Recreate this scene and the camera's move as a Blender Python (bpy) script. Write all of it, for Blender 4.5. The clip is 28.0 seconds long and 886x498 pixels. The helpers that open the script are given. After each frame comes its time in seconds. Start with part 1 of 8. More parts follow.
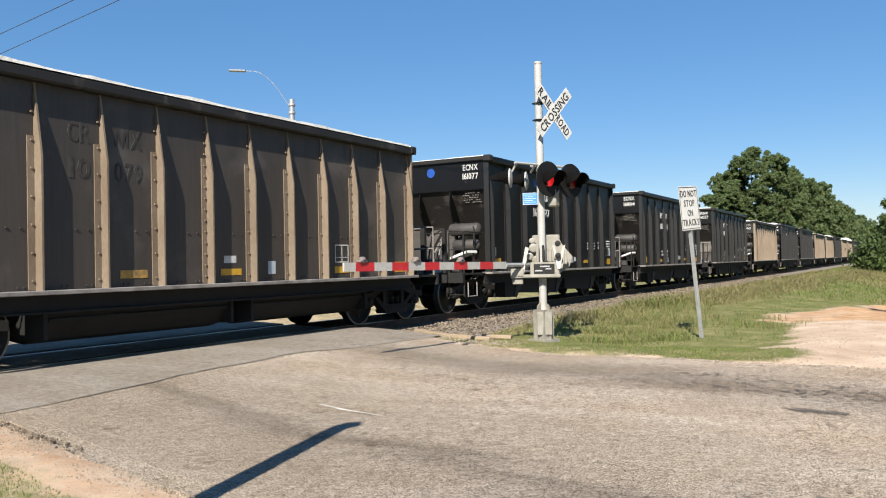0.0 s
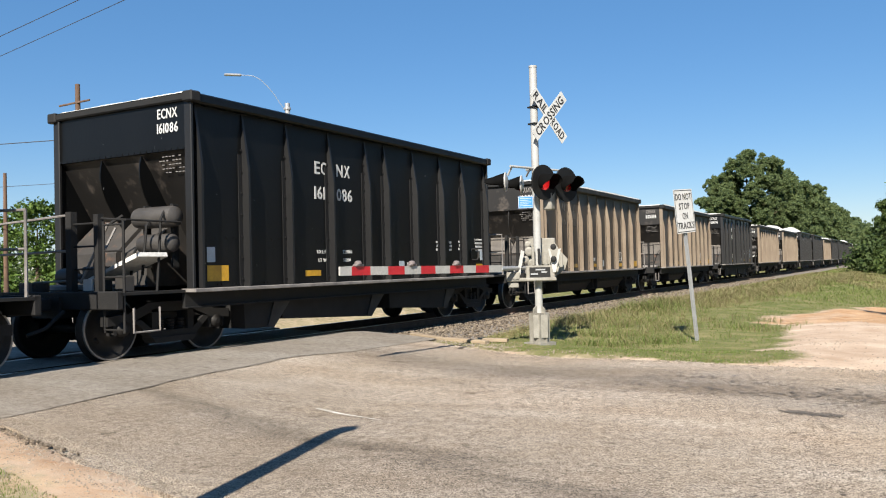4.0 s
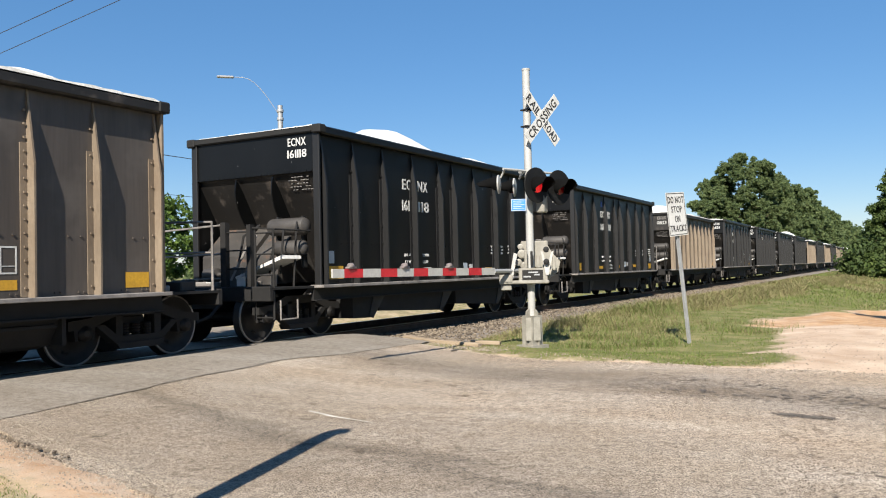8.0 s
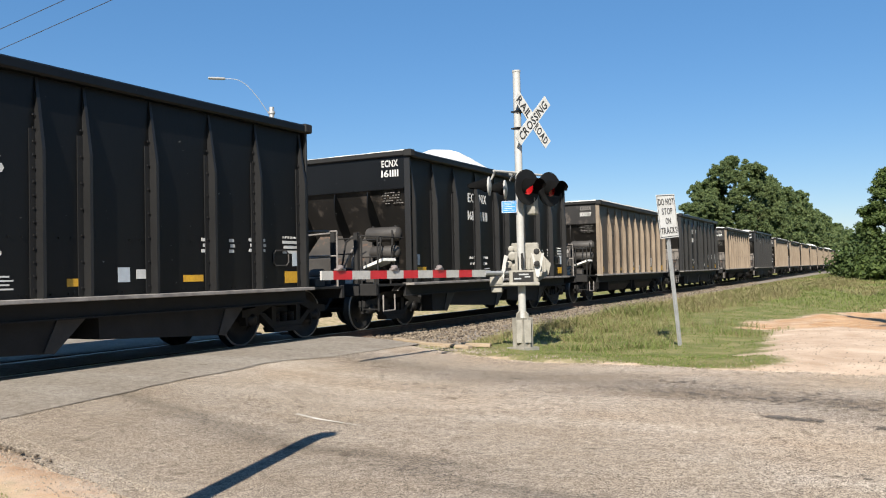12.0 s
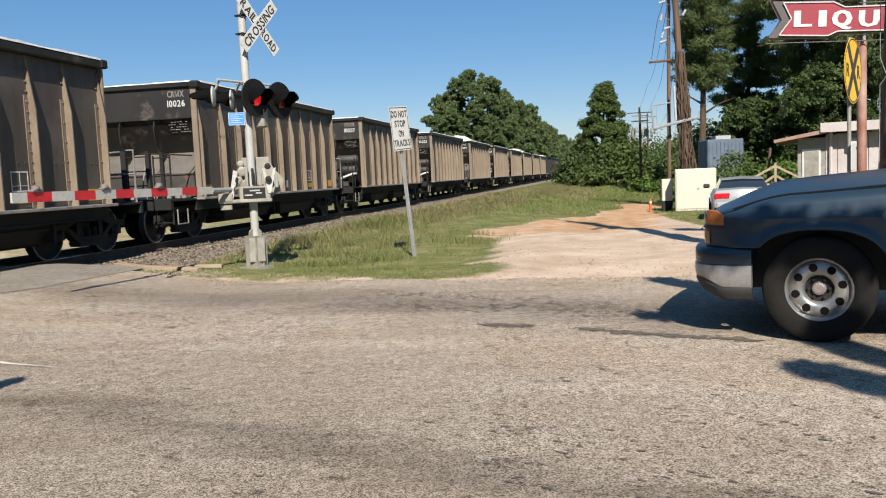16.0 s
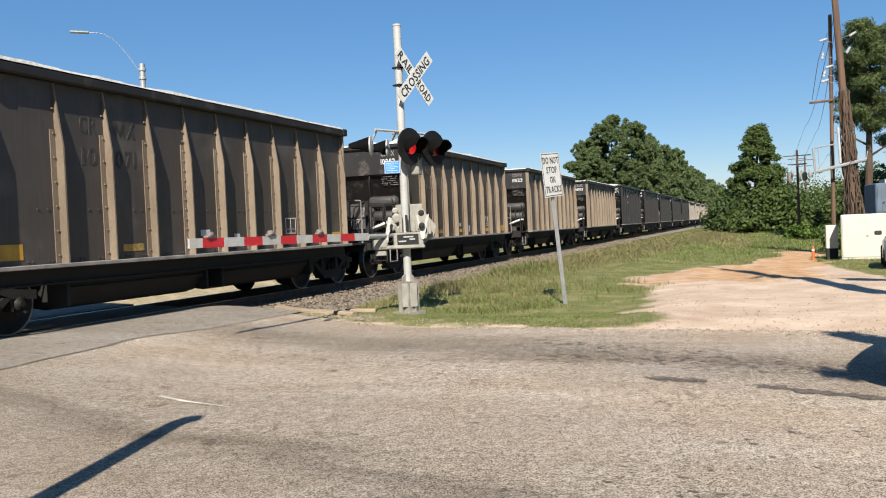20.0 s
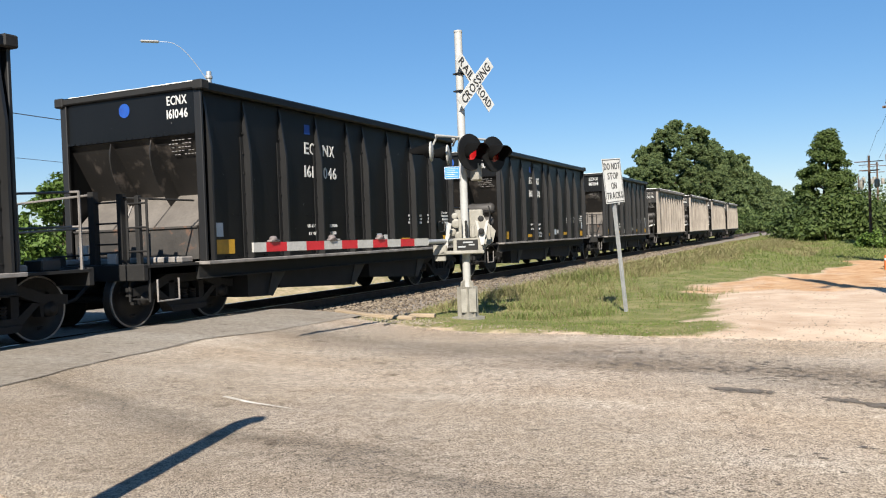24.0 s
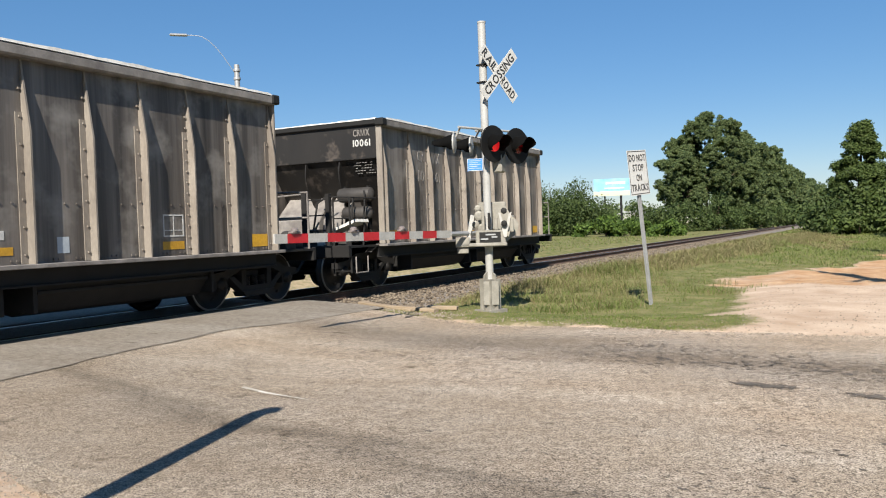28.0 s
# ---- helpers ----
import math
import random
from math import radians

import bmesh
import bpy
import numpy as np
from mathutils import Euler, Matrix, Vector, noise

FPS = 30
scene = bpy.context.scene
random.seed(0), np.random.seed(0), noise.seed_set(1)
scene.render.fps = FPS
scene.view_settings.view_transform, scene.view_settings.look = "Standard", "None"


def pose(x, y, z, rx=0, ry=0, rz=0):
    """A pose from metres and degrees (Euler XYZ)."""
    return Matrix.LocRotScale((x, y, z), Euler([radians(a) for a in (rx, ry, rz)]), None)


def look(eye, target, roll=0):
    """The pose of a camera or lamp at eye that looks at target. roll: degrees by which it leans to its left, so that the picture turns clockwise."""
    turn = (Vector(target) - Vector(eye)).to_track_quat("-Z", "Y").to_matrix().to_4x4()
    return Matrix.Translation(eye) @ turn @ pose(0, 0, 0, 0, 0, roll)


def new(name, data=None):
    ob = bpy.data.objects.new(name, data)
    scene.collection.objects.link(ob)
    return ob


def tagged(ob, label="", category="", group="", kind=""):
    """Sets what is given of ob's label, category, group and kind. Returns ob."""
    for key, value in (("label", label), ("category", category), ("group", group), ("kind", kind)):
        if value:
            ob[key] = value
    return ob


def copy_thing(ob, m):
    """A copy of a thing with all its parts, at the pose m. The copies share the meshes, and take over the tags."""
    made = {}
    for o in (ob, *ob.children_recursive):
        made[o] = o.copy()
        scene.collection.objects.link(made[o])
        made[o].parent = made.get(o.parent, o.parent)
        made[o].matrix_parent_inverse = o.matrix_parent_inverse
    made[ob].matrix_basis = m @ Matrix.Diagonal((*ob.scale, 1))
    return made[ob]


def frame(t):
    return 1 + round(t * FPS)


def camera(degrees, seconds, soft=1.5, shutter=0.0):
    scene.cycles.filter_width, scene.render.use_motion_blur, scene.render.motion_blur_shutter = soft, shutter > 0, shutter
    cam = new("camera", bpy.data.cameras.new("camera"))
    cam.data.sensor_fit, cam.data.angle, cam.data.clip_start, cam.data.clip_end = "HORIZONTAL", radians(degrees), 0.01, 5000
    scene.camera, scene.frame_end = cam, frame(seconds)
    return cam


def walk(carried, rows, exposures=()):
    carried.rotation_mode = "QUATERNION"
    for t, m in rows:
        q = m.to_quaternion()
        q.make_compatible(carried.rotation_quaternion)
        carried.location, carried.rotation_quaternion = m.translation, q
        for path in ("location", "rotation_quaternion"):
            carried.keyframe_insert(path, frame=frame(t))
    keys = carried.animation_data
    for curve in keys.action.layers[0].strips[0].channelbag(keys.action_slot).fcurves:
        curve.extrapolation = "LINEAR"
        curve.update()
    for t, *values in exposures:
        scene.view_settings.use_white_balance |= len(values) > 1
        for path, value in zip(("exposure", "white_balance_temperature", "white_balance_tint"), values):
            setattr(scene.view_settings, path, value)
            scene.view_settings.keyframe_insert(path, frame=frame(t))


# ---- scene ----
cam = camera(56.5, 28.0, soft=1.1)
PATH = [
    (0, (0.139, 0.049, 1.206), (-0.848, 1.788, 1.242), -1.2),
    (0.5, (0.134, 0.043, 1.208), (-0.858, 1.779, 1.247), -1.1),
    (1, (0.145, 0.027, 1.209), (-0.849, 1.762, 1.253), -1.2),
    (1.5, (0.148, 0.039, 1.207), (-0.842, 1.776, 1.252), -1.3),
    (2, (0.141, 0.039, 1.205), (-0.841, 1.781, 1.247), -1.3),
    (2.5, (0.146, 0.039, 1.211), (-0.832, 1.784, 1.249), -1.3),
    (4.5, (0.152, 0.03, 1.212), (-0.825, 1.774, 1.262), -1.4),
    (5, (0.143, 0.036, 1.207), (-0.829, 1.783, 1.264), -1.4),
    (5.5, (0.155, 0.029, 1.216), (-0.815, 1.777, 1.274), -1.5),
    (6, (0.151, 0.034, 1.212), (-0.819, 1.782, 1.27), -1.5),
    (6.5, (0.156, 0.041, 1.209), (-0.816, 1.788, 1.264), -1.4),
    (7, (0.147, 0.037, 1.208), (-0.825, 1.784, 1.259), -1.3),
    (7.5, (0.139, 0.04, 1.21), (-0.828, 1.79, 1.26), -1.3),
    (8, (0.146, 0.037, 1.208), (-0.817, 1.79, 1.258), -1.3),
    (8.5, (0.145, 0.031, 1.215), (-0.813, 1.786, 1.263), -1.4),
    (9, (0.147, 0.04, 1.213), (-0.809, 1.796, 1.261), -1.4),
    (9.5, (0.147, 0.042, 1.211), (-0.811, 1.797, 1.262), -1.3),
    (10, (0.146, 0.039, 1.209), (-0.812, 1.793, 1.261), -1.3),
    (10.5, (0.155, 0.042, 1.207), (-0.8, 1.798, 1.26), -1.4),
    (11, (0.159, 0.034, 1.21), (-0.79, 1.793, 1.266), -1.5),
    (11.5, (0.16, 0.028, 1.209), (-0.781, 1.791, 1.272), -1.4),
    (13.5, (0.208, 0.476, 1.182), (-0.802, 2.2, 1.096), -0.5),
    (14, (0.288, 0.481, 1.185), (-0.722, 2.199, 1.021), -0.1),
    (14.5, (0.251, 0.505, 1.205), (-0.645, 2.283, 1.011), -0.9),
    (15, (0.207, 0.518, 1.21), (-0.562, 2.355, 1.02), -2.7),
    (15.5, (0.268, 0.479, 1.23), (-0.305, 2.385, 1.033), -3.6),
    (16, (0.272, 0.493, 1.219), (-0.115, 2.448, 1.044), -2.5),
    (16.5, (0.193, 0.531, 1.217), (-0.161, 2.494, 1.077), -2.4),
    (17, (0.155, 0.556, 1.222), (-0.19, 2.522, 1.106), -2.5),
    (17.5, (0.131, 0.537, 1.226), (-0.215, 2.504, 1.124), -1.8),
    (18, (0.09, 0.506, 1.224), (-0.353, 2.453, 1.115), -1.4),
    (18.5, (0.059, 0.558, 1.222), (-0.507, 2.473, 1.118), -2.2),
    (19, (0.07, 0.555, 1.222), (-0.554, 2.452, 1.131), -2.7),
    (19.5, (0.074, 0.546, 1.227), (-0.604, 2.426, 1.151), -2.7),
    (20, (0.075, 0.54, 1.233), (-0.634, 2.409, 1.184), -2.5),
    (20.5, (0.071, 0.521, 1.235), (-0.691, 2.37, 1.212), -2.6),
    (21, (0.067, 0.537, 1.239), (-0.754, 2.361, 1.23), -2.7),
    (21.5, (0.07, 0.522, 1.237), (-0.754, 2.345, 1.231), -2.6),
    (23.5, (0.062, 0.524, 1.233), (-0.776, 2.34, 1.207), -2.3),
    (24, (0.061, 0.525, 1.235), (-0.778, 2.341, 1.205), -2.1),
    (24.5, (0.058, 0.531, 1.229), (-0.776, 2.348, 1.195), -2.2),
    (25, (0.058, 0.541, 1.228), (-0.775, 2.359, 1.185), -2.3),
    (25.5, (0.05, 0.537, 1.226), (-0.787, 2.352, 1.176), -2.2),
    (26, (0.051, 0.533, 1.231), (-0.812, 2.336, 1.175), -1.8),
    (26.5, (0.05, 0.518, 1.223), (-0.844, 2.306, 1.147), -1.2),
    (27, (0.052, 0.488, 1.216), (-0.821, 2.285, 1.147), -1.2),
    (27.5, (0.055, 0.547, 1.213), (-0.767, 2.37, 1.175), -1.9),
    (28, (0.125, 0.602, 1.222), (-0.776, 2.387, 1.177), -2.0),
]
EXPOSURE = ((0, 1.13), (2.5, 1.15), (5, 1.12), (11, 1.12), (13.5, 1.07), (14, 1.05), (15, 1.03), (16, 0.87), (17, 0.97), (18, 0.99), (19, 0.95), (20, 1.01), (21, 1.01), (24, 1.17), (25, 1.15), (26, 1.11), (27, 0.97), (28, 0.97))
walk(cam, [(t, look(eye, target, roll)) for t, eye, target, roll in PATH], EXPOSURE)

# ---- light ----
SUN_TO = Vector((0.29, -1.0, 0.82)).normalized()
world = bpy.data.worlds.new("sky")
scene.world = world
world.use_nodes = True
wn = world.node_tree
sky = wn.nodes.new("ShaderNodeTexSky")
sky.sky_type = "NISHITA"
sky.sun_disc = False
sky.sun_elevation = math.asin(SUN_TO.z)
sky.sun_rotation = math.atan2(SUN_TO.x, SUN_TO.y)
sky.air_density, sky.dust_density, sky.ozone_density = 1.0, 0.0, 3.5
deep = wn.nodes.new("ShaderNodeHueSaturation")
deep.inputs["Saturation"].default_value = 1.26
warm = wn.nodes.new("ShaderNodeMix")
warm.data_type, warm.blend_type = "RGBA", "MULTIPLY"
warm.inputs["Factor"].default_value = 1.0
warm.inputs["B"].default_value = (1.05, 0.98, 1.0, 1)
wn.links.new(sky.outputs[0], deep.inputs["Color"])
wn.links.new(deep.outputs[0], warm.inputs["A"])
haze = wn.nodes.new("ShaderNodeMix")
haze.data_type = "RGBA"
haze.inputs["Factor"].default_value = 0.4
haze.inputs["B"].default_value = (1.25, 2.85, 5.4, 1)
wn.links.new(warm.outputs["Result"], haze.inputs["A"])
wn.links.new(haze.outputs["Result"], wn.nodes["Background"].inputs[0])
wn.nodes["Background"].inputs[1].default_value = 0.0565
sun = new("sun", bpy.data.lights.new("sun", "SUN"))
sun.data.energy, sun.data.angle, sun.data.color = 5.0, radians(0.53), (1.0, 0.93, 0.82)
sun.matrix_world = look(SUN_TO * 50, (0, 0, 0))


# ---- materials ----
def mat(name, a, b=None, rough=0.7, metal=0.0, scale=6.0, fine=60.0, bump=0.15, stretch=(1, 1, 1), contrast=0.5, rand=0.0, spec=0.5, fine_mix=0.25):
    """Two-scale noise paint: colours a and b mixed by broad stains, then darkened and lightened by fine grain."""
    m = bpy.data.materials.new(name)
    m.use_nodes = True
    nt = m.node_tree
    p = nt.nodes["Principled BSDF"]
    p.inputs["Roughness"].default_value, p.inputs["Metallic"].default_value = rough, metal
    p.inputs["Specular IOR Level"].default_value = spec
    b = b or tuple(v * 0.7 for v in a)
    tc, mp = nt.nodes.new("ShaderNodeTexCoord"), nt.nodes.new("ShaderNodeMapping")
    mp.inputs["Scale"].default_value = stretch
    nt.links.new(tc.outputs["Object"], mp.inputs["Vector"])
    n1, n2 = nt.nodes.new("ShaderNodeTexNoise"), nt.nodes.new("ShaderNodeTexNoise")
    for n, s, d in ((n1, scale, 6.0), (n2, fine, 3.0)):
        n.inputs["Scale"].default_value, n.inputs["Detail"].default_value = s, d
        nt.links.new(mp.outputs[0], n.inputs["Vector"])
    ramp = nt.nodes.new("ShaderNodeValToRGB")
    ramp.color_ramp.elements[0].position, ramp.color_ramp.elements[1].position = 0.5 - contrast * 0.4, 0.5 + contrast * 0.4
    ramp.color_ramp.elements[0].color, ramp.color_ramp.elements[1].color = (*b, 1), (*a, 1)
    nt.links.new(n1.outputs["Fac"], ramp.inputs[0])
    mix = nt.nodes.new("ShaderNodeMix")
    mix.data_type, mix.blend_type = "RGBA", "OVERLAY"
    mix.inputs["Factor"].default_value = fine_mix
    nt.links.new(ramp.outputs[0], mix.inputs["A"])
    nt.links.new(n2.outputs["Fac"], mix.inputs["B"])
    last = mix.outputs["Result"]
    if rand:
        info, hsv = nt.nodes.new("ShaderNodeObjectInfo"), nt.nodes.new("ShaderNodeHueSaturation")
        mr = nt.nodes.new("ShaderNodeMapRange")
        mr.inputs["To Min"].default_value, mr.inputs["To Max"].default_value = 1 - rand, 1 + rand
        nt.links.new(info.outputs["Random"], mr.inputs["Value"])
        nt.links.new(mr.outputs[0], hsv.inputs["Value"])
        nt.links.new(last, hsv.inputs["Color"])
        last = hsv.outputs[0]
    nt.links.new(last, p.inputs["Base Color"])
    if bump:
        bp = nt.nodes.new("ShaderNodeBump")
        bp.inputs["Strength"].default_value, bp.inputs["Distance"].default_value = bump, 0.02
        nt.links.new(n2.outputs["Fac"], bp.inputs["Height"])
        nt.links.new(bp.outputs[0], p.inputs["Normal"])
    return m


def island_mat(name, dark, light, rough=0.7, translucent=0.0):
    """Each loose piece of the mesh takes its own shade between two colours."""
    m = bpy.data.materials.new(name)
    m.use_nodes = True
    nt = m.node_tree
    p = nt.nodes["Principled BSDF"]
    p.inputs["Roughness"].default_value = rough
    p.inputs["Specular IOR Level"].default_value = 0.25
    g, r = nt.nodes.new("ShaderNodeNewGeometry"), nt.nodes.new("ShaderNodeValToRGB")
    r.color_ramp.elements[0].color, r.color_ramp.elements[1].color = (*dark, 1), (*light, 1)
    nt.links.new(g.outputs["Random Per Island"], r.inputs[0])
    nt.links.new(r.outputs[0], p.inputs["Base Color"])
    if translucent:
        t, mx = nt.nodes.new("ShaderNodeBsdfTranslucent"), nt.nodes.new("ShaderNodeMixShader")
        mx.inputs[0].default_value = translucent
        nt.links.new(r.outputs[0], t.inputs[0])
        nt.links.new(p.outputs[0], mx.inputs[1])
        nt.links.new(t.outputs[0], mx.inputs[2])
        nt.links.new(mx.outputs[0], nt.nodes["Material Output"].inputs[0])
    return m


def glow(name, colour, strength):
    m = bpy.data.materials.new(name)
    m.use_nodes = True
    p = m.node_tree.nodes["Principled BSDF"]
    p.inputs["Base Color"].default_value = (*colour, 1)
    p.inputs["Emission Color"].default_value = (*colour, 1)
    p.inputs["Emission Strength"].default_value = strength
    p.inputs["Roughness"].default_value = 0.15
    return m


M = {}
M["steel_white"] = mat("white_painted_steel", (0.356, 0.356, 0.347), (0.3, 0.297, 0.278), 0.45, 0.0, 3, 40, 0.05)
M["galv"] = mat("galvanised_steel", (0.351, 0.357, 0.363), (0.268, 0.275, 0.281), 0.5, 0.4, 8, 60, 0.05)
M["cast_grey"] = mat("grey_cast_aluminium", (0.267, 0.253, 0.219), (0.171, 0.16, 0.134), 0.6, 0.1, 6, 50, 0.1)
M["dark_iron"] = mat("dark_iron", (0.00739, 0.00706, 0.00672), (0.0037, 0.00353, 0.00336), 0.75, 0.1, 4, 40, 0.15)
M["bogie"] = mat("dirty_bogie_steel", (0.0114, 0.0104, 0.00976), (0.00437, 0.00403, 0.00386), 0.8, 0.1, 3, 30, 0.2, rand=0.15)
M["wheel"] = mat("wheel_steel", (0.0175, 0.0162, 0.0149), (0.00877, 0.00789, 0.0075), 0.6, 0.4, 6, 60, 0.1)
M["black_paint"] = mat("black_car_paint", (0.00292, 0.00323, 0.0036), (0.0012, 0.00138, 0.00157), 0.42, 0.0, 1.2, 25, 0.06, (1, 1, 0.35), rand=0.2, spec=0.3)
M["black_rib"] = mat("black_rib_paint", (0.00936, 0.00936, 0.00981), (0.00513, 0.00513, 0.0056), 0.5, 0.0, 2, 25, 0.05, (1, 1, 0.4))


def specks(m, colour, scale, cut, sharp=0.02):
    """Chips, scratches or broad clouds of another colour over a paint."""
    nt = m.node_tree
    p = nt.nodes["Principled BSDF"]
    src = p.inputs["Base Color"].links[0].from_socket
    tc, n, r, mx = nt.nodes.new("ShaderNodeTexCoord"), nt.nodes.new("ShaderNodeTexNoise"), nt.nodes.new("ShaderNodeValToRGB"), nt.nodes.new("ShaderNodeMix")
    n.inputs["Scale"].default_value, n.inputs["Detail"].default_value, n.inputs["Roughness"].default_value = scale, 4.0, 0.65
    nt.links.new(tc.outputs["Object"], n.inputs["Vector"])
    r.color_ramp.elements[0].position, r.color_ramp.elements[1].position = cut, cut + sharp
    nt.links.new(n.outputs["Fac"], r.inputs[0])
    mx.data_type = "RGBA"
    nt.links.new(r.outputs[0], mx.inputs["Factor"])
    nt.links.new(src, mx.inputs["A"])
    mx.inputs["B"].default_value = (*colour, 1)
    nt.links.new(mx.outputs["Result"], p.inputs["Base Color"])


specks(M["black_paint"], (0.22, 0.22, 0.22), 11.0, 0.715)
M["grey_sheet"] = mat("streaked_grey_steel", (0.063, 0.0534, 0.0464), (0.0378, 0.0312, 0.0268), 0.5, 0.1, 1.6, 14, 0.05, (2.2, 2.2, 0.16), contrast=0.8, rand=0.25)
M["pale_sheet"] = mat("silvery_streaked_steel", (0.176, 0.156, 0.14), (0.0325, 0.0279, 0.0247), 0.45, 0.15, 1.8, 14, 0.08, (3.2, 3.2, 0.12), contrast=0.5, rand=0.15)
M["pale_rib"] = mat("dusty_pale_rib_paint", (0.248, 0.221, 0.189), (0.135, 0.113, 0.0946), 0.65, 0.0, 2.5, 30, 0.06, (1, 1, 0.4), rand=0.1)
M["machine_grey"] = mat("dusty_grey_tank_paint", (0.0554, 0.0508, 0.0468), (0.0307, 0.0276, 0.0254), 0.6, 0.1, 3, 30, 0.08, rand=0.15)
M["chute_steel"] = mat("sunlit_chute_steel", (0.0405, 0.0373, 0.0344), (0.0183, 0.0166, 0.0154), 0.7, 0.1, 3, 30, 0.1)
M["tread_steel"] = mat("worn_tread_steel", (0.3, 0.28, 0.26), (0.2, 0.185, 0.17), 0.4, 0.6, 6, 60, 0.05)
M["tan_rib"] = mat("tan_rib_paint", (0.183, 0.145, 0.105), (0.124, 0.0917, 0.0638), 0.65, 0.0, 2.5, 30, 0.06, (1, 1, 0.4), rand=0.1)
M["sill_light"] = mat("pale_dusty_sill", (0.252, 0.234, 0.216), (0.12, 0.108, 0.102), 0.7, 0.1, 4, 40, 0.1)
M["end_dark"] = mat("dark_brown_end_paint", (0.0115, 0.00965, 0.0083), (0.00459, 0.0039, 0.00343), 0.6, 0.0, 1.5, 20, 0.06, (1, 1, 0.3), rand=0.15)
M["end_grey"] = mat("dusty_grey_hood", (0.0506, 0.0457, 0.0413), (0.0253, 0.0226, 0.0204), 0.7, 0.1, 2, 30, 0.08, rand=0.1)
# soft pale clouds painted after the sunlit patches of the grey panels
specks(M["grey_sheet"], (0.104, 0.091, 0.0806), 0.9, 0.52, 0.3)
specks(M["pale_sheet"], (0.247, 0.231, 0.211), 1.3, 0.5, 0.25)
specks(M["end_grey"], (0.104, 0.0585, 0.039), 4.0, 0.6, 0.1)
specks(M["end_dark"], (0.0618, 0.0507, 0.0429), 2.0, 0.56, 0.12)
specks(M["tan_rib"], (0.091, 0.052, 0.0325), 7.0, 0.68, 0.05)
M["hood_dust"] = mat("stone_dusted_hood", (0.125, 0.111, 0.098), (0.066, 0.058, 0.051), 0.85, 0.0, 2.5, 25, 0.08, contrast=0.7)
M["load"] = mat("pale_limestone_load", (0.599, 0.592, 0.571), (0.474, 0.46, 0.432), 0.95, 0.0, 2, 18, 0.6)
M["white"] = mat("white_lettering", (0.523, 0.523, 0.51), (0.383, 0.383, 0.37), 0.6, 0, 9, 60, 0.0)
M["black"] = mat("black_lettering", (0.02, 0.02, 0.02), (0.035, 0.033, 0.03), 0.6, 0, 9, 60, 0.0)
M["yellow"] = mat("yellow_reflective", (0.525, 0.294, 0.021), (0.35, 0.189, 0.021), 0.45, 0, 5, 40, 0.02, rand=0.15)
M["worn_yellow"] = mat("worn_yellow_plate", (0.4, 0.232, 0.032), (0.128, 0.096, 0.056), 0.6, 0, 9, 40, 0.05, contrast=0.4)
M["blue"] = mat("blue_paint", (0.01, 0.065, 0.31), (0.01, 0.045, 0.225), 0.45, 0, 5, 40, 0.02)
M["red"] = mat("red_reflective", (0.44, 0.016, 0.024), (0.32, 0.012, 0.016), 0.4, 0, 5, 40, 0.02)
M["faded_letter"] = mat("faded_dark_lettering", (0.012, 0.011, 0.01), (0.045, 0.04, 0.036), 0.7, 0, 8, 40, 0.0)
M["faint_letter"] = mat("faint_grey_lettering", (0.22, 0.21, 0.2), (0.1, 0.095, 0.09), 0.7, 0, 9, 60, 0.0)
M["card"] = mat("pale_card", (0.385, 0.434, 0.476), (0.315, 0.35, 0.385), 0.6, 0, 9, 60, 0.0)
M["rail"] = mat("rusty_rail", (0.13, 0.08, 0.055), (0.07, 0.045, 0.035), 0.7, 0.3, 6, 60, 0.1)
M["rail_top"] = mat("polished_rail_head", (0.5, 0.5, 0.5), (0.35, 0.35, 0.35), 0.3, 0.9, 3, 50, 0.02)
M["tie"] = mat("weathered_timber_tie", (0.11, 0.085, 0.065), (0.06, 0.048, 0.04), 0.9, 0, 3, 30, 0.4, (4, 0.5, 4))
M["trunk"] = mat("bark", (0.091, 0.0595, 0.0385), (0.042, 0.028, 0.0196), 0.95, 0, 3, 22, 0.8, (2, 2, 0.4))
M["pole_wood"] = mat("utility_pole_timber", (0.132, 0.0788, 0.0504), (0.063, 0.0378, 0.0252), 0.9, 0, 2, 26, 0.5, (3, 3, 0.25))
M["insulator"] = mat("grey_porcelain", (0.385, 0.392, 0.399), (0.315, 0.315, 0.322), 0.25, 0, 5, 30, 0.0)
M["leaf_a"] = island_mat("broadleaf_foliage", (0.0855, 0.126, 0.0522), (0.198, 0.248, 0.104), 0.6, 0.58)
M["leaf_d"] = island_mat("hedge_foliage", (0.0362, 0.0624, 0.0183), (0.0957, 0.132, 0.0427), 0.6, 0.4)
M["leaf_b"] = island_mat("ivy_foliage", (0.0459, 0.0765, 0.0202), (0.122, 0.166, 0.049), 0.55, 0.45)
M["leaf_p"] = island_mat("pine_foliage", (0.06, 0.09, 0.034), (0.165, 0.205, 0.08), 0.6, 0.5)
M["leaf_s"] = island_mat("scrub_foliage", (0.0298, 0.0595, 0.0102), (0.102, 0.161, 0.0298), 0.6, 0.25)
M["grass"] = island_mat("green_grass", (0.127, 0.165, 0.0418), (0.204, 0.242, 0.077), 0.7, 0.45)
M["dry_grass"] = island_mat("dry_grass", (0.17, 0.145, 0.068), (0.28, 0.245, 0.125), 0.8, 0.3)
M["stone"] = island_mat("ballast_stone", (0.0675, 0.0519, 0.0391), (0.222, 0.183, 0.139), 0.9)
M["gravel"] = island_mat("roadside_gravel", (0.162, 0.13, 0.0978), (0.358, 0.309, 0.249), 0.9)


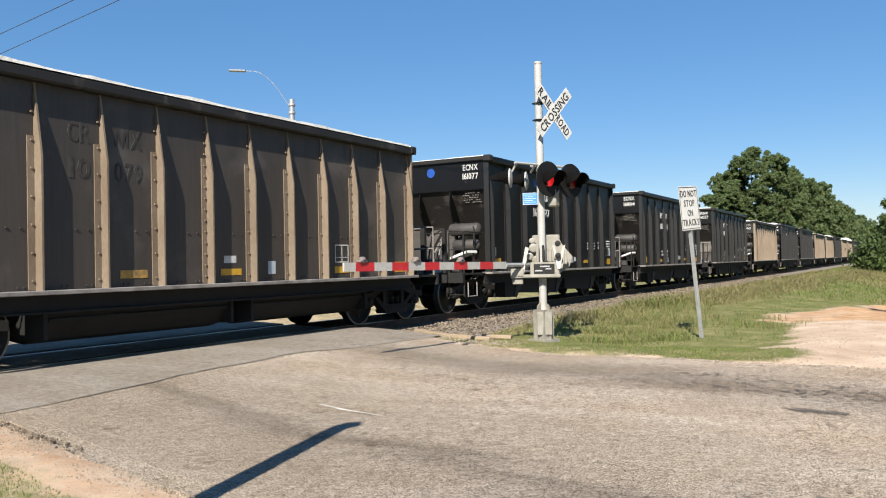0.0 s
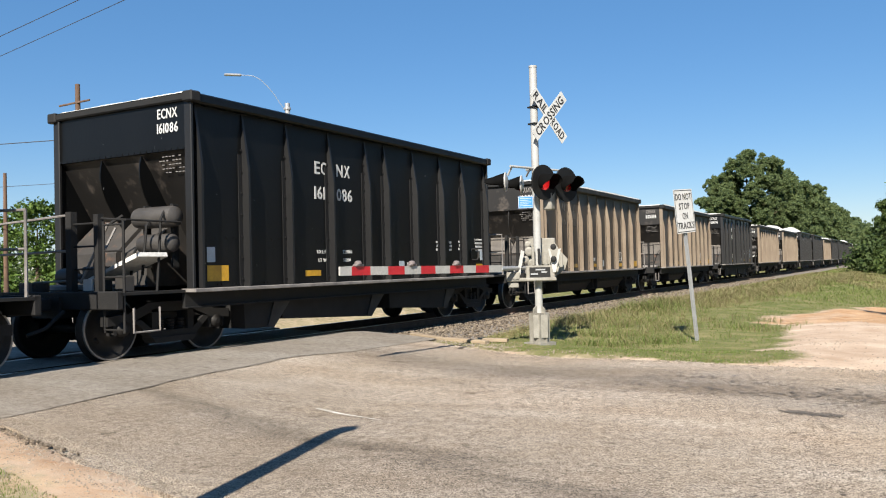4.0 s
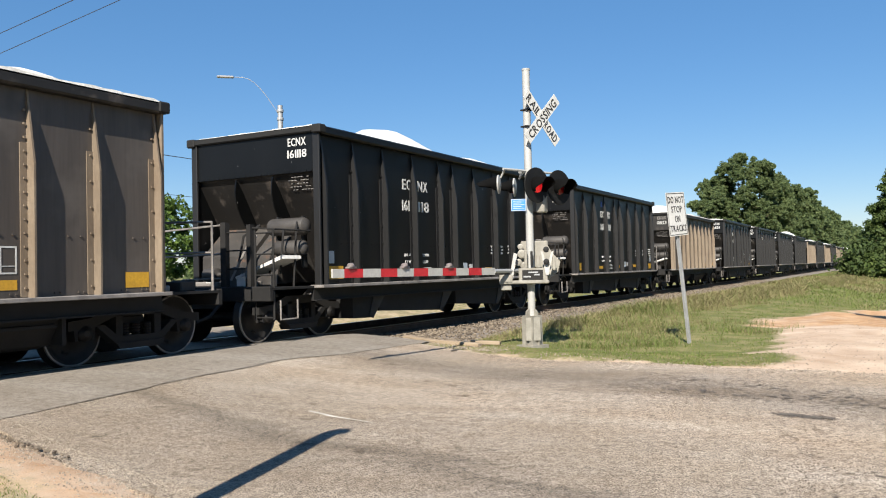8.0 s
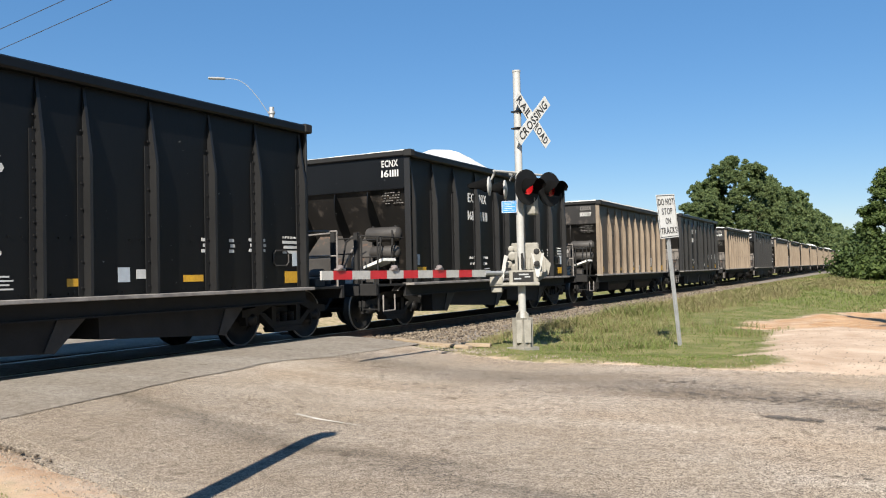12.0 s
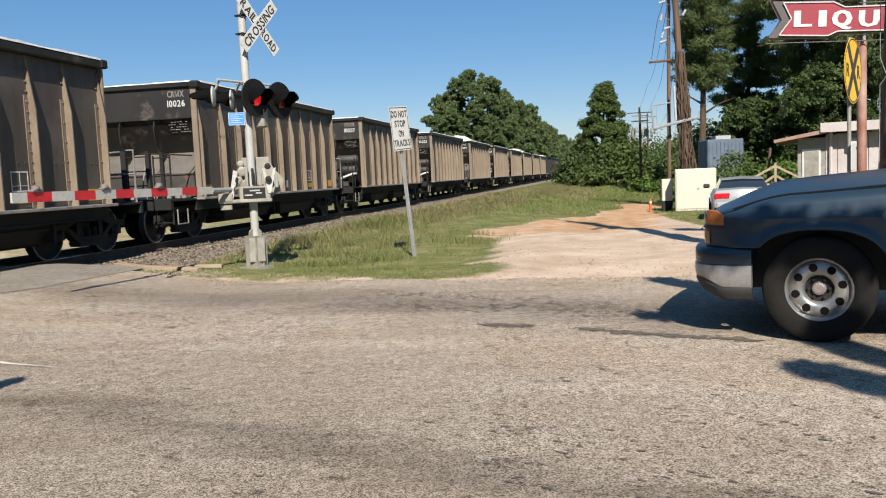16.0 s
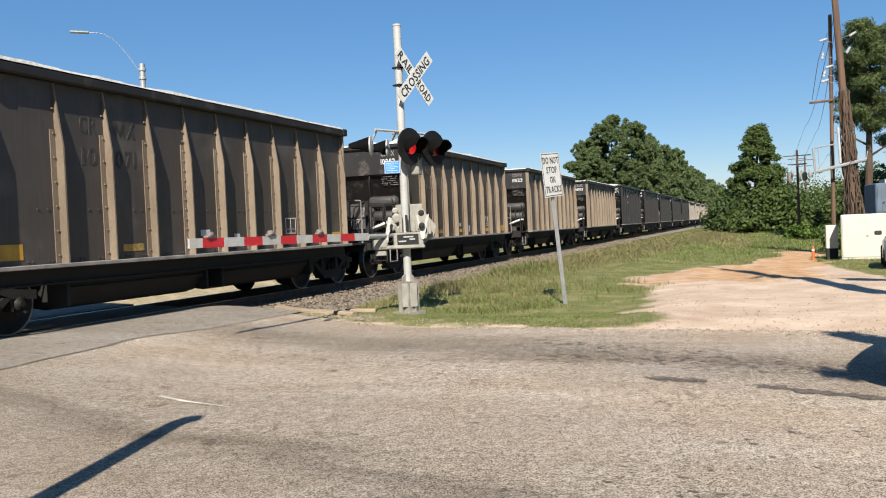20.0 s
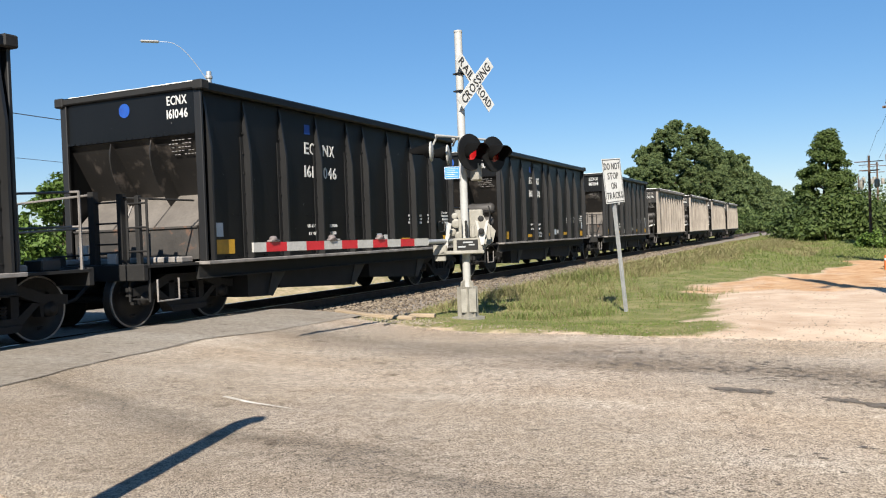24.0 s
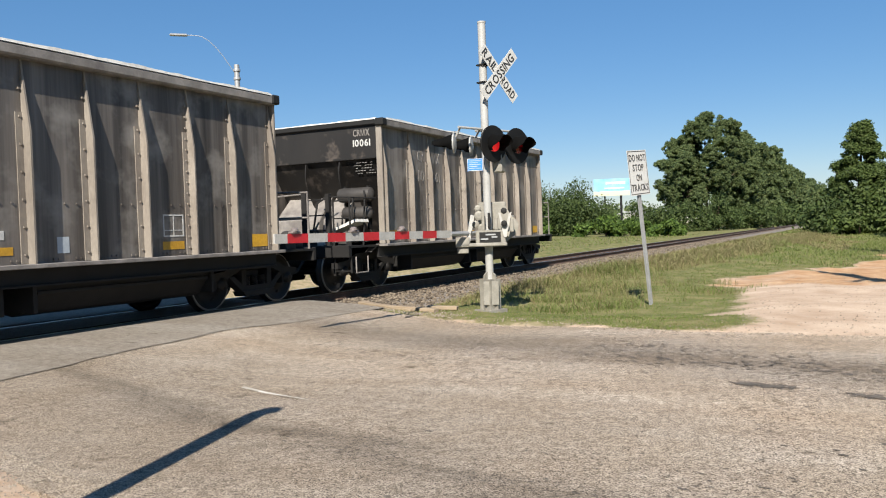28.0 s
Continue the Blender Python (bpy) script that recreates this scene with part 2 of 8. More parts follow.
def asphalt(name, chip_lo, chip_hi, tar, chip=95.0, stain=(0.75, 0.68, 0.6), dark=0.45, bands=False):
    """Chip seal: pale stone chips in dark binder, with broad worn bands and oil stains."""
    m = bpy.data.materials.new(name)
    m.use_nodes = True
    nt = m.node_tree
    N, L = nt.nodes.new, nt.links.new
    p = nt.nodes["Principled BSDF"]
    p.inputs["Roughness"].default_value = 0.85
    p.inputs["Specular IOR Level"].default_value = 0.3
    tc = N("ShaderNodeTexCoord")
    v = N("ShaderNodeTexVoronoi")
    v.inputs["Scale"].default_value = chip
    L(tc.outputs["Object"], v.inputs["Vector"])
    sep = N("ShaderNodeSeparateColor")
    L(v.outputs["Color"], sep.inputs[0])
    r = N("ShaderNodeValToRGB")
    e = r.color_ramp.elements
    e[0].position, e[0].color = 0.06, (*tar, 1)
    e[1].position, e[1].color = 1.0, (*chip_hi, 1)
    k = e.new(0.4)
    k.color = (*chip_lo, 1)
    L(sep.outputs[0], r.inputs[0])
    mp = N("ShaderNodeMapping")
    mp.inputs["Rotation"].default_value = (0, 0, radians(-19))
    mp.inputs["Scale"].default_value = (0.08, 0.95, 1)
    L(tc.outputs["Object"], mp.inputs["Vector"])
    band = N("ShaderNodeTexNoise")
    band.inputs["Scale"].default_value, band.inputs["Detail"].default_value, band.inputs["Roughness"].default_value = 1.6, 7.0, 0.6
    L(mp.outputs[0], band.inputs["Vector"])
    br = N("ShaderNodeValToRGB")
    br.color_ramp.elements[0].position, br.color_ramp.elements[1].position = 0.30, 0.66
    br.color_ramp.elements[0].color = (dark, dark * 0.95, dark * 0.9, 1)
    br.color_ramp.elements[1].color = (1, 1, 1, 1)
    L(band.outputs["Fac"], br.inputs[0])
    blot = N("ShaderNodeTexNoise")
    blot.inputs["Scale"].default_value, blot.inputs["Detail"].default_value = 0.9, 8.0
    L(tc.outputs["Object"], blot.inputs["Vector"])
    bl = N("ShaderNodeValToRGB")
    bl.color_ramp.elements[0].position, bl.color_ramp.elements[1].position = 0.25, 0.7
    bl.color_ramp.elements[0].color, bl.color_ramp.elements[1].color = (*stain, 1), (1, 1, 1, 1)
    L(blot.outputs["Fac"], bl.inputs[0])
    spot = N("ShaderNodeTexNoise")
    spot.inputs["Scale"].default_value, spot.inputs["Detail"].default_value = 4.5, 5.0
    L(tc.outputs["Object"], spot.inputs["Vector"])
    sr = N("ShaderNodeValToRGB")
    sr.color_ramp.elements[0].position, sr.color_ramp.elements[1].position = 0.26, 0.36
    sr.color_ramp.elements[0].color, sr.color_ramp.elements[1].color = (0.5, 0.48, 0.45, 1), (1, 1, 1, 1)
    L(spot.outputs["Fac"], sr.inputs[0])
    # uneven chip cover: patches a hand wide, and small gaps where chips were torn out
    cover, gap = N("ShaderNodeTexNoise"), N("ShaderNodeTexNoise")
    cr, gr = N("ShaderNodeValToRGB"), N("ShaderNodeValToRGB")
    for n, q, sc, de, lo, hi, c in ((cover, cr, 13.0, 6.0, 0.34, 0.6, 0.7), (gap, gr, 34.0, 3.0, 0.29, 0.4, 0.42)):
        n.inputs["Scale"].default_value, n.inputs["Detail"].default_value, n.inputs["Roughness"].default_value = sc, de, 0.65
        L(tc.outputs["Object"], n.inputs["Vector"])
        q.color_ramp.elements[0].position, q.color_ramp.elements[1].position = lo, hi
        q.color_ramp.elements[0].color, q.color_ramp.elements[1].color = (c, c * 0.97, c * 0.93, 1), (1, 1, 1, 1)
        L(n.outputs["Fac"], q.inputs[0])
    tracks = []
    if bands:
        # oil-darkened lane middles and paler wheel tracks, along the road
        lane, wob, add, lr = N("ShaderNodeVectorMath"), N("ShaderNodeTexNoise"), N("ShaderNodeMath"), N("ShaderNodeMapRange")
        lane.operation = "DOT_PRODUCT"
        lane.inputs[1].default_value = (0.355, 1.0, 0.0)
        L(tc.outputs["Object"], lane.inputs[0])
        wob.inputs["Scale"].default_value, wob.inputs["Detail"].default_value, wob.inputs["Roughness"].default_value = 1.1, 7.0, 0.62
        wm = N("ShaderNodeMapping")
        wm.inputs["Rotation"].default_value = (0, 0, radians(19))
        wm.inputs["Scale"].default_value = (0.35, 1.6, 1)
        L(tc.outputs["Object"], wm.inputs["Vector"])
        L(wm.outputs[0], wob.inputs["Vector"])
        add.operation = "MULTIPLY_ADD"
        add.inputs[1].default_value = 1.2
        L(wob.outputs["Fac"], add.inputs[0])
        L(lane.outputs["Value"], add.inputs[2])
        lr.inputs["From Min"].default_value, lr.inputs["From Max"].default_value = 0.6, 12.6
        L(add.outputs[0], lr.inputs["Value"])
        lane_ramp = N("ShaderNodeValToRGB")
        el = lane_ramp.color_ramp.elements
        for k, (c, g) in enumerate(((0.0, 0.9), (2.6, 0.84), (3.35, 0.8), (3.72, 0.54), (4.05, 0.84), (5.2, 1.0), (6.0, 1.13), (6.9, 1.04), (7.4, 0.78), (7.8, 0.66), (8.3, 0.86), (8.9, 1.1), (9.8, 1.26))):
            q = el[k] if k < 2 else el.new(c / 12)
            warm = 0.2 * max(g - 1, 0)
            q.position, q.color = c / 12, (g, g * (0.97 + 0.03 * g) - warm, g * (0.93 + 0.07 * g) - 2 * warm, 1)
        L(lr.outputs[0], lane_ramp.inputs[0])
        tracks = [lane_ramp.outputs[0]]
    last = r.outputs[0]
    for o in tracks + [br.outputs[0], bl.outputs[0], sr.outputs[0], cr.outputs[0], gr.outputs[0]]:
        mx = N("ShaderNodeMix")
        mx.data_type, mx.blend_type = "RGBA", "MULTIPLY"
        mx.inputs["Factor"].default_value = 1.0
        L(last, mx.inputs["A"])
        L(o, mx.inputs["B"])
        last = mx.outputs["Result"]
    L(last, p.inputs["Base Color"])
    bp = N("ShaderNodeBump")
    bp.inputs["Strength"].default_value, bp.inputs["Distance"].default_value = 0.9, 0.008
    L(sep.outputs[0], bp.inputs["Height"])
    L(bp.outputs[0], p.inputs["Normal"])
    return m


M["road"] = asphalt("worn_chip_seal", (0.35, 0.298, 0.245), (0.71, 0.63, 0.53), (0.09, 0.076, 0.062), 165.0, (0.86, 0.81, 0.74), dark=0.8, bands=True)
M["patch"] = asphalt("grey_crossing_asphalt", (0.285, 0.258, 0.222), (0.345, 0.315, 0.275), (0.235, 0.212, 0.182), 90.0, (0.82, 0.8, 0.77), 0.82)


def ground_mat():
    """Soil of three kinds by place: grass verge, sandy drive and orange clay."""
    m = bpy.data.materials.new("ground_soil")
    m.use_nodes = True
    nt = m.node_tree
    N, L = nt.nodes.new, nt.links.new
    p = nt.nodes["Principled BSDF"]
    p.inputs["Roughness"].default_value = 0.95
    p.inputs["Specular IOR Level"].default_value = 0.15
    at = N("ShaderNodeAttribute")
    at.attribute_name = "soil"
    sep = N("ShaderNodeSeparateColor")
    L(at.outputs["Color"], sep.inputs[0])
    tc = N("ShaderNodeTexCoord")
    n1, n2, n3, n4 = N("ShaderNodeTexNoise"), N("ShaderNodeTexNoise"), N("ShaderNodeTexNoise"), N("ShaderNodeTexNoise")
    for n, s, d in ((n1, 0.7, 8), (n2, 9, 6), (n3, 130, 3), (n4, 2.6, 9)):
        n.inputs["Scale"].default_value, n.inputs["Detail"].default_value = s, d
        L(tc.outputs["Object"], n.inputs["Vector"])

    def pair(a, b, src, lo=0.35, hi=0.65):
        r = N("ShaderNodeValToRGB")
        r.color_ramp.elements[0].position, r.color_ramp.elements[1].position = lo, hi
        r.color_ramp.elements[0].color, r.color_ramp.elements[1].color = (*a, 1), (*b, 1)
        L(src, r.inputs[0])
        return r.outputs[0]

    def blend(f, a, b, kind="MIX"):
        x = N("ShaderNodeMix")
        x.data_type, x.blend_type = "RGBA", kind
        if isinstance(f, float):
            x.inputs["Factor"].default_value = f
        else:
            L(f, x.inputs["Factor"])
        L(a, x.inputs["A"])
        L(b, x.inputs["B"])
        return x.outputs["Result"]

    def fuzzy(ch):
        a, r = N("ShaderNodeMath"), N("ShaderNodeMapRange")
        a.operation = "MULTIPLY_ADD"
        L(n2.outputs["Fac"], a.inputs[0])
        a.inputs[1].default_value = 0.6
        L(sep.outputs[ch], a.inputs[2])
        r.inputs["From Min"].default_value, r.inputs["From Max"].default_value = 0.62, 0.98
        L(a.outputs[0], r.inputs["Value"])
        return r.outputs[0]

    grass = blend(0.45, pair((0.1, 0.115, 0.036), (0.19, 0.175, 0.074), n1.outputs["Fac"]), pair((0.085, 0.105, 0.03), (0.29, 0.235, 0.13), n4.outputs["Fac"], 0.42, 0.68))
    sand = blend(0.5, pair((0.36, 0.262, 0.185), (0.54, 0.428, 0.328), n1.outputs["Fac"]), pair((0.345, 0.246, 0.173), (0.52, 0.41, 0.318), n4.outputs["Fac"], 0.3, 0.7))
    clay = pair((0.317, 0.173, 0.0864), (0.475, 0.317, 0.187), n4.outputs["Fac"], 0.3, 0.7)
    bed = pair((0.115, 0.0972, 0.0828), (0.245, 0.216, 0.187), n2.outputs["Fac"])
    c = blend(fuzzy(0), grass, sand)
    c = blend(fuzzy(1), c, clay)
    c = blend(fuzzy(2), c, bed)
    c = blend(0.35, c, n3.outputs["Fac"], "OVERLAY")
    L(c, p.inputs["Base Color"])
    bp = N("ShaderNodeBump")
    bp.inputs["Strength"].default_value, bp.inputs["Distance"].default_value = 0.5, 0.012
    L(n3.outputs["Fac"], bp.inputs["Height"])
    L(bp.outputs[0], p.inputs["Normal"])
    return m


M["ground"] = ground_mat()


# ---- mesh helpers ----
def part(name, bm, material, parent=None, label="", smooth=False):
    """Link a bmesh (or mesh) as one mesh object, under a parent if given."""
    if isinstance(bm, bmesh.types.BMesh):
        me = bpy.data.meshes.new(name)
        bm.to_mesh(me)
        bm.free()
    else:
        me = bm
    if not me.materials:
        me.materials.append(M[material] if isinstance(material, str) else material)
    if smooth:
        me.polygons.foreach_set("use_smooth", [True] * len(me.polygons))
        me.set_sharp_from_angle(angle=radians(38))
    ob = new(name, me)
    ob.parent = parent
    if label:
        ob["label"] = label
    return ob


def thing(name, label, category, m=None, group="", kind=""):
    e = new(name)
    e.empty_display_size = 0.2
    if m:
        e.matrix_world = m
    return tagged(e, label, category, group, kind)


def box(bm, lo, hi, m=None):
    """Add a box between two corners."""
    (x0, y0, z0), (x1, y1, z1) = lo, hi
    v = [bm.verts.new((m @ Vector(c)) if m else c) for c in ((x0, y0, z0), (x1, y0, z0), (x1, y1, z0), (x0, y1, z0), (x0, y0, z1), (x1, y0, z1), (x1, y1, z1), (x0, y1, z1))]
    for f in ((3, 2, 1, 0), (4, 5, 6, 7), (0, 1, 5, 4), (1, 2, 6, 5), (2, 3, 7, 6), (3, 0, 4, 7)):
        bm.faces.new([v[i] for i in f])
    return bm


def boxes(*pairs, bevel=0.0):
    bm = bmesh.new()
    for lo, hi in pairs:
        box(bm, lo, hi)
    if bevel:
        bmesh.ops.bevel(bm, geom=bm.edges[:], offset=bevel, segments=1, affect="EDGES", profile=0.5)
    return bm


def prism(bm, outline, axis, lo, hi):
    """Extrude a closed outline of 2D points along an axis ('x', 'y' or 'z')."""
    def at(p, h):
        return {"x": (h, p[0], p[1]), "y": (p[0], h, p[1]), "z": (p[0], p[1], h)}[axis]
    a, b = [bm.verts.new(at(p, lo)) for p in outline], [bm.verts.new(at(p, hi)) for p in outline]
    n = len(outline)
    bm.faces.new(a)
    bm.faces.new(b[::-1])
    for i in range(n):
        bm.faces.new((a[i], b[i], b[(i + 1) % n], a[(i + 1) % n]))
    bmesh.ops.recalc_face_normals(bm, faces=bm.faces)
    return bm


def tube(bm, pts, radius, sides=8, caps=True):
    """A round bar through points; radius may be a list."""
    pts = [Vector(p) for p in pts]
    rads = radius if isinstance(radius, (list, tuple)) else [radius] * len(pts)
    rings, up = [], None
    for i, p in enumerate(pts):
        d = (pts[min(i + 1, len(pts) - 1)] - pts[max(i - 1, 0)]).normalized()
        if up is None:
            up = d.orthogonal().normalized()
        up = (up - d * up.dot(d)).normalized()
        side = d.cross(up)
        rings.append([bm.verts.new(p + (up * math.cos(a) + side * math.sin(a)) * rads[i]) for a in (2 * math.pi * k / sides for k in range(sides))])
    for a, b in zip(rings, rings[1:]):
        for k in range(sides):
            bm.faces.new((a[k], a[(k + 1) % sides], b[(k + 1) % sides], b[k]))
    if caps:
        bm.faces.new(rings[0][::-1])
        bm.faces.new(rings[-1])
    return bm


def rod(p, q, radius, sides=8):
    return tube(bmesh.new(), (p, q), radius, sides)


def lathe(bm, profile, sides=24, m=None):
    """Turn (radius, height) pairs about z, then place by m."""
    rings = []
    for r, h in profile:
        if r < 1e-6:
            rings.append([bm.verts.new((m @ Vector((0, 0, h))) if m else (0, 0, h))])
        else:
            row = [Vector((r * math.cos(2 * math.pi * k / sides), r * math.sin(2 * math.pi * k / sides), h)) for k in range(sides)]
            rings.append([bm.verts.new(m @ v if m else v) for v in row])
    for a, b in zip(rings, rings[1:]):
        for k in range(sides):
            j = (k + 1) % sides
            f = [a[k % len(a)], a[j % len(a)], b[j % len(b)], b[k % len(b)]]
            f = list(dict.fromkeys(f))
            if len(f) > 2:
                bm.faces.new(f)
    return bm


def raw_mesh(name, verts, faces):
    me = bpy.data.meshes.new(name)
    me.from_pydata(verts, [], faces)
    return me


GLYPHS = {}


def letters(text, size, m, width=0.0):
    """Text as a mesh with the built-in font, centred, lying in xy and then placed by m; width squeezes it to that many metres."""
    v, f, x = [], [], 0.0
    for ch in text:
        if ch == " ":
            x += 0.32
            continue
        gv, gf, w = GLYPHS[ch]
        o = len(v)
        v += [(p[0] + x, p[1], p[2]) for p in gv]
        f += [[k + o for k in q] for q in gf]
        x += w + 0.1
    wide = (x - 0.1) * size
    k = width / wide if width else 1.0
    me = raw_mesh("lettering", [(m @ Vector(((p[0] - (x - 0.1) / 2) * size * k, (p[1] - 0.35) * size, p[2]))) for p in v], f)
    return me


def glyph_store():
    """One small mesh for every character in use."""
    for ch in "0123456789ABCDEGIKLNOPQRSTUWXY":
        cu = bpy.data.curves.new("glyph", "FONT")
        cu.body, cu.size, cu.extrude, cu.resolution_u, cu.offset = ch, 1.0, 0.004, 2, 0.012
        ob = new("glyph", cu)
        bpy.context.view_layer.update()
        me = bpy.data.meshes.new_from_object(ob.evaluated_get(bpy.context.evaluated_depsgraph_get()))
        me.calc_loop_triangles()
        lo, hi = min(p.co.x for p in me.vertices), max(p.co.x for p in me.vertices)
        GLYPHS[ch] = ([(p.co.x - lo, p.co.y, p.co.z) for p in me.vertices], [list(q.vertices) for q in me.loop_triangles], hi - lo)
        bpy.data.objects.remove(ob)
        bpy.data.curves.remove(cu)
        bpy.data.meshes.remove(me)


glyph_store()
# the letter M from four strokes
quads = (((0, 0), (0.09, 0), (0.09, 0.7), (0, 0.7)), ((0.61, 0), (0.7, 0), (0.7, 0.7), (0.61, 0.7)), ((0.09, 0.7), (0.09, 0.52), (0.31, 0), (0.35, 0.13)), ((0.35, 0.13), (0.31, 0), (0.39, 0), (0.35, 0.13)), ((0.61, 0.52), (0.61, 0.7), (0.35, 0.13), (0.39, 0)))
GLYPHS["M"] = ([(x, y, 0.004) for q in quads for x, y in (q if q is not quads[3] else q[:3])], [[0, 1, 2, 3], [4, 5, 6, 7], [8, 9, 10, 11], [12, 13, 14], [15, 16, 17, 18]], 0.7)
SIDE_UP = Matrix(((0, 0, 1, 0), (1, 0, 0, 0), (0, 1, 0, 0), (0, 0, 0, 1)))  # text that faces +x, reads along +y
END_UP = Matrix(((1, 0, 0, 0), (0, 0, -1, 0), (0, 1, 0, 0), (0, 0, 0, 1)))  # text that faces -y, reads along +x


# ---- ground, road and track ----
XT = -10.49           # track centre line, running along y
RAILS = (-9.74, -11.24)


def smooth(a, b, v):
    t = min(max((v - a) / (b - a), 0.0), 1.0)
    return t * t * (3 - 2 * t)


def near_edge(x):
    if x < -0.4:
        return 2.4 - 0.285 * x - 16 * smooth(-1.3, -0.4, x)
    return -14.0 if x < 7 else max(-14.0 + (x - 7) * 9, -14.0) if x < 8.6 else 0.6


def far_edge(x):
    return max(9.45 - 0.35 * x, 10.0 - 0.03 * x)


def gz(x, y):
    """Height of the soil."""
    dx = abs(x - XT)
    base = -0.035
    verge = smooth(11.2, 13.5, y) * (1 - smooth(-2.2, -0.8, x + 0.05 * (y - 14)))
    base -= 0.14 * verge * smooth(3.0, 6.0, dx)
    rut = smooth(17, 20, y) * smooth(42, 34, y) * smooth(3.0, 1.0, abs(x - 0.3))
    base += 0.012 * rut * math.sin(3.6 * (x - 0.13 * y)) + 0.04 * rut * noise.noise((x * 1.7, y * 1.2, 6.0))
    bump = 0.05 * noise.noise((x * 0.35, y * 0.35, 1.0)) + 0.03 * noise.noise((x * 1.1, y * 1.1, 4.0))
    on_road = smooth(0.12, -0.35, min(far_edge(x) - y, y - near_edge(x)) * -1) if -25 < x < 60 else 0
    base += bump * (1 - on_road) - 0.17 * on_road
    base -= 0.43 * min(max((y - 12) / (20 - 4 * smooth(1.0, 3.5, x)), 0), 1) * smooth(-3.6, -0.6, x) * smooth(85, 50, y)
    bed = -0.19 - 0.22 * smooth(1.75, 3.1, dx)
    k = max(smooth(2.6, 4.4, dx), smooth(13.4, 12.2, y) * smooth(1.6, 2.0, dx))
    return bed * (1 - k) + base * k


def soil(x, y):
    """Shares of sand, clay and track bed at a place."""
    e = noise.noise((x * 0.5, y * 0.5, 9.0)) * 0.7 + 0.35 * noise.noise((x * 1.9, y * 1.3, 12.0))
    left = -1.45 - 0.14 * (y - 14) if y < 22 else -2.6 + 0.26 * (y - 22) if y < 33 else 0.25 + 0.08 * (y - 33)
    sand = smooth(-0.5, 0.4, x - left + e) * smooth(40, 33, y + e * 2 + 11.0 * max(x - 1.3 - 0.02 * max(y - 18, 0), 0)) * smooth(9.0, 4.5, x - 0.1 * (y - 14))
    sand = max(sand, smooth(0.85, 0.1, y - far_edge(x) + e * 0.75 + 0.5 * smooth(-1.2, -2.6, x)) * smooth(-0.75, -0.3, y - near_edge(x) + e * 0.4))
    sand = max(sand, smooth(-12.6, -13.6, x) * smooth(60, 16, y) * 0.5)
    clay = smooth(18.0, 20.5, y + e * 1.5) * smooth(44, 38, y) * smooth(-0.5, 0.5, x - left + e) * smooth(0.5, -0.5, x - 1.7 - 0.065 * (y - 22) + e) * (0.8 + 0.5 * noise.noise((x * 0.9, y * 0.45, 3.0)))
    off = y - near_edge(x) + e * 0.35
    near = smooth(0.25, -0.15, y - near_edge(x)) * smooth(-1.0, -2.0, x)
    band = near * (smooth(-0.75, -0.35, off) + 0.52 * smooth(-0.35, -0.75, off))
    sand, clay = max(sand, 0.68 * band), max(clay, 0.52 * band)
    bed = smooth(3.3, 2.4, abs(x - XT) + 0.5 * e)
    return sand, clay, bed


def steps(lo, hi, fine_lo, fine_hi, d):
    v = list(np.arange(fine_lo, fine_hi, d))
    s, a = d, v[-1]
    while a < hi:
        s *= 1.18
        a += s
        v.append(a)
    s, a = d, v[0]
    while a > lo:
        s *= 1.18
        a -= s
        v.insert(0, a)
    return v


xs, ys = steps(-900, 900, -16, 12, 0.33), steps(-300, 1500, -2, 42, 0.33)
verts = [(x, y, gz(x, y)) for y in ys for x in xs]
nx = len(xs)
faces = [(j * nx + i, j * nx + i + 1, (j + 1) * nx + i + 1, (j + 1) * nx + i) for j in range(len(ys) - 1) for i in range(nx - 1)]
gm = raw_mesh("ground", verts, faces)
ca = gm.color_attributes.new("soil", "FLOAT_COLOR", "POINT")
ca.data.foreach_set("color", [c for x, y, z in verts for c in (*soil(x, y), 1.0)])
tagged(part("ground", gm, "ground", smooth=True), "sandy ground with grass verges and orange clay", "ground", kind="structure")


def road_z(x, y):
    rise = 0.055 * smooth(-6.2, -7.9, x) * smooth(-9.6, -8.6, x)
    return -0.09 * math.exp(-((x + 4.6) / 1.7) ** 2) - 0.004 * smooth(-8.6, -9.4, x) + rise + 0.012 * noise.noise((x * 0.3, y * 0.3, 7.0))


def paving_edge(y):
    """Where the crossing's asphalt ends against the road."""
    return float(np.interp(y, (3.5, 5.0, 6.1, 6.6, 7.4, 8.1, 8.9, 9.7, 12.0), (-6.6, -6.75, -6.88, -7.02, -7.09, -7.1, -7.22, -6.95, -6.8)))


